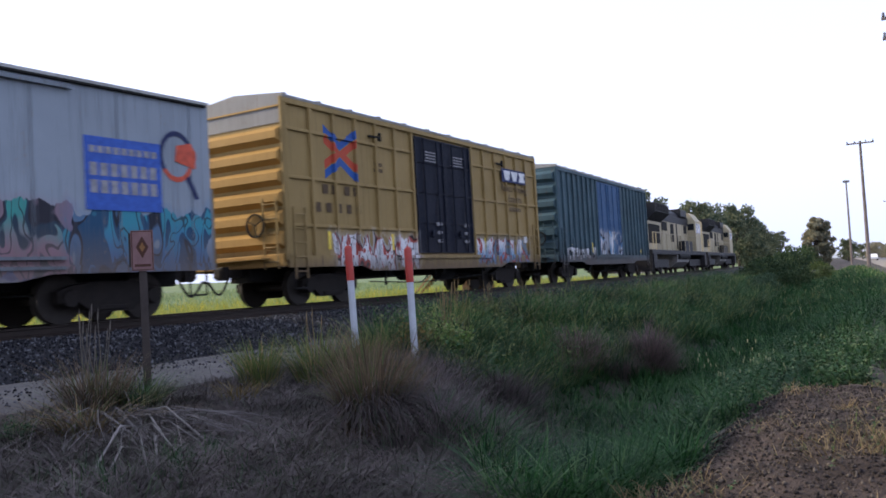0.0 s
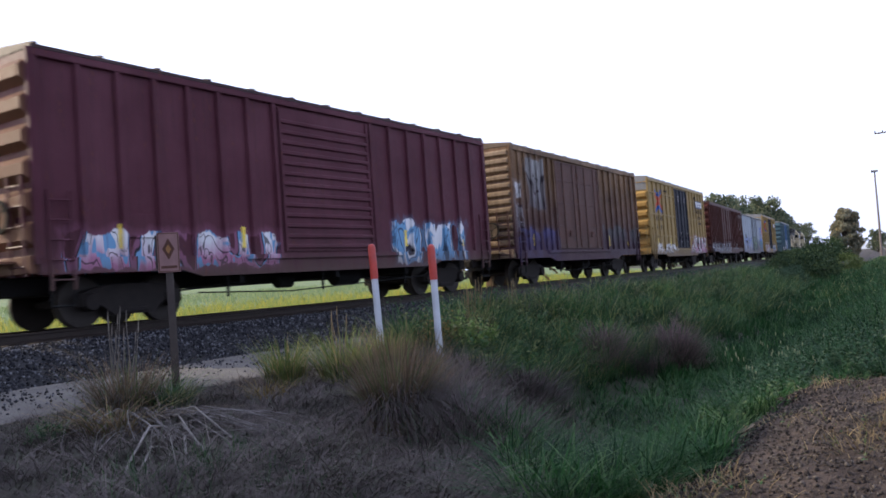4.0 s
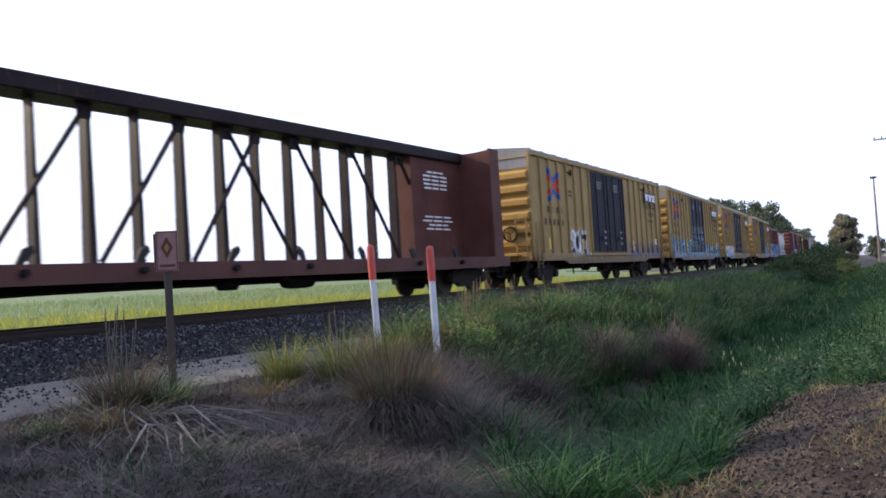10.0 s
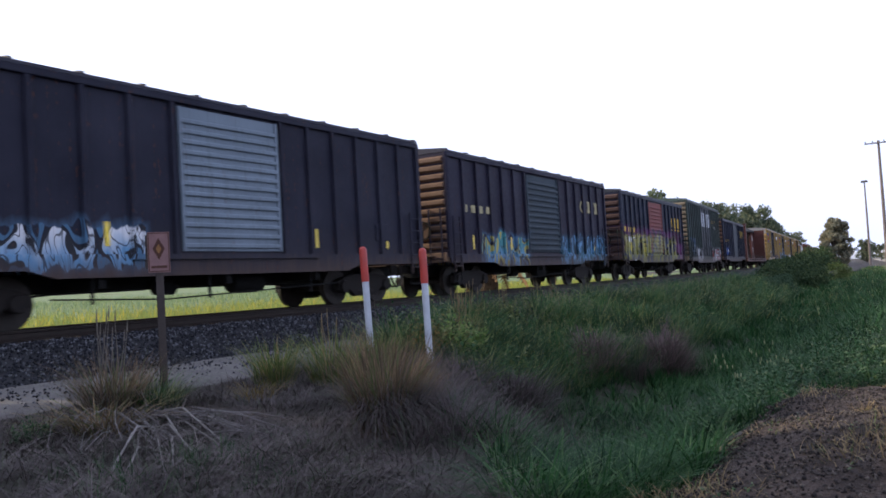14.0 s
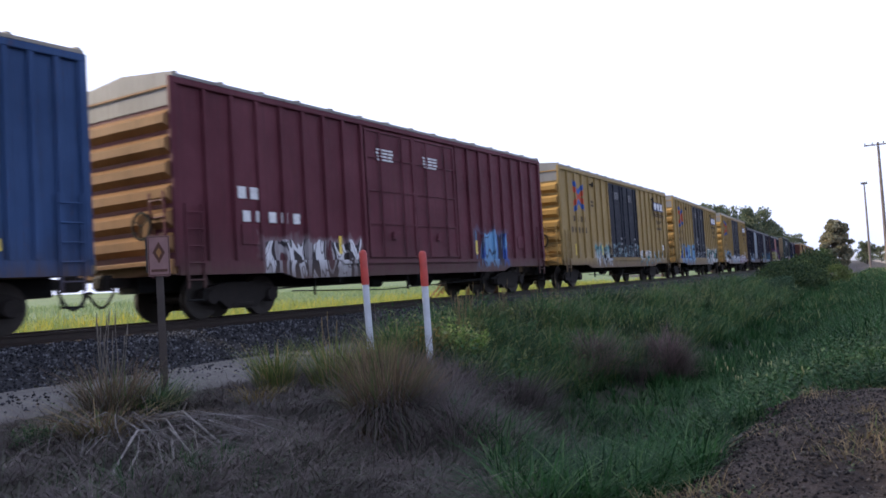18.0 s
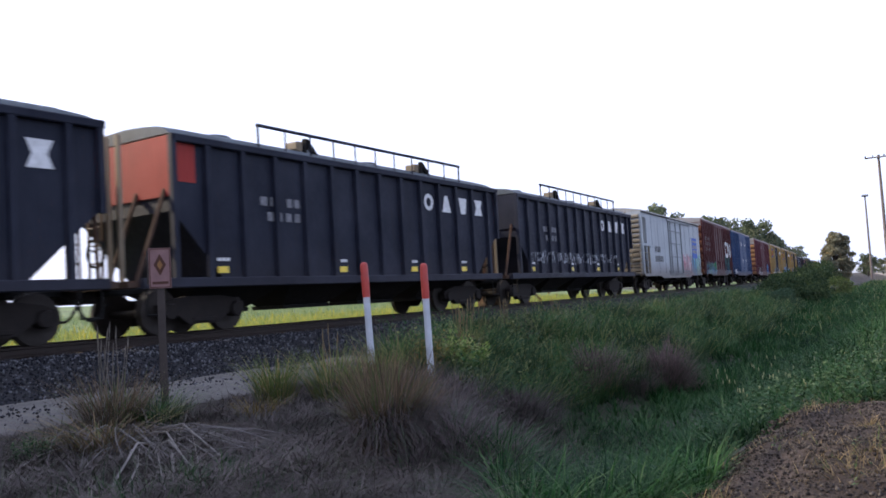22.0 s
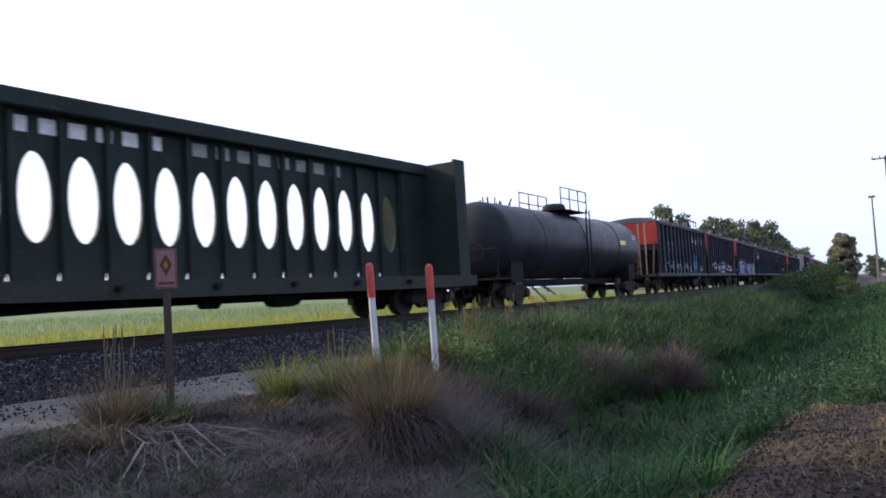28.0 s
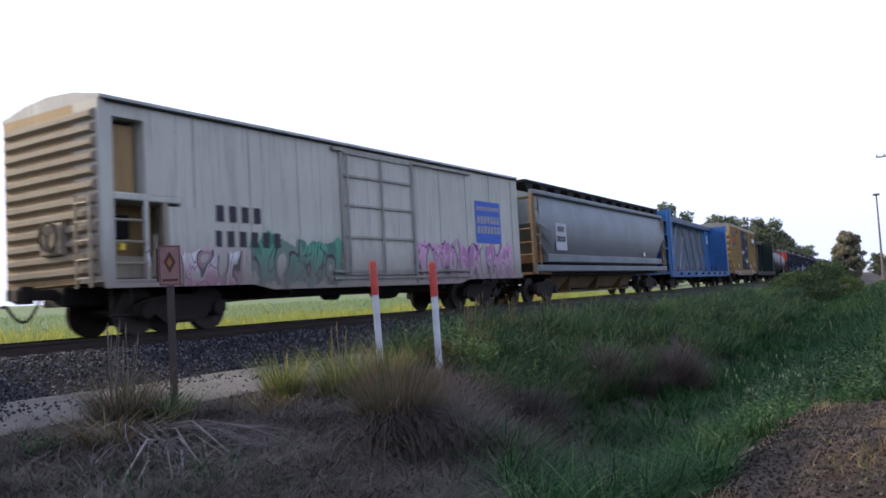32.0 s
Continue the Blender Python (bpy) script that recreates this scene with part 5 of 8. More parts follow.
joined(-44.0, -58.1, boxcar, "worn tan and purple box car with double doors", top=4.95, color=(0.19, 0.105, 0.05), posts=14, door=(-3.2, 1.6), door_color=(0.15, 0.075, 0.06), rust_color=(0.055, 0.022, 0.028),
       sill=0.8, rust=0.95, fade=0.8, grime=0.9, end_ribs=12, lit_end_color=(0.30, 0.21, 0.13), roof_color=(0.22, 0.16, 0.11),
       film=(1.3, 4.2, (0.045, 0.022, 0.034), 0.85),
       graffiti=((-6.9, -3.3, 0.8, 2.0, (0.20, 0.25, 0.62), (0.24, 0.30, 0.68), (0.16, 0.20, 0.5), 0.7), (1.9, 6.9, 0.9, 2.2, (0.22, 0.28, 0.26), (0.15, 0.2, 0.2), (0.2, 0.22, 0.2), 0.8), (-6.0, -4.2, 2.75, 4.55, (0.42, 0.42, 0.42), (0.40, 0.40, 0.42), (0.3, 0.29, 0.29), 0.4), (-6.95, -6.3, 2.0, 3.6, W_, W_, (0.19, 0.105, 0.05), 1.2)))
joined(-60.1, -75.3, boxcar, "maroon box car with sky-blue sprayed patches", top=4.85, color=(0.13, 0.038, 0.055), posts=14, door=(-1.8, 1.5), door_kind="slide", sill=0.82,
       graffiti=((2.4, 6.2, 0.9, 2.05, LB, LB, W_, 0.9), (-7.2, -2, 1.0, 1.7, W_, PK, LB, 1.3)), roof_color=(0.08, 0.05, 0.05), lit_end_color=(0.22, 0.10, 0.06))
joined(-77.2, -87.7, curved_hopper, "short white covered hopper with a green and blue mark", color=(0.55, 0.56, 0.55), sign=False, stacks=3,
       graffiti=((-2.6, -0.4, 1.7, 2.4, GN, TL, W_, 1.4), (0.8, 2.4, 1.6, 2.6, BL, BL, LB, 0.7)))
c = joined(-88.9, -103.8, boxcar, "brown box car sprayed green, cyan and blue along its base", top=4.42, color=OXIDE, posts=14, door=(-2.1, 1.4), sill=0.85,
           graffiti=((-7.4, -1.8, 0.62, 2.5, (0.22, 0.62, 0.58), (0.30, 0.72, 0.72), (0.10, 0.30, 0.42), 0.8), (-2.2, 1.8, 0.62, 2.45, (0.20, 0.55, 0.66), (0.36, 0.66, 0.80), (0.45, 0.2, 0.4), 0.9), (1.5, 7.4, 0.62, 2.5, (0.16, 0.30, 0.80), (0.30, 0.50, 0.92), (0.62, 0.66, 0.85), 0.95)), rust=0.35, roof_color=(0.10, 0.05, 0.04),
           lit_end_color=(0.30, 0.14, 0.07))
lettering(c, -5.6, 3.45, 2.2, 0.3, 7, M_CHALK, -1.545, 0.35)
lettering(c, -5.6, 3.05, 2.2, 0.3, 7, M_CHALK, -1.545, 0.35)
lettering(c, -5.6, 2.68, 2.4, 0.24, 4, M_WHITE, -1.545, 0.4)
emblem_band(c, -1.25, -0.30, M_CHALK, -1.545)
joined(-105.5, -122.9, pool_car, "yellow box car with a blue and pink sprayed base", door=(-2.3, 2.25), graffiti=((2.5, 5.0, 0.8, 1.95, (0.28, 0.50, 0.72), (0.30, 0.52, 0.74), W_, 0.35), (5.1, 8.6, 0.8, 1.6, (0.50, 0.24, 0.40), (0.46, 0.22, 0.38), RD, 0.35)))
joined(-124.9, -142.1, pool_car, "yellow box car with large white sprayed letters", graffiti=((-8.2, -3.2, 0.8, 1.75, W_, LB, W_, 0.9), (2.6, 4.4, 0.9, 1.4, BL, LB, K_, 1.5)))
joined(-143.8, -161.1, pool_car, "yellow box car sprayed teal along its whole base", graffiti=((-8.4, 1.9, 0.8, 2.0, (0.07, 0.24, 0.46), LB, (0.5, 0.66, 0.74), 1.5), (2.3, 8.4, 0.8, 1.7, LB, (0.10, 0.3, 0.45), (0.5, 0.66, 0.74), 1.4)),
       door_graffiti=((-2.2, 2.2, 0.9, 2.4, (0.05, 0.10, 0.16), DOOR_BLACK, (0.28, 0.42, 0.52), 1.9), (-1.8, 2.0, 2.5, 3.0, DOOR_BLACK, DOOR_BLACK, (0.5, 0.52, 0.55), 3.0)))
joined(-163.0, -180.4, pool_car, "yellow box car with a white sprayed tag beside its door", door=(-2.35, 2.2), graffiti=((-4.9, -3.0, 1.15, 2.1, W_, W_, K_, 1.0), (2.8, 8.2, 1.0, 1.7, (0.3, 0.2, 0.08), BL, (0.4, 0.27, 0.08), 1.6)))
# Near-black posts: their unlit silhouette look is put into the colour
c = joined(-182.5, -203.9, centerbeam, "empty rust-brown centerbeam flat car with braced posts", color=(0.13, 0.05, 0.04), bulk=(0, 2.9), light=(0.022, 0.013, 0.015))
small_print(c, 7.6, 3.95, 1.6, 5, M_WHITE, -0.302, 0.06, 0.13)
small_print(c, 7.5, 2.5, 1.9, 4, M_WHITE, -0.302, 0.05, 0.13)
c = joined(-205.1, -220.2, boxcar, "dark blue box car with a ribbed sliding door", top=4.42, color=NAVY, posts=12, door=(-1.0, 1.7), door_kind="slide", door_color=(0.035, 0.05, 0.075),
           sill=0.82, end_ribs=9, lit_end_color=(0.14, 0.08, 0.05), roof_color=(0.07, 0.075, 0.09), graffiti=((-6.3, -3.5, 1.45, 2.0, BL, BL, NAVY, 0.6),))
marks_row(c, 4.4, 3.2, 2.5, 0.55, "oxx", M_YELLOW, -1.545, 0.4)
lettering(c, 4.4, 3.04, 2.5, 0.09, 3, M_YELLOW, -1.545, 0.45)
lettering(c, -6.0, 1.62, 2.3, 0.22, 6, M_WHITE, -1.545, 0.45)
lettering(c, -6.0, 2.5, 2.0, 0.25, 4, M_YELLOW, -1.545, 0.5)
c = joined(-221.6, -235.7, boxcar, "grey-green box car with pale door windows and white tags", top=4.97, color=(0.062, 0.085, 0.08), grime=0.8, posts=14, door=(-1.9, 2.3), door_color=(0.045, 0.055, 0.065),
           sill=0.75, end_ribs=12, lit_end_color=(0.27, 0.21, 0.14), graffiti=((-4.2, -2.0, 0.8, 1.7, W_, W_, K_, 1.0), (2.6, 6.6, 0.8, 1.8, W_, W_, RD, 1.0), (-6.4, -4.6, 1.2, 2.4, (0.10, 0.17, 0.27), (0.06, 0.085, 0.09), (0.16, 0.22, 0.28), 1.5)), roof_color=(0.12, 0.16, 0.14))
for a in (-1.75, 0.45):
    part("door_patch", Build().box(a, a + 1.65, -1.612, -1.604, 3.35, 4.35), plain("pale_patch", (0.42, 0.44, 0.47), 0.7, 0, 0.5, 2), c, "chalky pale blue patch")
lettering(c, 3.6, 3.75, 2.0, 0.25, 5, M_YELLOW, -1.545, 0.4)
lettering(c, 4.3, 3.35, 1.2, 0.22, 4, M_WHITE, -1.545, 0.4)
c = joined(-237.7, -251.5, boxcar, "dark blue box car with a faded red door and yellow tags", top=4.42, color=NAVY, posts=12, door=(-1.6, 1.35), door_color=(0.30, 0.07, 0.06), door_kind="slide",
           sill=0.85, end_ribs=9, lit_end_color=(0.10, 0.06, 0.05), graffiti=((-6.9, 6.2, 1.5, 2.65, (0.16, 0.05, 0.17), (0.24, 0.07, 0.2), NAVY, 0.6), (-6.9, 4.9, 0.78, 2.3, (0.46, 0.43, 0.16), (0.40, 0.39, 0.08), (0.10, 0.12, 0.20), 0.85), (4.7, 6.5, 0.9, 1.9, (0.20, 0.07, 0.2), (0.30, 0.10, 0.24), K_, 1.0)), roof_color=(0.07, 0.075, 0.09))
marks_row(c, 3.9, 2.9, 2.4, 0.6, "oxx", M_YELLOW, -1.545, 0.4)
lettering(c, 3.9, 2.72, 2.4, 0.1, 3, M_YELLOW, -1.545, 0.45)
lettering(c, -6.4, 2.4, 2.2, 0.25, 4, M_YELLOW, -1.545, 0.5)
lettering(c, -6.2, 1.9, 1.8, 0.25, 4, M_WHITE, -1.545, 0.5)
c = joined(-254.0, -268.4, boxcar, "dark purple-blue box car with blue and teal tags", top=4.47, color=(0.03, 0.027, 0.05), posts=12, door=(-1.4, 1.6), door_color=(0.05, 0.075, 0.095), door_kind="slide",
           sill=0.85, end_ribs=11, lit_end_color=(0.24, 0.15, 0.10), graffiti=((1.7, 6.9, 0.8, 2.0, (0.05, 0.10, 0.16), (0.04, 0.2, 0.28), LB, 1.6), (-5.0, -1.5, 0.8, 1.9, TL, LB, YL, 1.2)), roof_color=(0.07, 0.07, 0.09))
marks_row(c, 4.1, 3.05, 2.6, 0.5, "oxx", plain("faded_yellow", (0.42, 0.36, 0.20), 0.8, 0, 0.4), -1.545, 0.4)
lettering(c, -6.2, 2.6, 2.1, 0.24, 4, plain("faded_yellow", (0.42, 0.36, 0.20)), -1.545, 0.5)
joined(-270.0, -284.6, boxcar, "dark blue box car with a pale sliding door", top=4.5, color=(0.03, 0.03, 0.05), posts=12, door=(-1.2, 1.6), door_color=(0.28, 0.34, 0.40), door_kind="slide",
       sill=0.85, end_ribs=11, lit_end_color=(0.16, 0.10, 0.08), graffiti=((-6, -2, 1.0, 1.8, W_, LB, K_, 1.3),), roof_color=(0.07, 0.07, 0.09))
joined(-286.0, -303.2, pool_car, "yellow box car with a grey and blue sprayed base", graffiti=((-8.3, -3.8, 0.8, 1.9, LB, W_, K_, 1.1), (-3.6, 2.2, 0.8, 1.5, W_, LB, W_, 1.2), (2.4, 8.0, 0.8, 1.6, W_, PU, W_, 1.3)))
joined(-305.5, -322.6, pool_car, "yellow box car with a bright blue sprayed panel", graffiti=((-6.8, -2.4, 0.8, 2.05, LB, (0.28, 0.55, 0.8), BL, 0.8), (2.4, 7.6, 0.8, 1.9, W_, W_, TL, 1.1)),
       door_graffiti=((-2.2, 2.2, 0.9, 1.7, DOOR_BLACK, DOOR_BLACK, (0.35, 0.42, 0.5), 2.4), (-1.6, -0.4, 2.0, 2.7, DOOR_BLACK, DOOR_BLACK, (0.4, 0.42, 0.45), 3.0)))
joined(-324.7, -342.0, pool_car, "yellow box car with small grey tags at its base", graffiti=((-4.6, -2.4, 0.9, 1.8, TL, W_, K_, 1.2), (2.4, 7.4, 0.8, 1.6, W_, TTX_YELLOW, TL, 1.5)),
       door_graffiti=((-2.2, 2.2, 1.0, 1.9, DOOR_BLACK, DOOR_BLACK, (0.3, 0.42, 0.45), 2.2),))
c = joined(-344.0, -361.2, boxcar, "maroon box car with silver and blue sprayed tags", top=4.95, color=(0.15, 0.04, 0.055), posts=16, door=(-2.35, 2.25), sill=0.78, end_top=4.3,
           end_ribs=6, lit_end_color=(0.36, 0.19, 0.08), graffiti=((-6.2, -2.7, 0.7, 1.65, W_, W_, K_, 1.0), (3.4, 5.7, 0.95, 2.1, LB, LB, BL, 0.8)), rust=0.15, roof_color=(0.36, 0.35, 0.33))
lettering(c, -7.0, 2.55, 0.9, 0.26, 2, M_WHITE, -1.545, 0.3)
lettering(c, -6.8, 2.05, 2.0, 0.24, 5, M_WHITE, -1.545, 0.45)
for x in (-1.9, 0.4):
    small_print(c, x, 4.2, 0.9, 4, M_WHITE, -1.606, 0.05, 0.09)
c = joined(-363.1, -378.1, boxcar, "blue box car with ribbed double doors", top=4.97, color=(0.045, 0.095, 0.22), posts=16, door=(-1.9, 3.7), door_kind="slide", sill=0.82, end_ribs=7,
           end_top=4.5, lit_end_color=(0.34, 0.25, 0.15), rust=0.15, roof_color=(0.4, 0.36, 0.3), graffiti=((-6.8, -4.8, 0.9, 1.4, W_, (0.045, 0.095, 0.22), W_, 1.0),))
lettering(c, -6.4, 2.65, 1.8, 0.26, 6, M_DIM, -1.545, 0.4)
lettering(c, -6.4, 2.2, 2.2, 0.26, 9, M_DIM, -1.545, 0.4)
for x in (-1.0, 1.8):
    small_print(c, x, 4.0, 0.9, 3, M_WHITE, -1.62, 0.06, 0.11)
    small_print(c, x + 0.6, 2.4, 0.7, 4, M_WHITE, -1.62, 0.05, 0.1)
c = joined(-380.1, -395.2, boxcar, "oxide red box car with a large white emblem and green tags", top=5.0, color=(0.115, 0.030, 0.031), posts=14, door=(-2.1, 2.7), sill=0.86, end_ribs=6, end_top=4.5,
           lit_end_color=(0.22, 0.09, 0.05), graffiti=((-7.0, -2.2, 0.9, 1.8, (0.2, 0.32, 0.3), LB, GN, 0.9), (2.7, 6.2, 0.9, 2.35, (0.06, 0.17, 0.12), (0.05, 0.12, 0.20), (0.10, 0.22, 0.22), 1.0)), rust=0.2, roof_color=(0.46, 0.44, 0.43))
emblem_band(c, 0.0, 0.0, plain("emblem_white", (0.52, 0.52, 0.51), 0.65, 0, 0.25, 5), -1.607)
for r_ in range(3):
    lettering(c, -6.6, 3.5 - r_ * 0.4, 2.2, 0.26, 7, M_CHALK, -1.545, 0.35)
joined(-397.0, -413.0, reefer, "white refrigerator car with red and teal sprayed lettering", panel_x=5.2, door=(-1.7, 1.45),
       graffiti=((2.1, 5.1, 0.82, 2.2, (0.62, 0.22, 0.26), (0.60, 0.28, 0.34), (0.72, 0.60, 0.60), 1.0), (4.9, 6.7, 0.82, 2.45, (0.10, 0.42, 0.58), (0.08, 0.34, 0.56), (0.03, 0.12, 0.22), 1.0), (6.3, 7.95, 0.82, 2.3, (0.14, 0.46, 0.42), (0.12, 0.40, 0.28), (0.5, 0.6, 0.6), 1.1)))
HB = (0.026, 0.030, 0.046)
HOP_G = (((-5.5, 5, 1.5, 1.95, HB, HB, (0.5, 0.52, 0.55), 2.2),), (), ((-0.9, 1.1, 1.2, 1.9, HB, (0.1, 0.14, 0.2), W_, 2.4),), ((-2, 1, 1.15, 1.5, HB, HB, LB, 2.4),),
         ((-6.0, -4.6, 2.6, 3.5, (0.1, 0.12, 0.14), (0.2, 0.2, 0.22), W_, 1.6),), ((-5.6, -0.4, 1.12, 2.35, (0.55, 0.60, 0.82), (0.42, 0.50, 0.80), HB, 0.75), (-0.2, 6.5, 1.12, 2.1, (0.5, 0.56, 0.74), (0.45, 0.55, 0.8), (0.2, 0.32, 0.25), 0.85)), ((-5.4, -1.0, 1.15, 1.9, HB, HB, W_, 2.0), (-0.6, 1.4, 1.15, 2.0, HB, LB, W_, 1.9), (2.0, 6.2, 1.2, 1.8, HB, HB, W_, 2.0)),
         ((-5.4, 2.2, 1.15, 1.8, HB, HB, (0.35, 0.45, 0.55), 2.0), (2.6, 4.2, 1.15, 2.2, HB, LB, LB, 1.8), (4.5, 6.2, 1.15, 1.7, HB, HB, W_, 2.2)))
HOP_L = ("a row of white tags", "clean sides and red ends", "small white scrawls", "faint tags", "a pale sprayed patch", "a broad blue sprayed tag", "white sprayed letters", "blue and grey tags")
for k, (fr, re_) in enumerate(((-415.0, -429.4), (-430.2, -444.6), (-445.3, -459.7), (-460.4, -474.8), (-475.6, -490.0), (-490.9, -505.2), (-505.9, -520.2), (-520.9, -535.3))):
    joined(fr, re_, gondola_hopper, "black covered hopper car with " + HOP_L[k], graffiti=HOP_G[k], panel=k not in (0, 4), nose_panel=k in (3, 4))
joined(-536.8, -554.5, tank_car, "black tank car with a top platform and railing")
c = joined(-556.2, -574.2, centerbeam, "dark green centerbeam car with a row of oval openings", color=(0.022, 0.038, 0.032), solid=True, bulk=(0, 1.2))
lettering(c, -7.4, 3.95, 6.0, 0.3, 10, M_WHITE, -0.121, 0.4)
lettering(c, -0.8, 3.95, 5.4, 0.3, 8, plain("faint_white", (0.25, 0.27, 0.25)), -0.121, 0.4)
joined(-575.4, -592.6, pool_car, "yellow box car with a pale outlined tag low on its side", graffiti=((3.5, 5.8, 0.9, 1.7, TTX_YELLOW, TTX_YELLOW, W_, 1.0), (-5.4, -2.6, 0.8, 1.7, (0.38, 0.26, 0.1), TTX_YELLOW, W_, 1.1)),
       door_graffiti=((0.7, 1.6, 4.22, 4.5, W_, W_, W_, 3.5), (1.0, 1.5, 3.75, 3.95, W_, LB, W_, 3.5), (1.0, 1.7, 3.1, 3.4, W_, W_, LB, 3.5), (-1.7, -0.6, 2.6, 3.0, W_, DOOR_BLACK, W_, 3.0), (0.5, 1.9, 1.9, 2.3, DOOR_BLACK, W_, W_, 3.0)))
c = joined(-594.4, -615.6, centerbeam, "empty bright blue centerbeam flat car with grey-blue posts", color=(0.05, 0.17, 0.42), bulk=(0, 1.9), light=(0.095, 0.135, 0.205))
lettering(c, 8.5, 3.3, 0.5, 0.6, 1, M_WHITE, -0.31, 0.2)
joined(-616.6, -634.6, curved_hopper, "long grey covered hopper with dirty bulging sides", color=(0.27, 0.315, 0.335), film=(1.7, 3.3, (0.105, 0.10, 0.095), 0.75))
joined(-635.7, -652.0, reefer, "white refrigerator car with pink and green sprayed tags", white=(0.66, 0.66, 0.58), panel_x=5.15, door=(-1.4, 1.65),
       graffiti=((1.7, 7.6, 0.85, 2.0, (0.68, 0.36, 0.56), (0.62, 0.45, 0.58), (0.45, 0.2, 0.42), 1.0), (-4.6, -1.4, 0.85, 1.9, (0.10, 0.36, 0.24), (0.08, 0.28, 0.22), (0.06, 0.2, 0.16), 0.9), (-7.2, -4.7, 0.8, 1.6, W_, PK, (0.6, 0.6, 0.6), 1.4)))
for fr, re_ in ((-656.0, -671.4), (-673.0, -689.0)):
    joined(fr, re_, boxcar, "brown box car following at the end of the line", top=4.6, color=BROWN)


# ---- ground ----
def quick_mesh(name, verts, faces, mat, smooth=False):
    """A mesh from arrays of places and of equal-sized faces."""
    verts, faces = np.asarray(verts, np.float32), np.asarray(faces, np.int32)
    me = bpy.data.meshes.new(name)
    k = faces.shape[1]
    me.vertices.add(len(verts))
    me.vertices.foreach_set("co", verts.ravel())
    me.loops.add(faces.size)
    me.loops.foreach_set("vertex_index", faces.ravel())
    me.polygons.add(len(faces))
    me.polygons.foreach_set("loop_start", np.arange(0, faces.size, k, dtype=np.int32))
    me.update(calc_edges=True)
    if smooth:
        me.polygons.foreach_set("use_smooth", np.ones(len(faces), bool))
    me.materials.append(mat)
    return me


def lumps(X, Y, s, seed=0.0):
    out = np.empty(X.size)
    for i, (a, b) in enumerate(zip(X.ravel(), Y.ravel())):
        out[i] = noise.noise((a * s, b * s, seed))
    return out.reshape(X.shape)


def surface(name, xs, ys, mat, dz=0.0, rough=0.05, label="", category="", follow=False, dip=0.0):
    """A sheet over a grid of places, at the ground's height with small unevenness."""
    X, Y = np.meshgrid(xs, ys, indexing="ij")
    if follow:
        Y = Y + bend(X)
    Z = ground_z(X, Y) + dz
    Z += rough * (lumps(X, Y, 0.9, 0.3) + 0.4 * lumps(X, Y, 3.1, 1.3)) * (np.abs(X) < 200)
    if dip:                             # the sheet's rim runs into the ground along an uneven line
        rim = np.minimum.reduce([X - X.min(), X.max() - X, Y - Y.min(), Y.max() - Y]) + 0.35 * lumps(X, Y, 1.4, 4.0)
        Z -= dip * np.clip(1 - rim / 0.9, 0, 1.5)
    n, m = X.shape
    idx = np.arange(n * m).reshape(n, m)
    q = np.stack([idx[:-1, :-1], idx[1:, :-1], idx[1:, 1:], idx[:-1, 1:]], -1).reshape(-1, 4)
    return tagged(new(name, quick_mesh(name, np.stack([X, Y, Z], -1).reshape(-1, 3), q, mat, True)), label, category, "", "structure")


def earth(name, a, b, c3, green, fine=28.0, relief=0.7):
    m, t, bs = nodes_of(name)
    co = t.nodes.new("ShaderNodeTexCoord").outputs["Object"]
    n0, n1, n2, n3 = noise_tex(t, co, 0.35, 5), noise_tex(t, co, 2.5, 5), noise_tex(t, co, fine, 4), noise_tex(t, co, fine * 3, 3)
    c = mixc(t, ramp(t, n1, 0.3, 0.7), a, b)
    if green:
        c = mixc(t, calc(t, "MULTIPLY", ramp(t, n0, 0.45, 0.6), 0.6), c, green)
    c = mixc(t, calc(t, "MULTIPLY", ramp(t, n2, 0.5, 0.72), 0.7), c, c3)
    t.links.new(c, bs.inputs["Base Color"])
    bs.inputs["Roughness"].default_value = 0.95
    bs.inputs["Specular IOR Level"].default_value = 0.15
    bump(t, bs, calc(t, "ADD", n2, calc(t, "MULTIPLY", n3, 0.5)), relief, 0.04)
    return m


M_EARTH = earth("earth", (0.046, 0.038, 0.036), (0.095, 0.078, 0.070), (0.022, 0.019, 0.018), (0.034, 0.042, 0.022))
M_MOUND = earth("mound_dirt", (0.024, 0.018, 0.015), (0.074, 0.055, 0.044), (0.011, 0.009, 0.008), None, 24, 1.0)
M_PATH = earth("path_sand", (0.10, 0.092, 0.083), (0.155, 0.142, 0.128), (0.06, 0.055, 0.05), None, 22, 0.4)
M_BALLAST = earth("ballast_bed", (0.02, 0.02, 0.022), (0.045, 0.044, 0.046), (0.012, 0.012, 0.013), None, 14, 1.0)
M_FIELD = earth("field_crop", (0.085, 0.13, 0.06), (0.13, 0.175, 0.085), (0.06, 0.09, 0.04), (0.15, 0.17, 0.07), 3.0)
M_VERGE = earth("verge_earth", (0.20, 0.175, 0.14), (0.28, 0.245, 0.20), (0.14, 0.12, 0.10), None, 12, 0.3)
M_ROAD = earth("road_asphalt", (0.13, 0.13, 0.14), (0.17, 0.17, 0.18), (0.10, 0.10, 0.105), None, 8, 0.2)

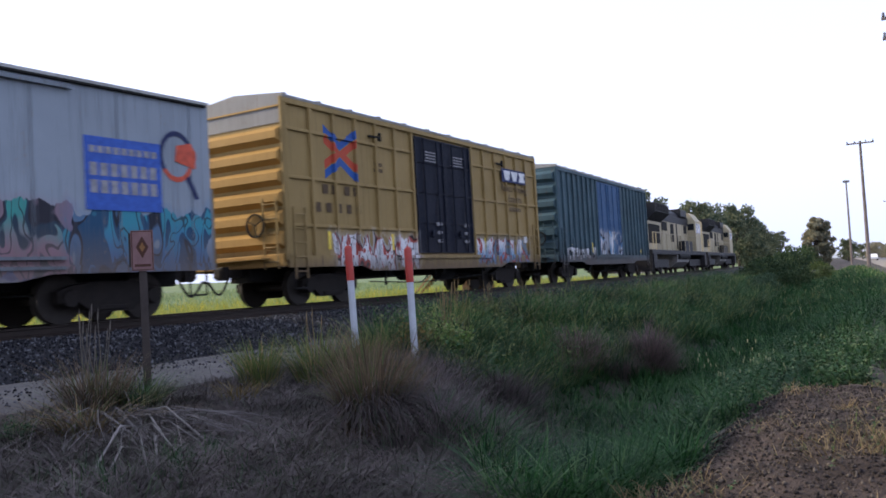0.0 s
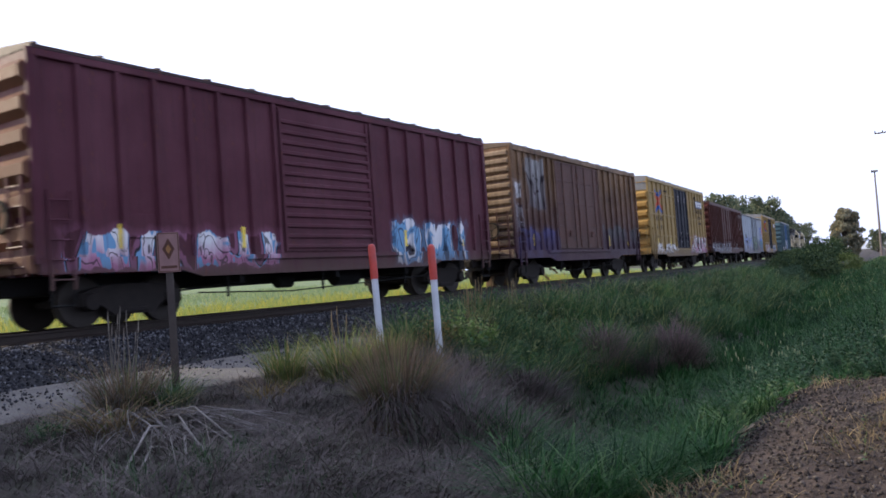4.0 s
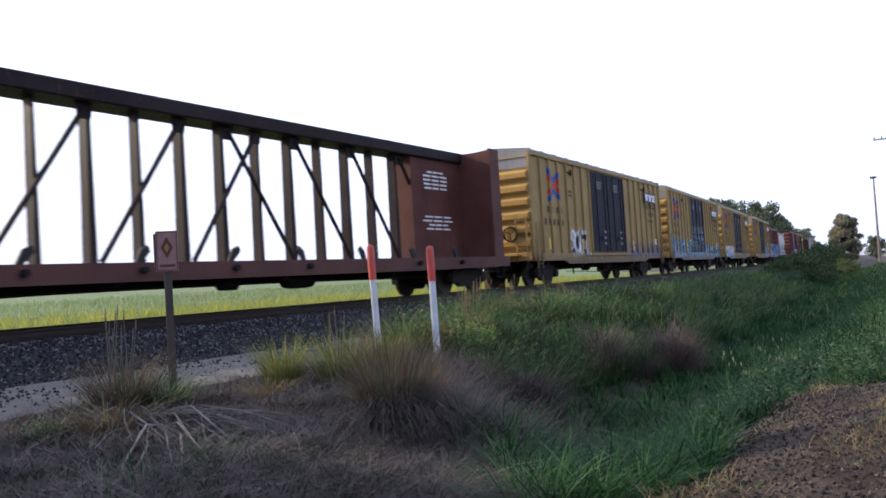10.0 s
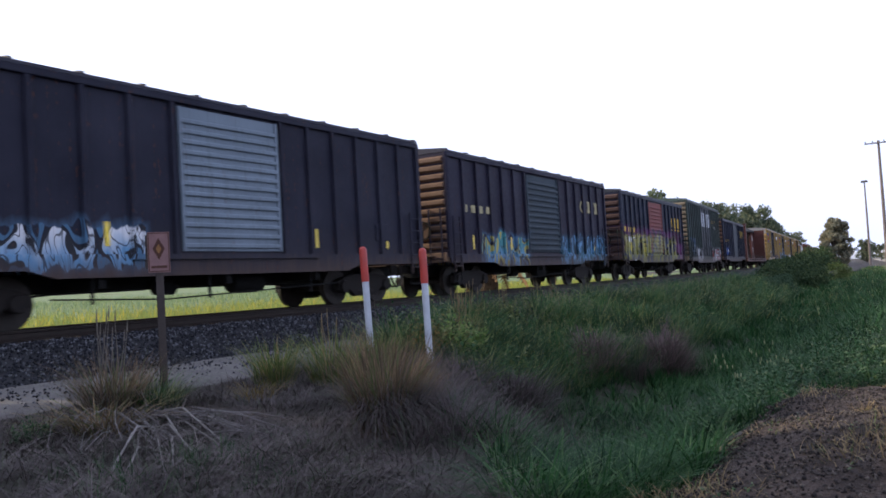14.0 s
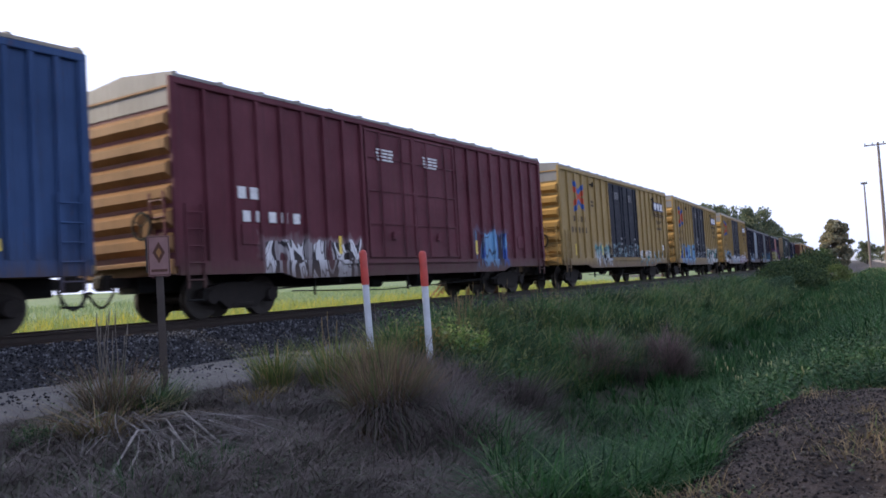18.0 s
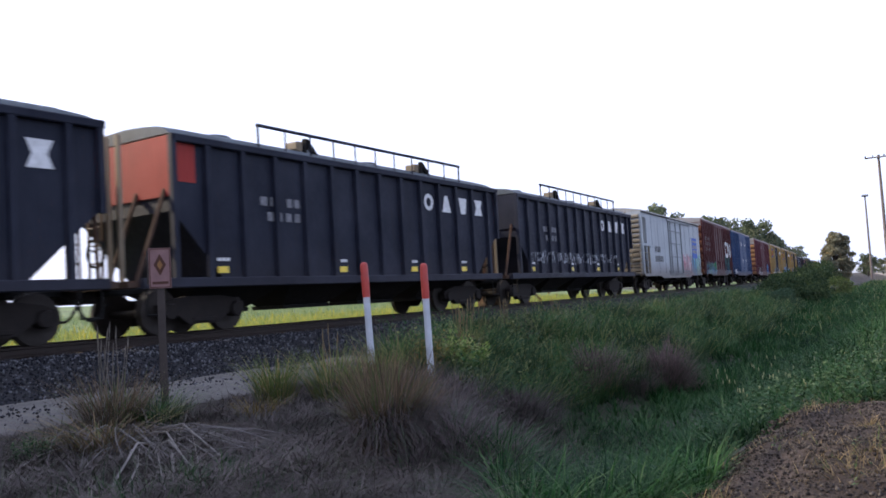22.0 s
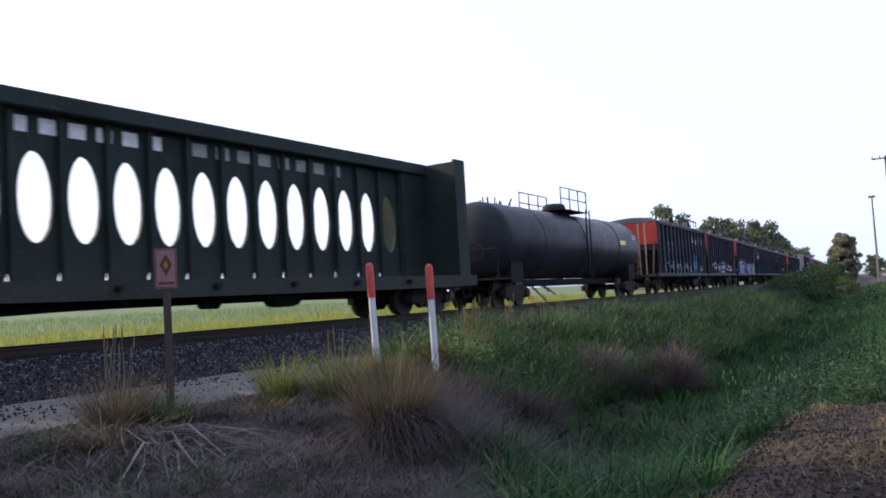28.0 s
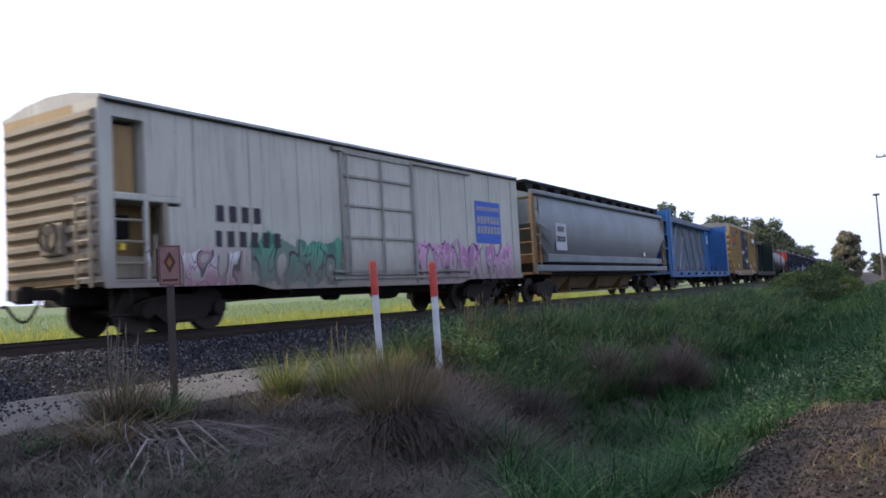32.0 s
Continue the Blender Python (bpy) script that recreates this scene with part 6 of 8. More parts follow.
xs = np.concatenate([[-3000, -1500, -700, -300, -120, -60, -30, -12], np.arange(-6, 30, 0.25), np.arange(30, 80, 1.2), [85, 95, 110, 130, 160, 200, 280, 400, 700, 1500, 3500]])
ys = np.concatenate([[-3000, -1200, -400, -150, -60, -30, -15, -8], np.arange(-5, 10.5, 0.25), [11, 12, 13, 15, 17, 19, 20.5, 23, 27, 33, 42, 60, 85, 120, 150, 190, 260, 330, 450, 700, 1500, 3500]])
surface("ground", xs, ys, M_EARTH, label="dry brown earth with patchy grass beside the railway", category="ground")
surface("mound", np.arange(1.5, 10.6, 0.09), np.arange(-3.0, 2.5, 0.09), M_MOUND, 0.07, 0.11, "bare brown dirt shoulder with small clods", "ground", dip=0.2)
surface("path", np.concatenate([np.arange(-6, 24, 0.25), np.arange(24, 62, 2.0)]), np.arange(8.55, 10.9, 0.15), M_PATH, 0.012, 0.035, "pale sandy service path beside the ballast", "path", True)
surface("field", np.concatenate([[-1500, -500, -200, -80], np.arange(-40, 100, 4.0), [120, 180, 300, 600, 1500]]), np.concatenate([np.arange(18.6, 24, 0.8), [26, 30, 36, 45, 60, 80, 110, 150, 187, 230, 300]]), M_FIELD, 0.03, 0.06, "sunlit yellow-green field beyond the track", "field", True)
def lane(name, off, width, mat, lift, label, category, x0=30.0):
    """A band along the road's line, which lies off from its near edge."""
    xs_ = [x0, 45, 60, 80, 110, 160, 240, 400, 800]
    v = []
    for x in xs_:
        y = 1.5 + (x - 45) * 0.108 - off
        v += [(x, y - width, float(ground_z(x, y)) + lift), (x, y, float(ground_z(x, y)) + lift)]
    return tagged(new(name, quick_mesh(name, v, [(2 * i, 2 * i + 2, 2 * i + 3, 2 * i + 1) for i in range(len(xs_) - 1)], mat)), label, category, "", "structure")


lane("verge", 0.0, 4.5, M_VERGE, 0.05, "pale bare earth strip beside the road", "verge")
lane("road", 4.0, 8.0, M_ROAD, 0.10, "grey asphalt road along the utility poles", "road")



def strip(name, prof, s_list, mat, parent=None):
    """A closed outline (offset across, z) drawn along the line."""
    v, f, n = [], [], len(prof)
    for s in s_list:
        for o, z in prof:
            x, y, an = centre(s, o)
            v.append((x, y, z))
    for i in range(len(s_list) - 1):
        for k in range(n):
            a, b = i * n + k, i * n + (k + 1) % n
            f.append((a, b, b + n, a + n))
    me = bpy.data.meshes.new(name)
    me.from_pydata(v, [], f)
    me.materials.append(mat)
    bm = bmesh.new()
    bm.from_mesh(me)
    bmesh.ops.recalc_face_normals(bm, faces=bm.faces)
    bm.to_mesh(me)
    bm.free()
    ob = new(name, me)
    ob.parent = parent
    return ob


S_LIST = [-900, -300, -100, -40] + list(np.arange(-20, 60, 2.0)) + [62, 80, 120, 300, 1000]
M_RAIL = plain("rail_steel", (0.032, 0.024, 0.02), 0.65, 0.2, 0.3)
M_TIE = plain("tie_wood", (0.055, 0.04, 0.03), 0.9, 0, 0.4, 5, 0.5)
RAIL = [(-0.07, -0.18), (-0.07, -0.165), (-0.012, -0.13), (-0.012, -0.05), (-0.036, -0.035), (-0.036, -0.004), (-0.03, 0.0),
        (0.03, 0.0), (0.036, -0.004), (0.036, -0.035), (0.012, -0.05), (0.012, -0.13), (0.07, -0.165), (0.07, -0.18)]
track = tagged(new("railway_track"), "single railway track on dark wooden ties", "railway track", "", "structure")
for o in (-0.755, 0.755):
    strip("rail", [(o + a, z) for a, z in RAIL], S_LIST, M_RAIL, track)
tie = Build().box(-0.115, 0.115, -1.3, 1.3, -0.36, -0.185, 0.012).mesh("tie", M_TIE)
plate = Build().box(-0.09, 0.09, -0.17, 0.17, -0.187, -0.172).mesh("tie_plate", M_RAIL)
for k in range(96):
    x, y, an = centre(-6 + k * 0.53)
    tb = put("tie", tie, track, x, y, 0, math.degrees(an))
    put("tie_plate", plate, tb, 0, -0.755, 0)
tagged(strip("ballast_bed", [(-4.1, -0.78), (-2.3, -0.27), (-1.6, -0.21), (1.6, -0.21), (2.3, -0.27), (3.9, -0.85)], S_LIST, M_BALLAST), "dark grey crushed-stone bed of the track", "ballast", "", "structure")


def island_material(name, a, b, rough=0.9, third=None, trans=0.0, patch=None):
    """Colour that changes from one loose piece to the next, and from patch to patch (colour, scale)."""
    m, t, bs = nodes_of(name)
    r = t.nodes.new("ShaderNodeNewGeometry").outputs["Random Per Island"]
    c = mixc(t, r, a, b)
    if patch:
        co = t.nodes.new("ShaderNodeTexCoord").outputs["Object"]
        c = mixc(t, calc(t, "MULTIPLY", ramp(t, noise_tex(t, co, patch[1], 3), 0.46, 0.62), 0.75), c, patch[0])
    if third:
        r2 = calc(t, "FRACT", calc(t, "MULTIPLY", r, 17.31))
        c = mixc(t, ramp(t, r2, 0.78, 0.82), c, third)
    t.links.new(c, bs.inputs["Base Color"])
    bs.inputs["Roughness"].default_value = rough
    bs.inputs["Specular IOR Level"].default_value = 0.2
    if trans:
        tr = t.nodes.new("ShaderNodeBsdfTranslucent")
        t.links.new(c, tr.inputs["Color"])
        mx = t.nodes.new("ShaderNodeMixShader")
        mx.inputs[0].default_value = trans
        t.links.new(bs.outputs[0], mx.inputs[1])
        t.links.new(tr.outputs[0], mx.inputs[2])
        t.links.new(mx.outputs[0], t.nodes["Material Output"].inputs["Surface"])
    return m


# ---- ballast stones ----
def stones(name, n, rnd, where, size, mat, label, lift=0.3):
    """Many rough stones in one mesh; where gives places."""
    base = np.array([(1, 0, 0), (-1, 0, 0), (0, 1, 0), (0, -1, 0), (0, 0, 1), (0, 0, -1)], float)
    fc = np.array([(0, 2, 4), (2, 1, 4), (1, 3, 4), (3, 0, 4), (2, 0, 5), (1, 2, 5), (3, 1, 5), (0, 3, 5)])
    P = where(n)
    n = len(P)
    sz = rnd.uniform(size[0], size[1], (n, 1, 1)) * rnd.uniform(0.6, 1.2, (n, 1, 3))
    V = base[None] * sz + rnd.normal(0, 0.18, (n, 6, 3)) * sz
    an = rnd.uniform(0, 6.28, n)
    c, s = np.cos(an)[:, None], np.sin(an)[:, None]
    V = np.stack([V[..., 0] * c - V[..., 1] * s, V[..., 0] * s + V[..., 1] * c, V[..., 2] + lift * sz[..., 2]], -1) + P[:, None]
    F = (fc[None] + (np.arange(n) * 6)[:, None, None]).reshape(-1, 3)
    return tagged(new(name, quick_mesh(name, V.reshape(-1, 3), F, mat)), label, "stones", "", "stuff")


RND = np.random.default_rng(5)
M_STONE = island_material("ballast_stone", (0.005, 0.005, 0.007), (0.028, 0.028, 0.034), 0.85, (0.11, 0.11, 0.118))


def on_ballast(n):
    s = -7 + 62 * RND.random(n) ** 1.5
    o = RND.uniform(-4.15, -1.0, n)
    out = []
    for a, b in zip(s, o):
        x, y, _ = centre(a, b)
        out.append((x, y, np.interp(b, [-4.1, -2.3, -1.6], [-0.72, -0.25, -0.20])))
    return np.array(out)


def on_path(n):
    x = RND.uniform(-4, 26, n)
    c = 8.7 + 2.0 * RND.random(n) ** 0.5
    y = c + bend(x)
    return np.stack([x, y, ground_z(x, y) + 0.015], 1)


def mound_z(x, y):
    """Height of the dirt shoulder's own surface."""
    return ground_z(x, y) + 0.07 + 0.11 * (lumps(x, y, 0.9, 0.3) + 0.4 * lumps(x, y, 3.1, 1.3))


def on_mound(n):
    x, y = RND.uniform(3.6, 9.8, n), RND.uniform(-1.5, 2.0, n)
    return np.stack([x, y, mound_z(x, y)], 1)


stones("ballast_stones", 54000, RND, on_ballast, (0.013, 0.031), M_STONE, "crushed dark grey ballast stones on the bank")
stones("path_gravel", 5200, RND, on_path, (0.008, 0.028), M_STONE, "scattered dark gravel on the sandy path")
stones("dirt_clods", 16000, RND, on_mound, (0.003, 0.018), island_material("clod", (0.010, 0.008, 0.008), (0.045, 0.037, 0.032), 0.95, (0.09, 0.075, 0.062)), "small clods and pebbles on the dirt shoulder")


# ---- grasses ----
def blades(P, h, w, lean, droop, rnd, az=None, fall=None):
    """Curved grass blades at P: places and faces of three-step strips. fall: how far the tips come down again."""
    n = len(P)
    az = rnd.uniform(0, 2 * np.pi, n) if az is None else az
    h, w = np.asarray(h), np.asarray(w)
    d = np.stack([np.cos(az), np.sin(az)], 1)
    sd = np.stack([-d[:, 1], d[:, 0]], 1)
    dip = 0.35 * np.clip(droop, 0, 1.6) if fall is None else fall
    V = np.zeros((n, 7, 3))
    for k, (f, wf) in enumerate(((0.0, 1.0), (0.4, 0.85), (0.75, 0.55), (1.0, 0.0))):
        out = lean * f + droop * f * f
        up = f * (1 - dip * f)
        c = P + np.concatenate([d * (h * out)[:, None], (h * up)[:, None]], 1)
        if k < 3:
            V[:, 2 * k, :] = c
            V[:, 2 * k + 1, :] = c
            V[:, 2 * k, :2] -= sd * (w * wf / 2)[:, None]
            V[:, 2 * k + 1, :2] += sd * (w * wf / 2)[:, None]
        else:
            V[:, 6, :] = c
    f = np.array([(0, 1, 3), (0, 3, 2), (2, 3, 5), (2, 5, 4), (4, 5, 6)])
    F = (f[None] + (np.arange(n) * 7)[:, None, None]).reshape(-1, 3)
    return V.reshape(-1, 3), F


def sown(name, n, region, h, w, lean, droop, mat, label, seed, category="grass", height=None, az=None):
    """A stand of grass as one object; az: the way that most blades lie, and the spread about it."""
    rnd = np.random.default_rng(seed)
    x, y = region(rnd, n)
    P = np.stack([x, y, (height or ground_z)(x, y) - 0.02], 1)
    m = len(P)
    clump = 0.75 + 0.5 * np.sin(x * 2.1 + np.sin(y * 3.3) * 1.7) * np.sin(y * 2.7 + np.cos(x * 1.9))
    hh = rnd.uniform(h[0], h[1], m) * np.clip(clump, 0.45, 1.4)
    way = None if az is None else np.radians(rnd.normal(az[0], az[1], m))
    V, F = blades(P, hh, rnd.uniform(w[0], w[1], m), rnd.uniform(lean[0], lean[1], m), rnd.uniform(droop[0], droop[1], m), rnd, way)
    return tagged(new(name, quick_mesh(name, V, F, mat)), label, category, "", "stuff")


def bunched(name, n, per, region, h, w, spread, lean, droop, mat, label, seed, category="grass", height=None):
    """Grass that grows in bunches: n bunches of per blades, each bunch with a height and a tilt of its own."""
    rnd = np.random.default_rng(seed)
    cx, cy = region(rnd, n)
    m = len(cx)
    tall = rnd.uniform(h[0], h[1], m) * (1 + 0.25 * np.sin(cx * 1.1 + 0.7 * cy) * np.sin(cy * 1.7 - 0.4 * cx))
    tilt_x, tilt_y = rnd.normal(0, 0.12, m), rnd.normal(0, 0.12, m)
    k = np.repeat(np.arange(m), per)
    a = rnd.uniform(0, 2 * np.pi, m * per)
    r = rnd.uniform(spread[0], spread[1], m)[k] * np.sqrt(rnd.random(m * per))
    x, y = cx[k] + r * np.cos(a), cy[k] + r * np.sin(a)
    P = np.stack([x, y, (height or ground_z)(x, y) - 0.03], 1)
    hh = tall[k] * rnd.uniform(0.45, 1.08, m * per)
    a = a + rnd.normal(0, 0.6, m * per)
    V, F = blades(P, hh, rnd.uniform(w[0], w[1], m * per), rnd.uniform(lean[0], lean[1], m * per), rnd.uniform(droop[0], droop[1], m * per), rnd, a)
    V = V.reshape(-1, 7, 3)
    rise = V[:, :, 2] - P[:, None, 2]
    V[:, :, 0] += rise * tilt_x[k][:, None]
    V[:, :, 1] += rise * tilt_y[k][:, None]
    return tagged(new(name, quick_mesh(name, V.reshape(-1, 3), F, mat)), label, category, "", "stuff")


def leafy(P, h, per, leaf, rnd):
    """Leafy stems at P: small pointed leaves all the way up each stem."""
    n = len(P)
    az = rnd.uniform(0, 2 * np.pi, n)
    ln = rnd.uniform(0.05, 0.45, n)
    k = np.repeat(np.arange(n), per)
    f = np.tile(np.linspace(0.12, 1.0, per), n) + rnd.normal(0, 0.03, n * per)
    hh = np.asarray(h)[k]
    C = P[k] + np.stack([np.cos(az[k]) * ln[k] * f * f * hh, np.sin(az[k]) * ln[k] * f * f * hh, f * hh], 1)
    la = rnd.uniform(0, 2 * np.pi, n * per)
    el = rnd.uniform(-0.5, 0.9, n * per)
    d = np.stack([np.cos(la) * np.cos(el), np.sin(la) * np.cos(el), np.sin(el)], 1)
    sd = np.stack([-np.sin(la), np.cos(la), rnd.normal(0, 0.35, n * per)], 1)
    s = (rnd.uniform(leaf * 0.6, leaf * 1.3, n * per) * (1.2 - 0.6 * np.clip(f, 0, 1)))[:, None]
    V = np.stack([C, C + d * s * 0.55 + sd * s * 0.24, C + d * s, C + d * s * 0.5 - sd * s * 0.24], 1).reshape(-1, 3)
    return V, np.arange(n * per * 4).reshape(-1, 4)


def weeds(name, n, region, h, per, leaf, mat, label, seed, height=None):
    """A stand of leafy weeds as one object."""
    rnd = np.random.default_rng(seed)
    x, y = region(rnd, n)
    P = np.stack([x, y, (height or ground_z)(x, y) - 0.02], 1)
    V, F = leafy(P, rnd.uniform(h[0], h[1], len(x)), per, leaf, rnd)
    return tagged(new(name, quick_mesh(name, V, F, mat)), label, "weeds", "", "stuff")


def fan(rnd, n, r0, r1, a0, a1, power=0.5):
    """Places spread round the near ground, thicker when near."""
    r = r0 * (r1 / r0) ** (rnd.random(n) ** power)
    a = np.radians(rnd.uniform(a0, a1, n))
    return r * np.cos(a), r * np.sin(a)


def edge(x, y):
    return (x - 5.5) * 0.6 - (y - 3.6) * 0.8


def keep(x, y, ok):
    return x[ok], y[ok]


def in_ditch(rnd, n):
    x, y = fan(rnd, n, 4.5, 42, 4, 46, 0.8)
    c = y - bend(x)
    e = edge(x, y) + 0.5 * np.sin(x * 1.3) + 0.3 * np.sin(y * 2.9)
    return keep(x, y, (e > np.where(c > 4.9, 0.95, 0.45)) & (c > 2.2 + 0.3 * np.sin(x * 1.7)) & (c < 7.2))


def in_far_ditch(rnd, n):
    x = 17 + 55 * rnd.random(n) ** 1.3
    c = rnd.uniform(1.6, 7.6, n)
    return x, c + bend(x)


def on_track_bank(rnd, n):
    x = 10.6 + 40 * rnd.random(n) ** 1.4
    c = rnd.uniform(6.4, 10.0, n)
    y = c + bend(x)
    ok = (edge(x, y) > -0.8) & (c < 8.9 + 1.1 * np.clip((x - 11.5) / 4, 0, 1))
    return keep(x, y, ok)


def on_bank_top(rnd, n):
    x = 11.0 + 32 * rnd.random(n) ** 1.4
    c = rnd.uniform(8.2, 10.0, n)
    ok = (c < 8.9 + 1.1 * np.clip((x - 11.5) / 4, 0, 1)) & (np.sin(x * 1.9) + np.sin(x * 0.7 + 1) + rnd.normal(0, 0.5, n) > -0.2)
    return keep(x, c + bend(x), ok)


def on_dry_bank(rnd, n):
    x, y = fan(rnd, n, 4.5, 13.5, 30, 76, 0.8)
    c = y - bend(x)
    e = edge(x, y) + 0.4 * np.sin(x * 1.3)
    return keep(x, y, (e < 0.75) & (c < 8.62 + 0.12 * np.sin(x * 2.3) + 0.1 * np.sin(x * 5.1 + 1) + rnd.normal(0, 0.12, n)))


def on_ditch_lip(rnd, n):
    """The dead brush where the dry bank falls into the ditch."""
    x = rnd.uniform(5.4, 13.6, n)
    e = rnd.uniform(-0.5, 2.0, n)
    y = 3.6 + ((x - 5.5) * 0.6 - e) / 0.8
    c = y - bend(x)
    return keep(x, y, (c > 4.0) & (c < 7.3))


def shoots_at(rnd, n):
    """Green shoots low on the dry bank."""
    x, y = rnd.normal(4.35, 0.55, n), rnd.normal(5.1, 0.45, n)
    return keep(x, y, (y < 6.6) & (edge(x, y) < 0.3))


def on_mound_top(rnd, n):
    x, y = fan(rnd, n, 4.5, 11, -4, 24, 0.8)
    ok = (y < 2.0) & (np.sin(x * 3.1 + 1.2) * np.sin(y * 2.7) - 0.45 * (y - 0.4) + rnd.normal(0, 0.3, n) > 0.05)
    return keep(x, y, ok)


def on_right_bank(rnd, n):
    x = 9.4 + 40 * rnd.random(n) ** 1.7
    c = rnd.uniform(-2.5, 3.3, n)
    ok = (x > 10.3 + 0.5 * np.sin(c * 2.0) - 0.25 * c) & (np.sin(x * 0.9 + c) + rnd.normal(0, 0.7, n) > -0.6)
    return keep(x, c + bend(x), ok)


def on_far_verge(rnd, n):
    x = rnd.uniform(34, 105, n)
    c = rnd.uniform(0.5, 10.0, n)
    return x, c + bend(x)


def in_field_edge(rnd, n):
    x = rnd.uniform(2, 80, n)
    c = 19.3 + 13.0 * rnd.random(n) ** 1.2
    return x, c + bend(x)


def in_field(rnd, n):
    x = rnd.uniform(2, 90, n)
    c = 29.0 + 36.0 * rnd.random(n) ** 1.2
    return x, c + bend(x)


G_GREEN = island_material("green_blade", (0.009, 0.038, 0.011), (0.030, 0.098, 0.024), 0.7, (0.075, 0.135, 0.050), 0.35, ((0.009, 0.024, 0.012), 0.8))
G_BANK = island_material("bank_blade", (0.020, 0.062, 0.022), (0.075, 0.155, 0.050), 0.6, (0.20, 0.215, 0.085), 0.45, ((0.022, 0.040, 0.020), 0.7))
G_PLUME = island_material("plume_blade", (0.10, 0.078, 0.068), (0.24, 0.19, 0.165), 0.9, (0.12, 0.14, 0.07), 0.4)
G_DRY = island_material("dry_blade", (0.060, 0.051, 0.052), (0.165, 0.138, 0.128), 0.9, (0.066, 0.074, 0.050), 0.15, ((0.034, 0.027, 0.027), 1.2))
G_DUSK = island_material("dusk_blade", (0.045, 0.036, 0.038), (0.135, 0.108, 0.103), 0.9, (0.05, 0.065, 0.04), 0.25)
G_STRAW = island_material("straw_blade", (0.12, 0.085, 0.045), (0.25, 0.185, 0.10), 0.9, (0.08, 0.10, 0.03), 0.25)
G_WEED = island_material("weed_leaf", (0.018, 0.055, 0.020), (0.055, 0.115, 0.042), 0.7, (0.11, 0.15, 0.07), 0.3, ((0.02, 0.04, 0.022), 0.6))
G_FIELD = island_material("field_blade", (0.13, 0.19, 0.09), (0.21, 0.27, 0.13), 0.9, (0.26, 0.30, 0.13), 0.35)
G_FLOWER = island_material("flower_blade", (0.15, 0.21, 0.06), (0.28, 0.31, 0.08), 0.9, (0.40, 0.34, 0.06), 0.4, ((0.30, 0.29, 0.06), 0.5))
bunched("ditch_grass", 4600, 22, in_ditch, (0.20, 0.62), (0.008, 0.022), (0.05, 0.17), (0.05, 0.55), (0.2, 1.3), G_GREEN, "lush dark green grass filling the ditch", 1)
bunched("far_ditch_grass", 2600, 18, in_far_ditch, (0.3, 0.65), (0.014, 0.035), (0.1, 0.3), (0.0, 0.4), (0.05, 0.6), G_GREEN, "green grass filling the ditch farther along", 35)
bunched("bank_grass", 3000, 20, on_track_bank, (0.45, 1.0), (0.012, 0.030), (0.06, 0.2), (0.0, 0.45), (0.15, 1.2), G_BANK, "tall green grass on the bank below the track", 2)
weeds("ditch_weeds", 1500, in_ditch, (0.18, 0.45), 10, 0.075, G_GREEN, "low leafy weeds among the ditch grass", 38)
bunched("bank_plumes", 420, 14, on_bank_top, (0.6, 1.05), (0.006, 0.014), (0.08, 0.3), (0.0, 0.35), (0.1, 0.8), G_PLUME, "feathery dry seed heads along the top of the bank", 39)
weeds("bank_weeds", 1900, on_track_bank, (0.35, 0.95), 13, 0.11, G_BANK, "leafy weeds among the tall grass of the bank", 32)
bunched("lip_brush", 430, 34, on_ditch_lip, (0.35, 0.7), (0.005, 0.011), (0.08, 0.2), (0.05, 0.4), (0.3, 1.3), G_DUSK, "dusky dead brush along the ditch's lip", 33)
sown("dry_grass", 36000, on_dry_bank, (0.06, 0.30), (0.005, 0.012), (0.3, 1.4), (0.5, 1.7), G_DRY, "matted grey-brown dead grass on the near bank", 3, az=(-115, 75))
sown("straw_strands", 3200, on_dry_bank, (0.15, 0.45), (0.004, 0.008), (0.5, 1.2), (0.3, 1.4), island_material("grey_straw", (0.065, 0.055, 0.047), (0.22, 0.19, 0.165), 0.9), "pale straw strands lying over the dead grass", 8, az=(-100, 60))
bunched("thatch", 760, 26, on_dry_bank, (0.16, 0.42), (0.004, 0.010), (0.05, 0.18), (0.3, 0.9), (0.5, 1.5), G_DRY, "tussocks of dead grey-brown thatch on the near bank", 37)
bunched("green_shoots", 110, 9, shoots_at, (0.10, 0.30), (0.004, 0.009), (0.03, 0.09), (0.05, 0.4), (0.1, 0.7), G_GREEN, "green shoots pushing through the dead grass", 9)
sown("mound_grass", 15000, on_mound_top, (0.03, 0.17), (0.004, 0.010), (0.2, 0.9), (0.2, 1.2), G_STRAW, "short straw-coloured grass on the dirt shoulder", 4, height=mound_z)
weeds("mound_weeds", 520, on_mound_top, (0.03, 0.10), 7, 0.035, G_WEED, "low green weeds creeping over the dirt shoulder", 10, height=mound_z)
weeds("roadside_weeds", 6500, on_right_bank, (0.18, 0.55), 13, 0.075, G_WEED, "leafy green weeds beyond the dirt shoulder", 5)
bunched("roadside_grass", 1500, 20, on_right_bank, (0.2, 0.5), (0.007, 0.016), (0.04, 0.14), (0.05, 0.4), (0.1, 0.7), G_GREEN, "green grass among the weeds beside the ditch", 34)
bunched("far_verge_grass", 2600, 12, on_far_verge, (0.3, 0.6), (0.03, 0.07), (0.1, 0.4), (0.0, 0.5), (0.1, 0.7), G_BANK, "rough green grass along the far verge", 6)
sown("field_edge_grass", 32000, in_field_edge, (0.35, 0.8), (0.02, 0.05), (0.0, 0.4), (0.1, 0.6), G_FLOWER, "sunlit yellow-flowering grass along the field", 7)
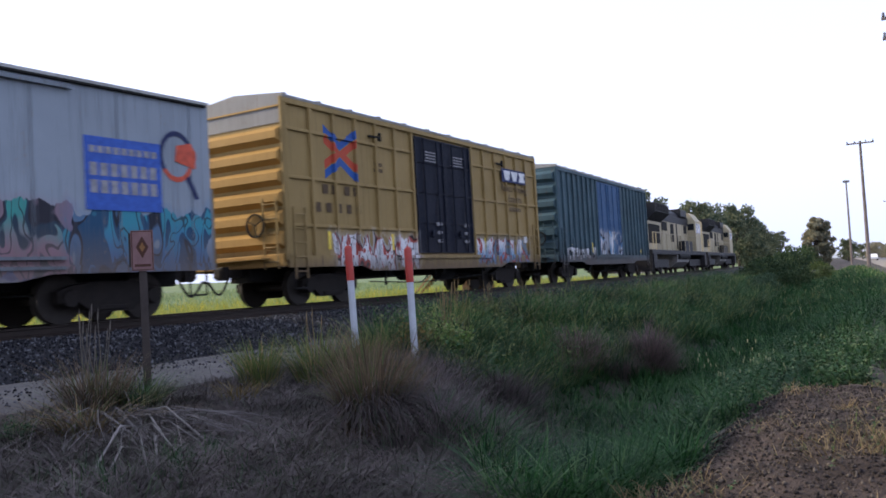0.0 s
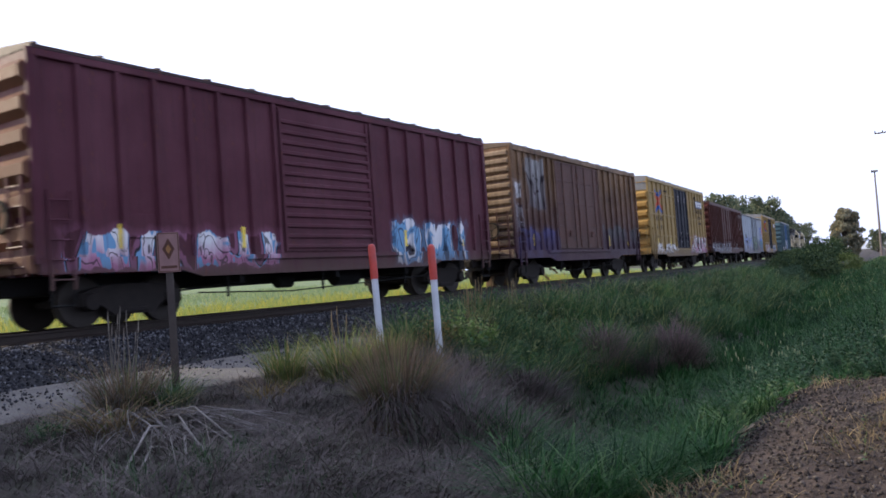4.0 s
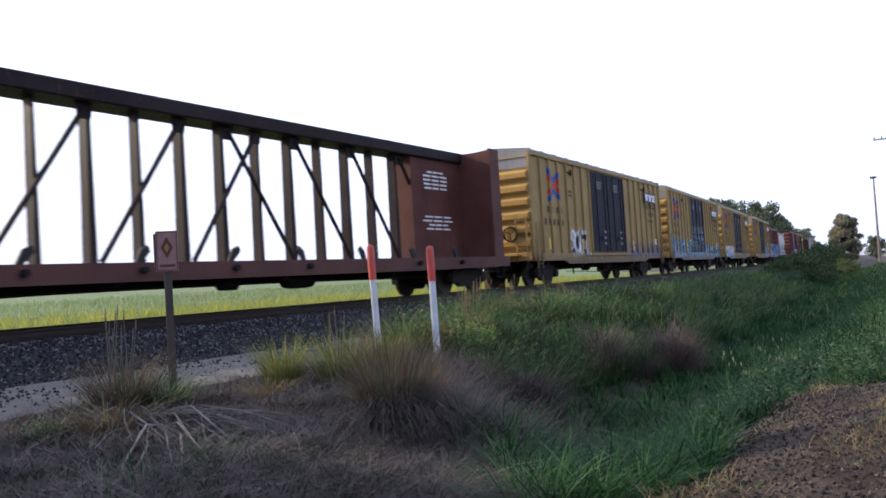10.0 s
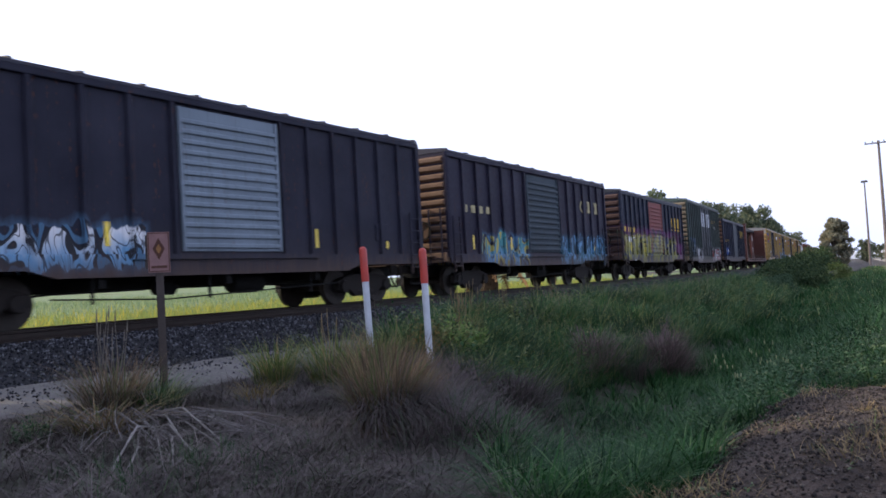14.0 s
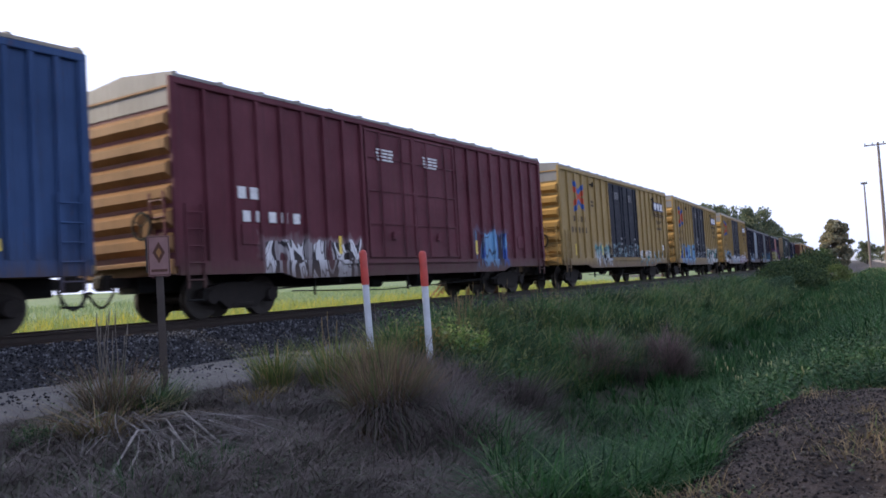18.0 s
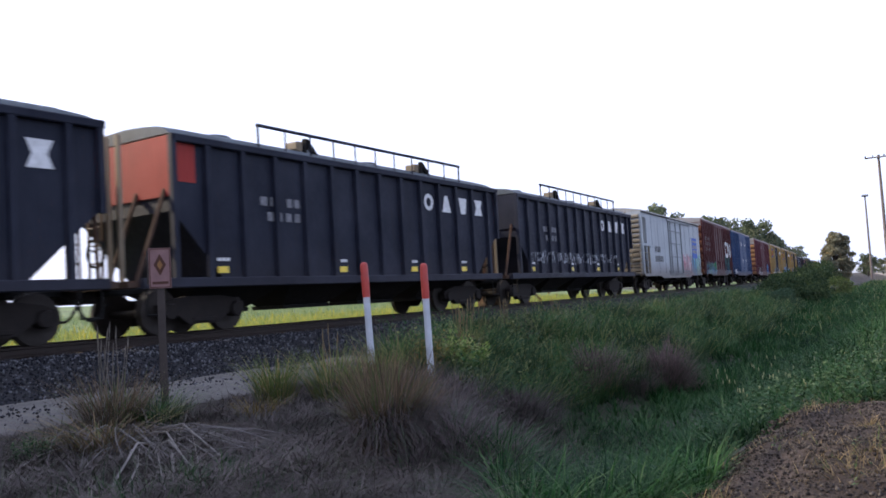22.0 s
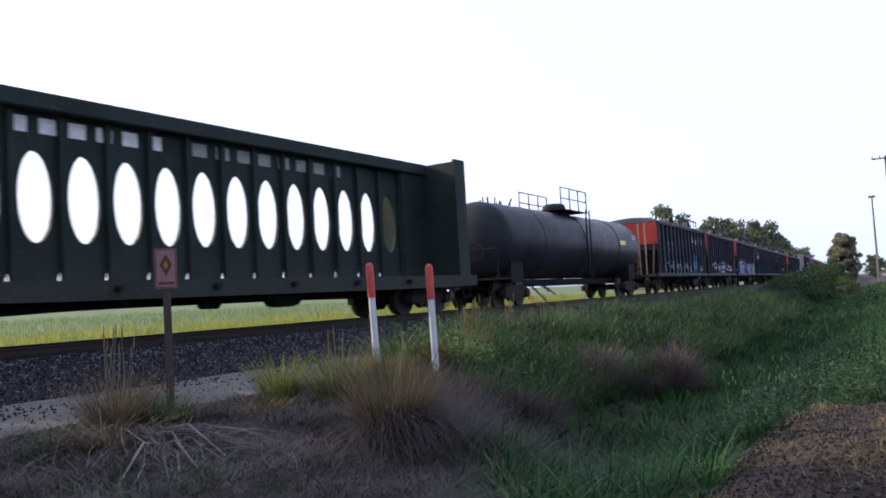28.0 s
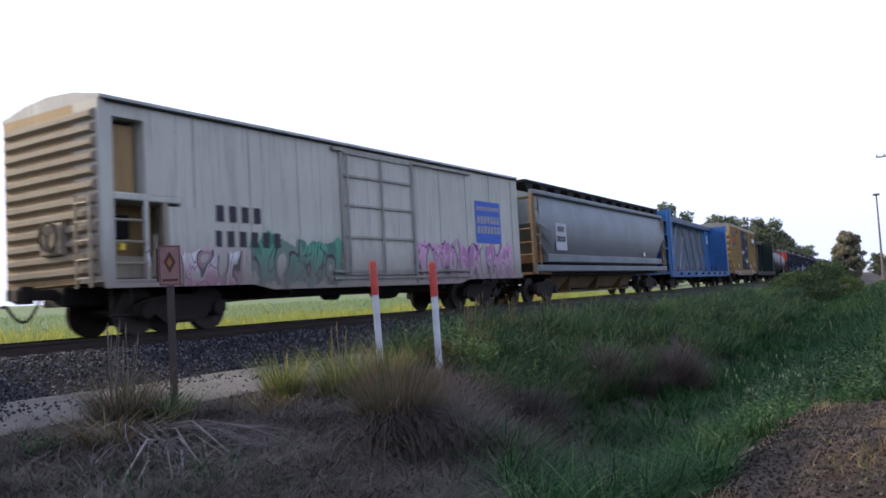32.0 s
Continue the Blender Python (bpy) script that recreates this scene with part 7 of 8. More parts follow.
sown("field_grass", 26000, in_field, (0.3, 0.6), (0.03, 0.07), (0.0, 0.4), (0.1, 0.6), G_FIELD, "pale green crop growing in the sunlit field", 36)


def foliage(root, name, n, h, spread, mat, rnd, w, lean, droop, fall=None, az=None, sink=0.03):
    """One layer of blades under a tuft; az: the side that it hangs to, and the spread about it."""
    r = spread * np.sqrt(rnd.random(n)) * 0.5
    a = rnd.uniform(0, 2 * np.pi, n)
    P = np.stack([r * np.cos(a), r * np.sin(a), np.full(n, -sink)], 1)
    way = a + rnd.normal(0, 0.5, n) if az is None else np.radians(rnd.normal(az[0], az[1], n))
    fl = None if fall is None else rnd.uniform(fall[0], fall[1], n)
    V, F = blades(P, rnd.uniform(h * 0.45, h, n), rnd.uniform(w[0], w[1], n), rnd.uniform(lean[0], lean[1], n) * (0.3 + r / (spread * 0.5)), rnd.uniform(droop[0], droop[1], n), rnd, way, fl)
    ob = new(name, quick_mesh(name, V, F, mat))
    ob.parent = root
    return tagged(ob, kind="stuff")


def dome_bush(x, y, r, h, n, mat, label, seed):
    """A rounded bush of fine dry stems that curve over on all sides."""
    rnd = np.random.default_rng(seed)
    root = tagged(new("grass_tuft"), label, "grass tuft", "grass tufts on the banks")
    root.matrix_basis = pose(x, y, float(ground_z(x, y)))
    a, u = rnd.uniform(0, 2 * np.pi, n), rnd.random(n)
    q = rnd.uniform(0.35, 0.95, n) * (1 + 0.12 * np.sin(3 * a + seed) + 0.1 * np.sin(7 * a))
    rr = r * q * np.sqrt(1 - 0.85 * u * u)
    P = np.stack([rr * np.cos(a), rr * np.sin(a), h * q * u * 0.8 - 0.05], 1)
    V, F = blades(P, rnd.uniform(0.25, 0.5, n) * h, rnd.uniform(0.006, 0.014, n), 0.25 + 0.6 * (1 - u), rnd.uniform(0.1, 0.8, n), rnd, a + rnd.normal(0, 0.5, n), rnd.uniform(0.2, 0.9, n))
    ob = new("foliage", quick_mesh("foliage", V, F, mat))
    ob.parent = root
    tagged(ob, kind="stuff")
    stem_at = np.stack([0.2 * r * np.cos(a[:160]), 0.2 * r * np.sin(a[:160]), np.full(160, -0.05)], 1)
    V, F = blades(stem_at, np.full(160, h * 0.8), np.full(160, 0.010), rnd.uniform(0.0, 0.6, 160), rnd.uniform(0, 0.3, 160), rnd, a[:160])
    st = new("stem_bundle", quick_mesh("stem_bundle", V, F, mat))
    st.parent = root
    tagged(st, kind="stuff")
    return root


def tuft(name, x, y, n, h, spread, mat, label, seed, w=(0.006, 0.014), droop=(0.3, 1.2), lean=(0.0, 0.8), sink=0.03, stalks=None, fall=None, skirt=None):
    """One bunch of grass that springs from a small crown; skirt: (count, length, material, side, spread) of hanging dead blades."""
    rnd = np.random.default_rng(seed)
    root = tagged(new(name), label, "grass tuft", "grass tufts on the banks")
    root.matrix_basis = pose(x, y, float(ground_z(x, y)))
    foliage(root, "foliage", n, h, spread, mat, rnd, w, lean, droop, fall, None, sink)
    if skirt:
        foliage(root, "dead_skirt", skirt[0], skirt[1], spread, skirt[2], rnd, (0.004, 0.008), (0.1, 0.5), (0.2, 0.9), (0.55, 1.2), skirt[3:], -0.1)
    if stalks:
        k, hs, sm = stalks
        for j in range(k):
            aa, rr = rnd.uniform(0, 6.28), spread * 0.3 * rnd.random()
            p0 = Vector((rr * math.cos(aa), rr * math.sin(aa), 0))
            tip = p0 + Vector((rnd.normal(0, 0.09), rnd.normal(0, 0.09), hs * rnd.uniform(0.75, 1.05)))
            b = Build().rod(p0, tip, 0.008, 5, 0.004)
            st = part("stalk", b, sm, root)
            part("seed_head", Build().rod(tip - (tip - p0).normalized() * 0.02, tip + Vector((0.01, 0, 0.11)), 0.010, 5, 0.003), sm, st)
    return root


def leafy_clump(name, x, y, n, h, spread, mat, label, seed, leaf=0.07, per=14, heads=None):
    """One leafy weed of many stems, with pale flower heads where it has them."""
    rnd = np.random.default_rng(seed)
    root = tagged(new(name), label, "weed", "weeds on the banks")
    root.matrix_basis = pose(x, y, float(ground_z(x, y)))
    r, a = spread * 0.5 * np.sqrt(rnd.random(n)), rnd.uniform(0, 2 * np.pi, n)
    P = np.stack([r * np.cos(a), r * np.sin(a), np.full(n, -0.02)], 1)
    hh = rnd.uniform(0.5 * h, h, n) * (1.1 - 0.5 * r / (spread * 0.5))
    V, F = leafy(P, hh, per, leaf, rnd)
    ob = new("leaves", quick_mesh("leaves", V, F, mat))
    ob.parent = root
    tagged(ob, kind="stuff")
    sv, sf = blades(P, hh, np.full(n, 0.008), np.full(n, 0.1), np.full(n, 0.15), rnd, a)
    st = new("stem_bundle", quick_mesh("stem_bundle", sv, sf, mat))
    st.parent = root
    tagged(st, kind="stuff")
    for j in range(heads or 0):
        q = Vector((rnd.normal(0, spread * 0.5), rnd.normal(0, spread * 0.5), h * rnd.uniform(0.7, 1.1)))
        part("flower_head", Build().lathe([(0.003, -0.05), (0.009, -0.03), (0.010, 0.0), (0.004, 0.02)], "z", 6, q), G_PALE, root)
    return root


G_RUST = island_material("rust_blade", (0.065, 0.048, 0.032), (0.20, 0.142, 0.088), 0.9, (0.075, 0.10, 0.035), 0.35)
G_PURPLE = island_material("purple_blade", (0.085, 0.060, 0.060), (0.22, 0.155, 0.145), 0.9, (0.06, 0.075, 0.04), 0.35)
# Yellow-green raised a step to make up for sun missing on these tufts
G_LIME = island_material("lime_blade", (0.055, 0.090, 0.026), (0.17, 0.205, 0.06), 0.75, (0.28, 0.22, 0.09), 0.45)
G_GOLD = island_material("gold_leaf", (0.13, 0.09, 0.035), (0.26, 0.19, 0.06), 0.85, (0.10, 0.09, 0.03), 0.35)
G_FRESH = island_material("fresh_blade", (0.09, 0.16, 0.04), (0.20, 0.28, 0.08), 0.6, (0.28, 0.30, 0.12), 0.45)
G_PALE = plain("pale_flower", (0.24, 0.25, 0.13), 0.9)
tuft("grass_tuft", 6.25, 4.95, 900, 1.3, 0.5, G_RUST, "large arching brown bunch grass on the dry bank", 11, w=(0.006, 0.013), lean=(0.0, 0.26), droop=(0.05, 0.6), fall=(0.0, 0.45), skirt=(1500, 1.3, G_DUSK, -95, 58))
# The gold here is a patch of sunlight painted as blade colour
tuft("grass_tuft", 6.8, 7.4, 150, 0.36, 0.5, G_GOLD, "low dry grass near the sandy path, coloured gold as if sunlit", 70, w=(0.005, 0.011), lean=(0.0, 0.6))
leafy_clump("weed_clump", 10.95, 7.75, 90, 0.8, 0.7, G_GOLD, "yellow flowering weed behind the marker posts", 71, 0.11, 14)
# Part of this clump's brightness is sunlight put into the leaf colour
leafy_clump("weed_clump", 11.6, 7.6, 120, 0.95, 1.0, G_FRESH, "yellow-green leafy weed behind the marker posts", 75, 0.13, 14)
leafy_clump("weed_clump", 10.7, 6.9, 30, 0.55, 0.5, G_LIME, "pale green leafy weed at the ditch's lip", 76, 0.10, 9)
leafy_clump("weed_clump", 4.15, 7.5, 40, 0.3, 0.35, G_WEED, "low green weed beside the sandy path", 72, 0.05)
tuft("grass_tuft", 4.7, 7.25, 130, 0.62, 0.5, G_STRAW, "hanging straw-coloured stalks at the bank's edge", 73, w=(0.008, 0.018), lean=(0.3, 1.0), droop=(0.6, 1.5))
tuft("grass_tuft", 7.05, 5.75, 60, 0.5, 0.16, G_FRESH, "fresh bright green spray of broad leaves beside brown bunch grass", 77, w=(0.014, 0.026), lean=(0.0, 0.7), droop=(0.3, 1.2))
tuft("grass_tuft", 7.0, 5.2, 320, 0.8, 0.5, G_RUST, "brown bunch grass behind a larger one", 12, lean=(0.0, 0.3), droop=(0.2, 0.8), skirt=(200, 0.7, G_DUSK, -80, 70))
tuft("grass_tuft", 7.6, 7.85, 420, 0.85, 0.46, G_LIME, "yellow-green bunch grass beside the sandy path", 13, w=(0.007, 0.014), lean=(0.0, 0.4), droop=(0.1, 0.7), skirt=(160, 0.6, G_DUSK, -90, 60))
tuft("grass_tuft", 8.15, 7.35, 460, 0.95, 0.5, G_LIME, "yellow-green bunch grass near the marker posts", 14, w=(0.007, 0.014), lean=(0.0, 0.4), droop=(0.1, 0.7), stalks=(4, 0.95, G_STRAW), skirt=(220, 0.8, G_DUSK, -90, 60))
tuft("grass_tuft", 8.6, 7.0, 380, 0.85, 0.45, G_RUST, "dry bunch grass at the foot of a marker post", 18, lean=(0.0, 0.35), droop=(0.1, 0.7))
tuft("grass_tuft", 9.3, 7.4, 300, 0.8, 0.4, G_LIME, "yellow-green bunch grass at the foot of a marker post", 15, w=(0.007, 0.014), lean=(0.0, 0.35), droop=(0.1, 0.6))
tuft("grass_tuft", 5.35, 8.05, 560, 0.85, 0.6, G_RUST, "dry tuft with tall grey stalks beside the warning sign", 16, w=(0.005, 0.011), stalks=(11, 1.05, plain("grey_stalk", (0.115, 0.10, 0.083), 0.9)), lean=(0.0, 0.5), droop=(0.1, 0.8), skirt=(260, 0.7, G_DRY, -100, 60))
tuft("grass_tuft", 5.75, 7.85, 420, 0.6, 0.5, G_BANK, "low olive tuft beside the warning sign", 17, w=(0.005, 0.011), lean=(0.0, 0.5))
tuft("grass_tuft", 4.6, 7.4, 200, 0.36, 0.6, G_RUST, "low straw-coloured tuft near the path", 19, lean=(0.0, 0.6))
dome_bush(18.5, 6.35, 0.66, 1.4, 2600, G_PURPLE, "rounded purple-brown bush of dry grass in the ditch", 20)
dome_bush(16.1, 7.1, 0.68, 1.1, 1900, G_PURPLE, "broad purple-brown bush of dry grass on the bank", 29)
dome_bush(10.9, 6.15, 0.6, 0.85, 1900, G_DUSK, "dusky grey-brown bush of dead grass at the ditch's lip", 30)
for k, (x, y, h, sp) in enumerate(((15.2, 7.1, 0.9, 0.9), (17.2, 6.6, 0.8, 0.8), (12.5, 6.6, 0.85, 0.8), (13.2, 6.9, 0.8, 0.7), (11.2, 6.3, 0.7, 0.6), (16.8, 6.6, 1.0, 0.8))):
    tuft("grass_tuft", x, y, 700 if k < 2 else 320, h, sp, G_PURPLE if k in (0, 1) else G_DUSK, "dusky purple-brown bunch grass in the ditch", 21 + k, w=(0.006, 0.012), lean=(0.0, 0.4), droop=(0.1, 0.8), sink=0.05, fall=(0.2, 0.6))
for k, (x, y, h) in enumerate(((13.5, 3.1, 0.62), (14.4, 3.3, 0.7), (12.6, 2.8, 0.5), (15.4, 3.0, 0.6), (11.4, 2.5, 0.42), (10.7, 2.2, 0.35), (16.5, 3.3, 0.6), (11.2, 1.4, 0.36), (12.2, 1.7, 0.45), (18.0, 3.2, 0.7), (14.0, 1.2, 0.5), (20.0, 2.2, 0.8))):
    leafy_clump("weed_clump", x, y, 70, h, 0.8, G_WEED, "leafy green weed clump with pale flower heads" if k < 4 else "leafy green weed clump beside the ditch", 40 + k, 0.075, 15, 9 if k < 4 else 0)
for k, (x, y, h) in enumerate(((5.85, 0.85, 0.34), (6.3, 0.75, 0.4), (6.0, 0.45, 0.3), (6.9, 1.15, 0.22), (7.4, 0.7, 0.25), (5.6, 1.15, 0.2), (8.2, 1.0, 0.2))):
    tuft("grass_tuft", x, y, 40, h, 0.16, G_STRAW, "small straw-coloured tuft on the dirt shoulder", 80 + k, w=(0.004, 0.009), lean=(0.0, 0.5), droop=(0.1, 0.7))
for k, (x, y) in enumerate(((13.2, 8.5), (14.9, 9.3), (16.8, 9.6), (12.4, 8.0), (18.9, 9.9), (20.5, 10.1))):
    tuft("seed_grass", x, y, 300, 0.9, 0.5, G_STRAW if k % 2 else G_LIME, "tall grass with dry seed heads beside the track", 60 + k, w=(0.006, 0.013), stalks=(8, 1.05, G_STRAW), lean=(0.0, 0.35), droop=(0.1, 0.5))
# fallen reeds
for k, (x0, y0, x1, y1, up) in enumerate(((5.2, 7.2, 3.7, 5.65, 0.16), (5.15, 7.1, 3.95, 5.3, 0.12), (5.25, 7.15, 4.95, 5.9, 0.14), (5.1, 7.2, 4.15, 5.95, 0.1), (5.2, 7.1, 5.0, 6.3, 0.1),
                                        (4.9, 7.3, 4.1, 6.6, 0.08), (5.4, 7.1, 5.5, 6.2, 0.12), (5.0, 7.0, 4.5, 5.6, 0.2), (4.6, 6.6, 5.4, 6.1, 0.06), (5.2, 7.05, 3.84, 5.84, 0.2), (5.5, 7.6, 4.7, 6.0, 0.16), (5.6, 7.7, 5.04, 5.95, 0.2), (4.6, 6.4, 3.91, 5.73, 0.12), (5.0, 6.6, 4.25, 5.6, 0.14))):
    z0, z1 = float(ground_z(x0, y0)), float(ground_z(x1, y1))
    b = Build().pipe([(x0, y0, z0), ((x0 + x1) / 2, (y0 + y1) / 2, (z0 + z1) / 2 + up), (x1, y1, z1 + 0.05)], 0.006 if k < 9 else 0.011, 5)
    tagged(new("dry_reed", b.mesh("dry_reed", plain("reed_straw", (0.19, 0.172, 0.16), 0.9))), "pale fallen reed stalk on the dead grass", "reed", "fallen reeds on the bank")

rr_ = random.Random(21)
litter = Build()
for k in range(38):
    a = math.radians(rr_.gauss(-128, 36))
    ln = rr_.uniform(0.5, 1.7)
    x0, y0 = 5.15 + rr_.gauss(0, 0.16), 7.35 + rr_.gauss(0, 0.16)
    pts = []
    for q in (0.0, 0.35, 0.7, 1.0):
        x, y = x0 + ln * q * math.cos(a + 0.25 * q), y0 + ln * q * math.sin(a + 0.25 * q)
        pts.append((x, y, float(ground_z(x, y)) + 0.03 + (0.07 + 0.06 * (k % 3)) * math.sin(math.pi * min(1, q * 0.9 + 0.08))))
    litter.pipe(pts, rr_.uniform(0.0025, 0.005), 4)
tagged(new("reed_litter", litter.mesh("reed_litter", plain("reed_grey", (0.16, 0.145, 0.14), 0.9, 0, 0.4))), "tangle of bleached fallen reeds below the warning sign", "reeds", "", "stuff")

# ---- sign and posts ----
M_POST = plain("post_steel", (0.055, 0.045, 0.04), 0.7, 0.3, 0.3)
M_PWHITE = plain("post_white", (0.43, 0.45, 0.48), 0.6, 0, 0.2, 3)
M_PRED = plain("post_red", (0.36, 0.032, 0.02), 0.55, 0, 0.2, 4)
M_SIGN = plain("sign_orange", (0.20, 0.115, 0.11), 0.65, 0, 0.25, 6)
sg = tagged(new("warning_sign"), "small faded orange warning sign on a steel post", "sign")
gx0, gy0 = 6.13, 8.18
sg.matrix_basis = pose(gx0, gy0, -0.82, 0, 0, -37)
part("post", Build().box(-0.045, 0.045, -0.03, 0.03, -0.2, 1.62, 0.008), M_POST, sg)
part("sign_plate", Build().box(-0.125, 0.125, -0.045, -0.032, 1.55, 2.03), M_SIGN, sg, "faded orange plate")
part("sign_box", Build().box(-0.15, -0.02, -0.03, 0.10, 1.6, 2.0, 0.01), M_POST, sg)
part("diamond_mark", Build().slab([(0.0, 1.70), (0.07, 1.83), (0.0, 1.96), (-0.07, 1.83)], -0.049, -0.0455), plain("sign_dark", (0.07, 0.03, 0.02), 0.7), sg)
part("diamond_core", Build().slab([(0.0, 1.77), (0.032, 1.83), (0.0, 1.89), (-0.032, 1.83)], -0.052, -0.0495), plain("sign_amber", (0.22, 0.11, 0.04), 0.7), sg)
part("text_bar", Build().box(-0.09, 0.09, -0.048, -0.0455, 1.60, 1.63), plain("sign_dark", (0.07, 0.03, 0.02)), sg)
for x0, x1, z0, z1 in ((-0.118, 0.118, 2.012, 2.022), (-0.118, 0.118, 1.558, 1.568), (-0.118, -0.108, 1.568, 2.012), (0.108, 0.118, 1.568, 2.012)):
    part("sign_border", Build().box(x0, x1, -0.048, -0.0455, z0, z1), plain("sign_dark", (0.07, 0.03, 0.02)), sg)
for x, y, zt, ln, lb in ((10.05, 8.2, 1.06, -1.6, "white marker post with a red sleeve on top"), (10.45, 7.35, 0.98, -0.8, "white marker post with a red sleeve near the ditch")):
    z0 = float(ground_z(x, y))
    mp = tagged(new("marker_post"), lb, "marker post", "marker posts")
    mp.matrix_basis = pose(x, y, z0, 0, ln, -40)
    h = zt - z0
    part("shaft", Build().lathe([(0.055, -0.2), (0.055, h - 0.5)], "z", 14), M_PWHITE, mp, smooth=True)
    part("sleeve", Build().lathe([(0.062, h - 0.56), (0.062, h - 0.06), (0.05, h - 0.02), (0.02, h)], "z", 14), M_PRED, mp, "red sleeve", True)

# ---- trees ----
M_BARK = plain("bark", (0.07, 0.055, 0.045), 0.95, 0, 0.4, 4, 0.8)
# Leaf tones of the far trees, lightened to hold the haze before them
L_DARK = island_material("leaf_dark", (0.05, 0.072, 0.045), (0.12, 0.145, 0.09), 0.8, (0.19, 0.19, 0.11), 0.4)
L_WARM = island_material("leaf_warm", (0.14, 0.15, 0.11), (0.27, 0.26, 0.18), 0.8, (0.34, 0.27, 0.16), 0.45)
L_BUSH = island_material("leaf_bush", (0.016, 0.036, 0.015), (0.045, 0.075, 0.030), 0.8, (0.09, 0.115, 0.04), 0.25)


def tree_mesh(seed, h, r, n_clump, n_leaf, leaf, mat, base=0.25, name="tree"):
    """Trunk with limbs, and a crown of loose leaf clusters."""
    rnd = np.random.default_rng(seed)
    tb = Build()
    top = Vector((rnd.normal(0, 0.05 * h), rnd.normal(0, 0.05 * h), h * 0.62))
    tb.rod((0, 0, -0.2), top * 0.45, 0.028 * h, 9, 0.021 * h)
    tb.rod(top * 0.45, top, 0.021 * h, 8, 0.01 * h)
    cs = []
    for k in range(n_clump):
        a = rnd.uniform(0, 6.283)
        f = rnd.random()
        z = h * (base + (0.93 - base) * f)
        rr = r * math.sin(math.pi * min(0.97, 0.12 + 0.8 * f)) ** 0.7 * math.sqrt(rnd.uniform(0.1, 1.0))
        cs.append((rr * math.cos(a), rr * math.sin(a), z))
        if k % 3 == 0:
            st = top * rnd.uniform(0.35, 0.98)
            tb.rod(st, (cs[-1][0] * 0.9, cs[-1][1] * 0.9, z), 0.008 * h, 5, 0.003 * h)
    cs = np.array(cs)
    C = np.repeat(cs, n_leaf, 0)
    m = len(C)
    cr = r * 0.27
    d = rnd.normal(0, 1, (m, 3))
    d /= np.linalg.norm(d, axis=1)[:, None]
    P = C + d * cr * (rnd.random((m, 1)) ** 0.45) * np.array([1, 1, 0.8])
    u = rnd.normal(0, 1, (m, 3))
    u /= np.linalg.norm(u, axis=1)[:, None]
    w = np.cross(u, rnd.normal(0, 1, (m, 3)))
    w /= np.linalg.norm(w, axis=1)[:, None]
    s = rnd.uniform(leaf * 0.6, leaf * 1.3, (m, 1))
    V = np.stack([P - u * s, P + w * s * 0.45, P + u * s, P - w * s * 0.45], 1).reshape(-1, 3)
    F = np.arange(m * 4).reshape(-1, 4)
    return tb.mesh("trunk", M_BARK), quick_mesh("crown", V, F, mat)


def plant(meshes, x, y, rz, sc, label, name="tree", cat="tree", group="", z=None):
    root = tagged(new(name), label, cat, group)
    root.matrix_basis = pose(x, y, float(ground_z(x, y)) if z is None else z, 0, 0, rz) @ Matrix.Diagonal((sc, sc, sc, 1))
    part("trunk", meshes[0], None, root)
    tagged(part("crown", meshes[1], None, root), kind="stuff")
    return root


TREE_A = tree_mesh(1, 10.0, 4.2, 46, 90, 0.30, L_DARK, 0.12)
TREE_B = tree_mesh(2, 10.0, 3.4, 40, 90, 0.28, L_DARK, 0.10)
TREE_W = tree_mesh(3, 10.0, 4.4, 60, 110, 0.26, L_WARM, 0.10)
TREE_T = tree_mesh(6, 11.6, 3.0, 120, 120, 0.34, L_WARM, 0.06)
BUSH_A = tree_mesh(4, 3.0, 2.4, 40, 90, 0.14, L_BUSH, 0.05)
BUSH_B = tree_mesh(5, 3.0, 2.8, 36, 90, 0.14, L_BUSH, 0.05)
BUSH_G = tree_mesh(8, 3.0, 2.8, 44, 100, 0.12, island_material("leaf_grey", (0.03, 0.06, 0.034), (0.07, 0.115, 0.062), 0.8, None, 0.25), 0.03)
# Lighter leaf tones than the dark bushes: sunlight put into the colour
BUSH_Y = tree_mesh(7, 3.0, 2.6, 36, 90, 0.14, island_material("leaf_bright", (0.06, 0.10, 0.03), (0.14, 0.18, 0.05), 0.8, (0.22, 0.22, 0.07), 0.3), 0.05)
rt = random.Random(8)
# row of trees along the far side of the line
for k in range(20):
    s = 132 + k * 15 + rt.uniform(-4, 4)
    x, y, an = centre(s, 8 + rt.uniform(0, 8))
    plant(TREE_A if k % 2 else TREE_B, x, y, rt.uniform(0, 360), rt.uniform(1.15, 1.5), "dark green tree in the row behind the railway", group="trees behind the railway", z=-0.4)
plant(TREE_T, 196, 26.8, 40, 1.0, "rounded brown-green tree standing alone by the road")
for k, (x, y, sc) in enumerate(((240, 26, 0.62), (262, 22, 0.5), (280, 30, 0.55), (300, 24, 0.6), (330, 31, 0.6), (250, 17, 0.45), (290, 14, 0.5), (360, 22, 0.7))):
    plant(TREE_W if k % 2 else TREE_A, x, y, rt.uniform(0, 360), sc, "small distant tree beside the road", group="distant trees by the road")
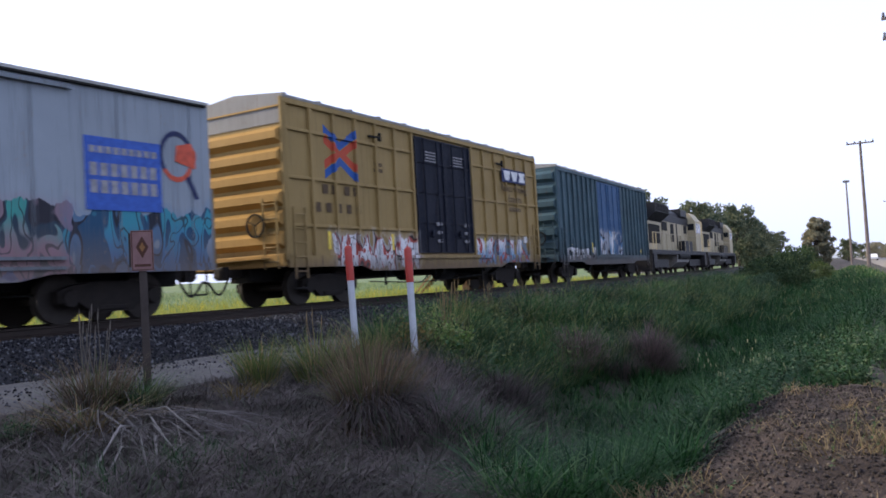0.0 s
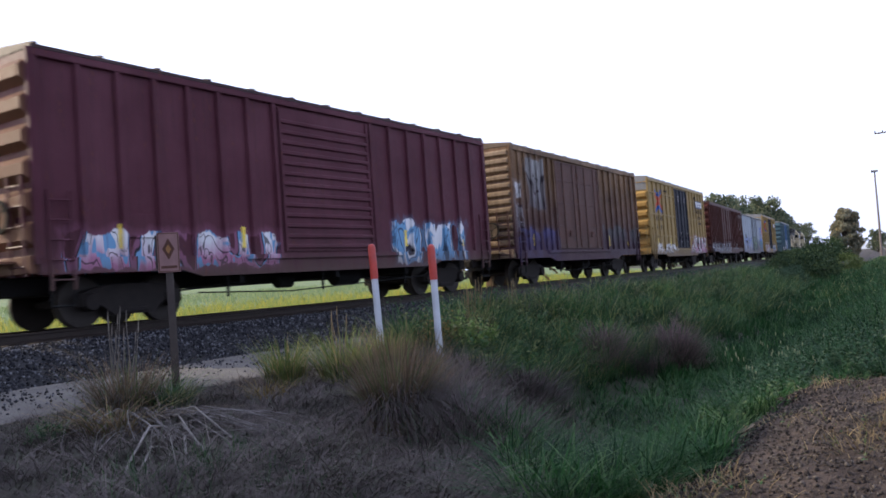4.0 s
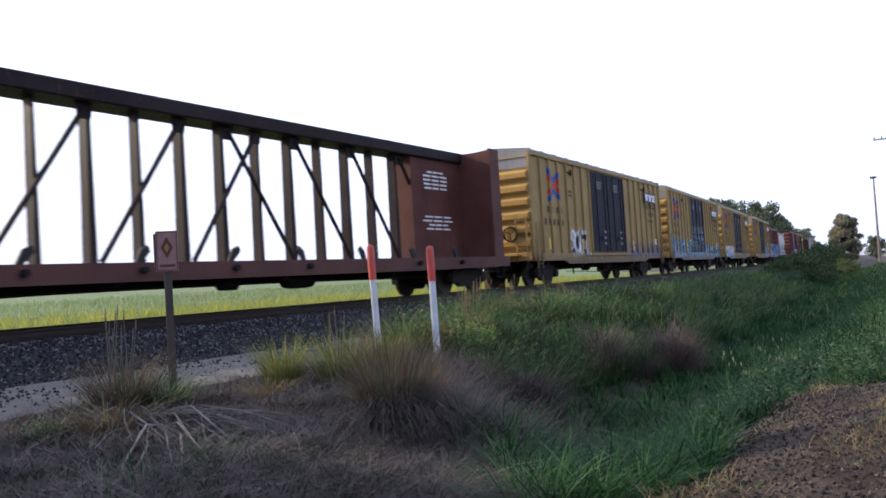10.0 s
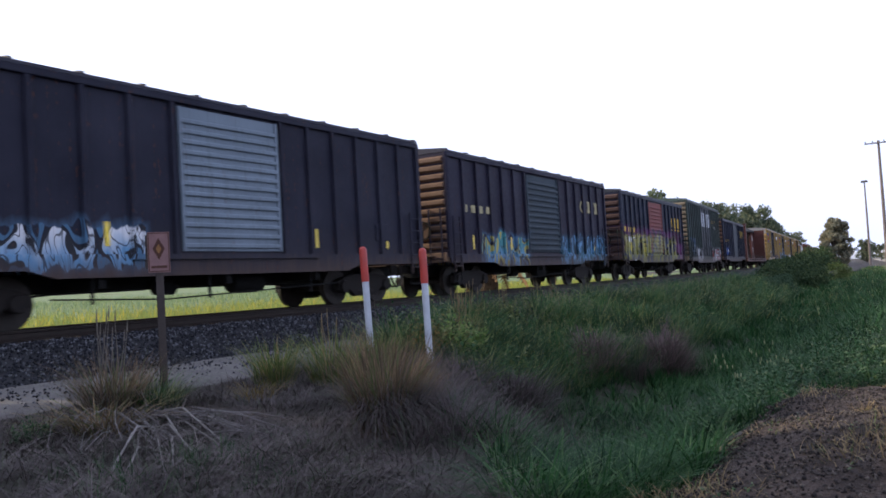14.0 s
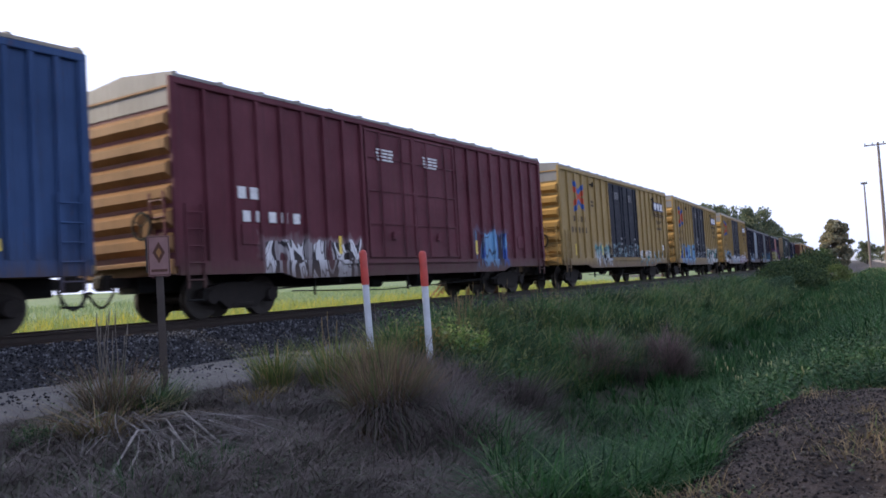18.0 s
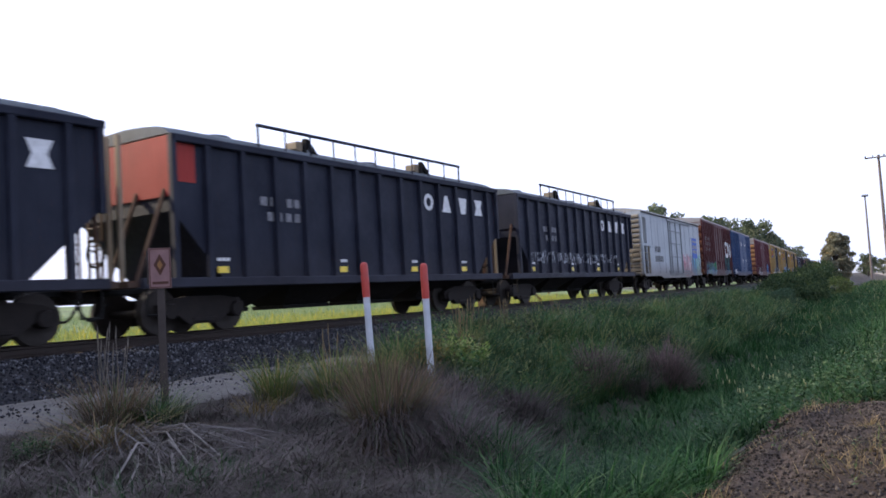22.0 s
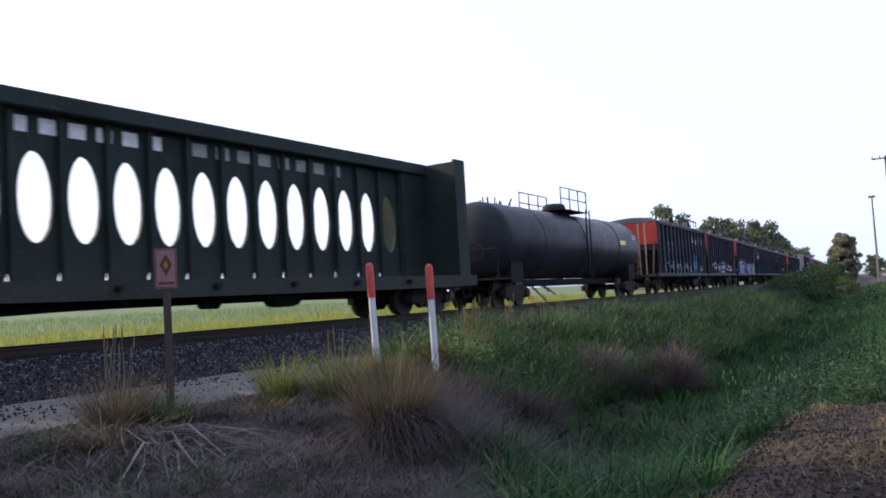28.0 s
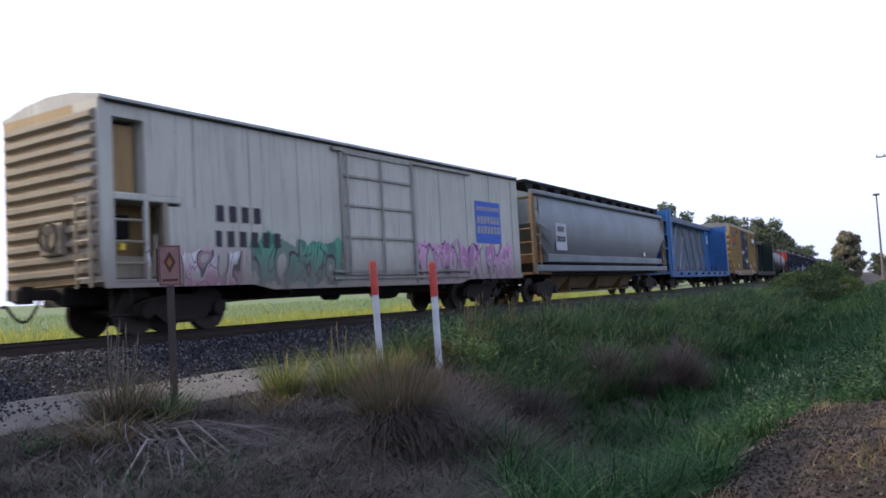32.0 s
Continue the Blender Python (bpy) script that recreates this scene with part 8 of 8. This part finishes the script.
for k, (x, y, sc) in enumerate(((52, 10.9, 0.45), (56, 11.2, 0.55), (60, 11.4, 0.62), (64, 11.8, 0.62), (69, 12.4, 0.66), (76, 13.2, 0.74), (58, 9.9, 0.4), (65, 10.6, 0.5), (92, 15.4, 0.9), (110, 17.6, 1.1))):
    plant(BUSH_A if k % 2 else BUSH_B, x, y, rt.uniform(0, 360), sc, "dense dark green bush beside the track", "bush", "bush", "bushes beside the track")
plant(BUSH_G, 48, 9.6, 10, 0.36, "low rounded grey-green bush before the dark bushes", "bush", "bush")
plant(BUSH_Y, 84, 11.6, 30, 0.6, "sunlit yellow-green bush beyond the dark bushes", "bush", "bush")


def palm(x, y):
    """Squat date palm with a skirt of dead fronds."""
    root = tagged(new("palm_tree"), "squat date palm with dry lower fronds beyond the track", "tree")
    root.matrix_basis = pose(x, y, float(ground_z(x, y)))
    b = Build().lathe([(0.62, -0.2), (0.55, 0.4), (0.5, 1.6), (0.66, 2.5), (0.5, 3.0)], "z", 14)
    part("trunk", b, plain("palm_trunk", (0.10, 0.062, 0.035), 0.95, 0, 0.5, 5, 0.8), root, smooth=True)
    rnd = random.Random(3)
    # Green darkened because the palm stands against the light
    fg = island_material("palm_leaf", (0.022, 0.03, 0.018), (0.055, 0.06, 0.035), 0.7, None, 0.06)
    fd = plain("palm_dead", (0.26, 0.15, 0.07), 0.95)
    for k in range(64):
        a = rnd.uniform(0, 6.283)
        el = math.radians(rnd.uniform(-35, 85))
        ln = rnd.uniform(2.9, 3.8)
        d = Vector((math.cos(a) * math.cos(el), math.sin(a) * math.cos(el), math.sin(el)))
        side = d.cross(Vector((0, 0, 1))).normalized()
        v, f = [], []
        pts = [Vector((0, 0, 2.9)) + d * ln * q + Vector((0, 0, -1.1 * q * q * math.cos(el))) for q in [i / 12 for i in range(13)]]
        for i in range(1, 13):
            p, q = pts[i - 1], pts[i]
            lw = 0.5 * math.sin(math.pi * (0.12 + 0.83 * i / 12))
            for sgn in (-1, 1):
                for j in (0, 1):
                    o = p.lerp(q, j * 0.5)
                    tip = o + side * sgn * lw + (q - p).normalized() * lw * 0.6 + Vector((0, 0, -0.12))
                    n = len(v)
                    v += [o, p.lerp(q, j * 0.5 + 0.46), tip]
                    f.append((n, n + 1, n + 2))
        bb = Build().add(v, f)
        bb.pipe(pts[::3], 0.035, 4)
        part("frond", bb, fd if el < -0.25 else fg, root)
    return root


palm(34.6, 20.6)


# ---- poles, cars, distance ----
M_POLE = plain("pole_wood", (0.15, 0.125, 0.115), 0.9, 0, 0.3, 3, 0.5)


def utility_pole(x, y, h, label, arms=1, arm=2.4, z=None, rz=5):
    root = tagged(new("utility_pole"), label, "utility pole", "utility poles along the road")
    root.matrix_basis = pose(x, y, float(ground_z(x, y)) if z is None else z, 0, 0, rz)
    part("pole", Build().rod((0, 0, -0.5), (0, 0, h), 0.19, 10, 0.11), M_POLE, root)
    for k in range(arms):
        zz = h - 0.3 - 0.85 * k
        a = part("crossarm", Build().box(-0.16, -0.05, -arm / 2, arm / 2, zz, zz + 0.13), M_POLE, root)
        for yy in (-arm / 2 + 0.08, -arm / 5, arm / 5, arm / 2 - 0.08):
            part("insulator", Build().lathe([(0.03, zz + 0.13), (0.07, zz + 0.18), (0.05, zz + 0.24), (0.06, zz + 0.3), (0.02, zz + 0.34)], "z", 8, (-0.1, yy, 0)), plain("insulator_grey", (0.12, 0.13, 0.16), 0.3), a)
    return root


utility_pole(88.0, 7.75, 11.9, "tall brown wooden utility pole with one crossarm", 1, 2.4, -0.25)
utility_pole(38.6, 0.95, 11.6, "near wooden utility pole with two crossarms", 2, 2.6)
utility_pole(172.0, 10.8, 11.0, "distant wooden utility pole with a crossarm", 1, 2.4, -0.3)
lp = tagged(new("street_lamp"), "slim pole with a small lamp head by the road", "street lamp")
lp.matrix_basis = pose(119.3, 12.5, -0.2, 0, 0, 5)
part("pole", Build().rod((0, 0, -0.4), (0, 0, 10.6), 0.16, 9, 0.09), M_POLE, lp)
part("lamp_head", Build().box(-0.5, 0.2, -0.4, 0.4, 10.55, 10.8, 0.08), M_STEEL, lp)


def parked_car(x, y, rz, color, label):
    root = tagged(new("car"), label, "car", "cars parked by the road")
    root.matrix_basis = pose(x, y, float(ground_z(x, y)) + 0.06, 0, 0, rz)
    m = plain("car_paint_" + str(int(color[0] * 100)), color, 0.35, 0, 0.05)
    part("body", Build().slab([(-2.2, 0.35), (-2.25, 0.8), (-1.9, 0.95), (-1.2, 1.0), (-0.7, 1.42), (0.7, 1.45), (1.3, 1.0), (2.1, 0.85), (2.2, 0.4)], -0.85, 0.85), m, root)
    for yy in (-0.86, 0.86):
        part("window", Build().slab([(-1.05, 1.02), (-0.66, 1.36), (0.62, 1.38), (1.05, 1.02)], yy - 0.01, yy + 0.01), M_GLASS, root)
        for xx in (-1.35, 1.35):
            part("wheel", Build().lathe([(0.18, yy - 0.1), (0.32, yy - 0.09), (0.32, yy + 0.09), (0.18, yy + 0.1)], "y", 16, (xx, 0, 0.32)), M_HOSE, root, smooth=True)
    return root


parked_car(205, 17.2, 8, (0.75, 0.75, 0.74), "white car on the road in the distance")
parked_car(214, 13.5, 8, (0.70, 0.70, 0.72), "pale car parked farther along the road")

# Backdrop hills; distance haze is painted in as their pale blue-grey
hv, hf = [], []
for k in range(61):
    a = math.radians(-30 + k * 2.2)
    hgt = 20 + 16 * noise.noise((k * 0.23, 0, 2.0)) + 10 * noise.noise((k * 0.7, 1, 0))
    hv += [(3000 * math.cos(a), 3000 * math.sin(a), -30), (3000 * math.cos(a), 3000 * math.sin(a), max(4, hgt)), (3200 * math.cos(a), 3200 * math.sin(a), -30)]
for k in range(60):
    hf += [(3 * k, 3 * k + 1, 3 * k + 4, 3 * k + 3), (3 * k + 1, 3 * k + 2, 3 * k + 5, 3 * k + 4)]
tagged(new("distant_hills", quick_mesh("distant_hills", hv, hf, plain("hazy_hill", (0.45, 0.48, 0.52), 1.0, 0, 0.1, 0.002, 0), True)), "pale hazy hills on the horizon", "hills", "", "structure")


# ---- motion ----
def motions():
    for car, mid in TRAIN:
        rows = []
        ts = {0.0, 32.0}
        for k in range(0, 129):
            t = k * 0.25
            if S_BACK - 12 < mid + SPEED * t < S_END + 12:
                ts.add(t)
        for t in sorted(ts):
            s = mid + SPEED * t
            half = car["span"] / 2 - 2.1
            xa, ya, _ = centre(s - half)
            xb, yb, _ = centre(s + half)
            rows.append((t, pose((xa + xb) / 2, (ya + yb) / 2, 0, 0, 0, math.degrees(math.atan2(yb - ya, xb - xa)))))
        walk(car, rows)


motions()
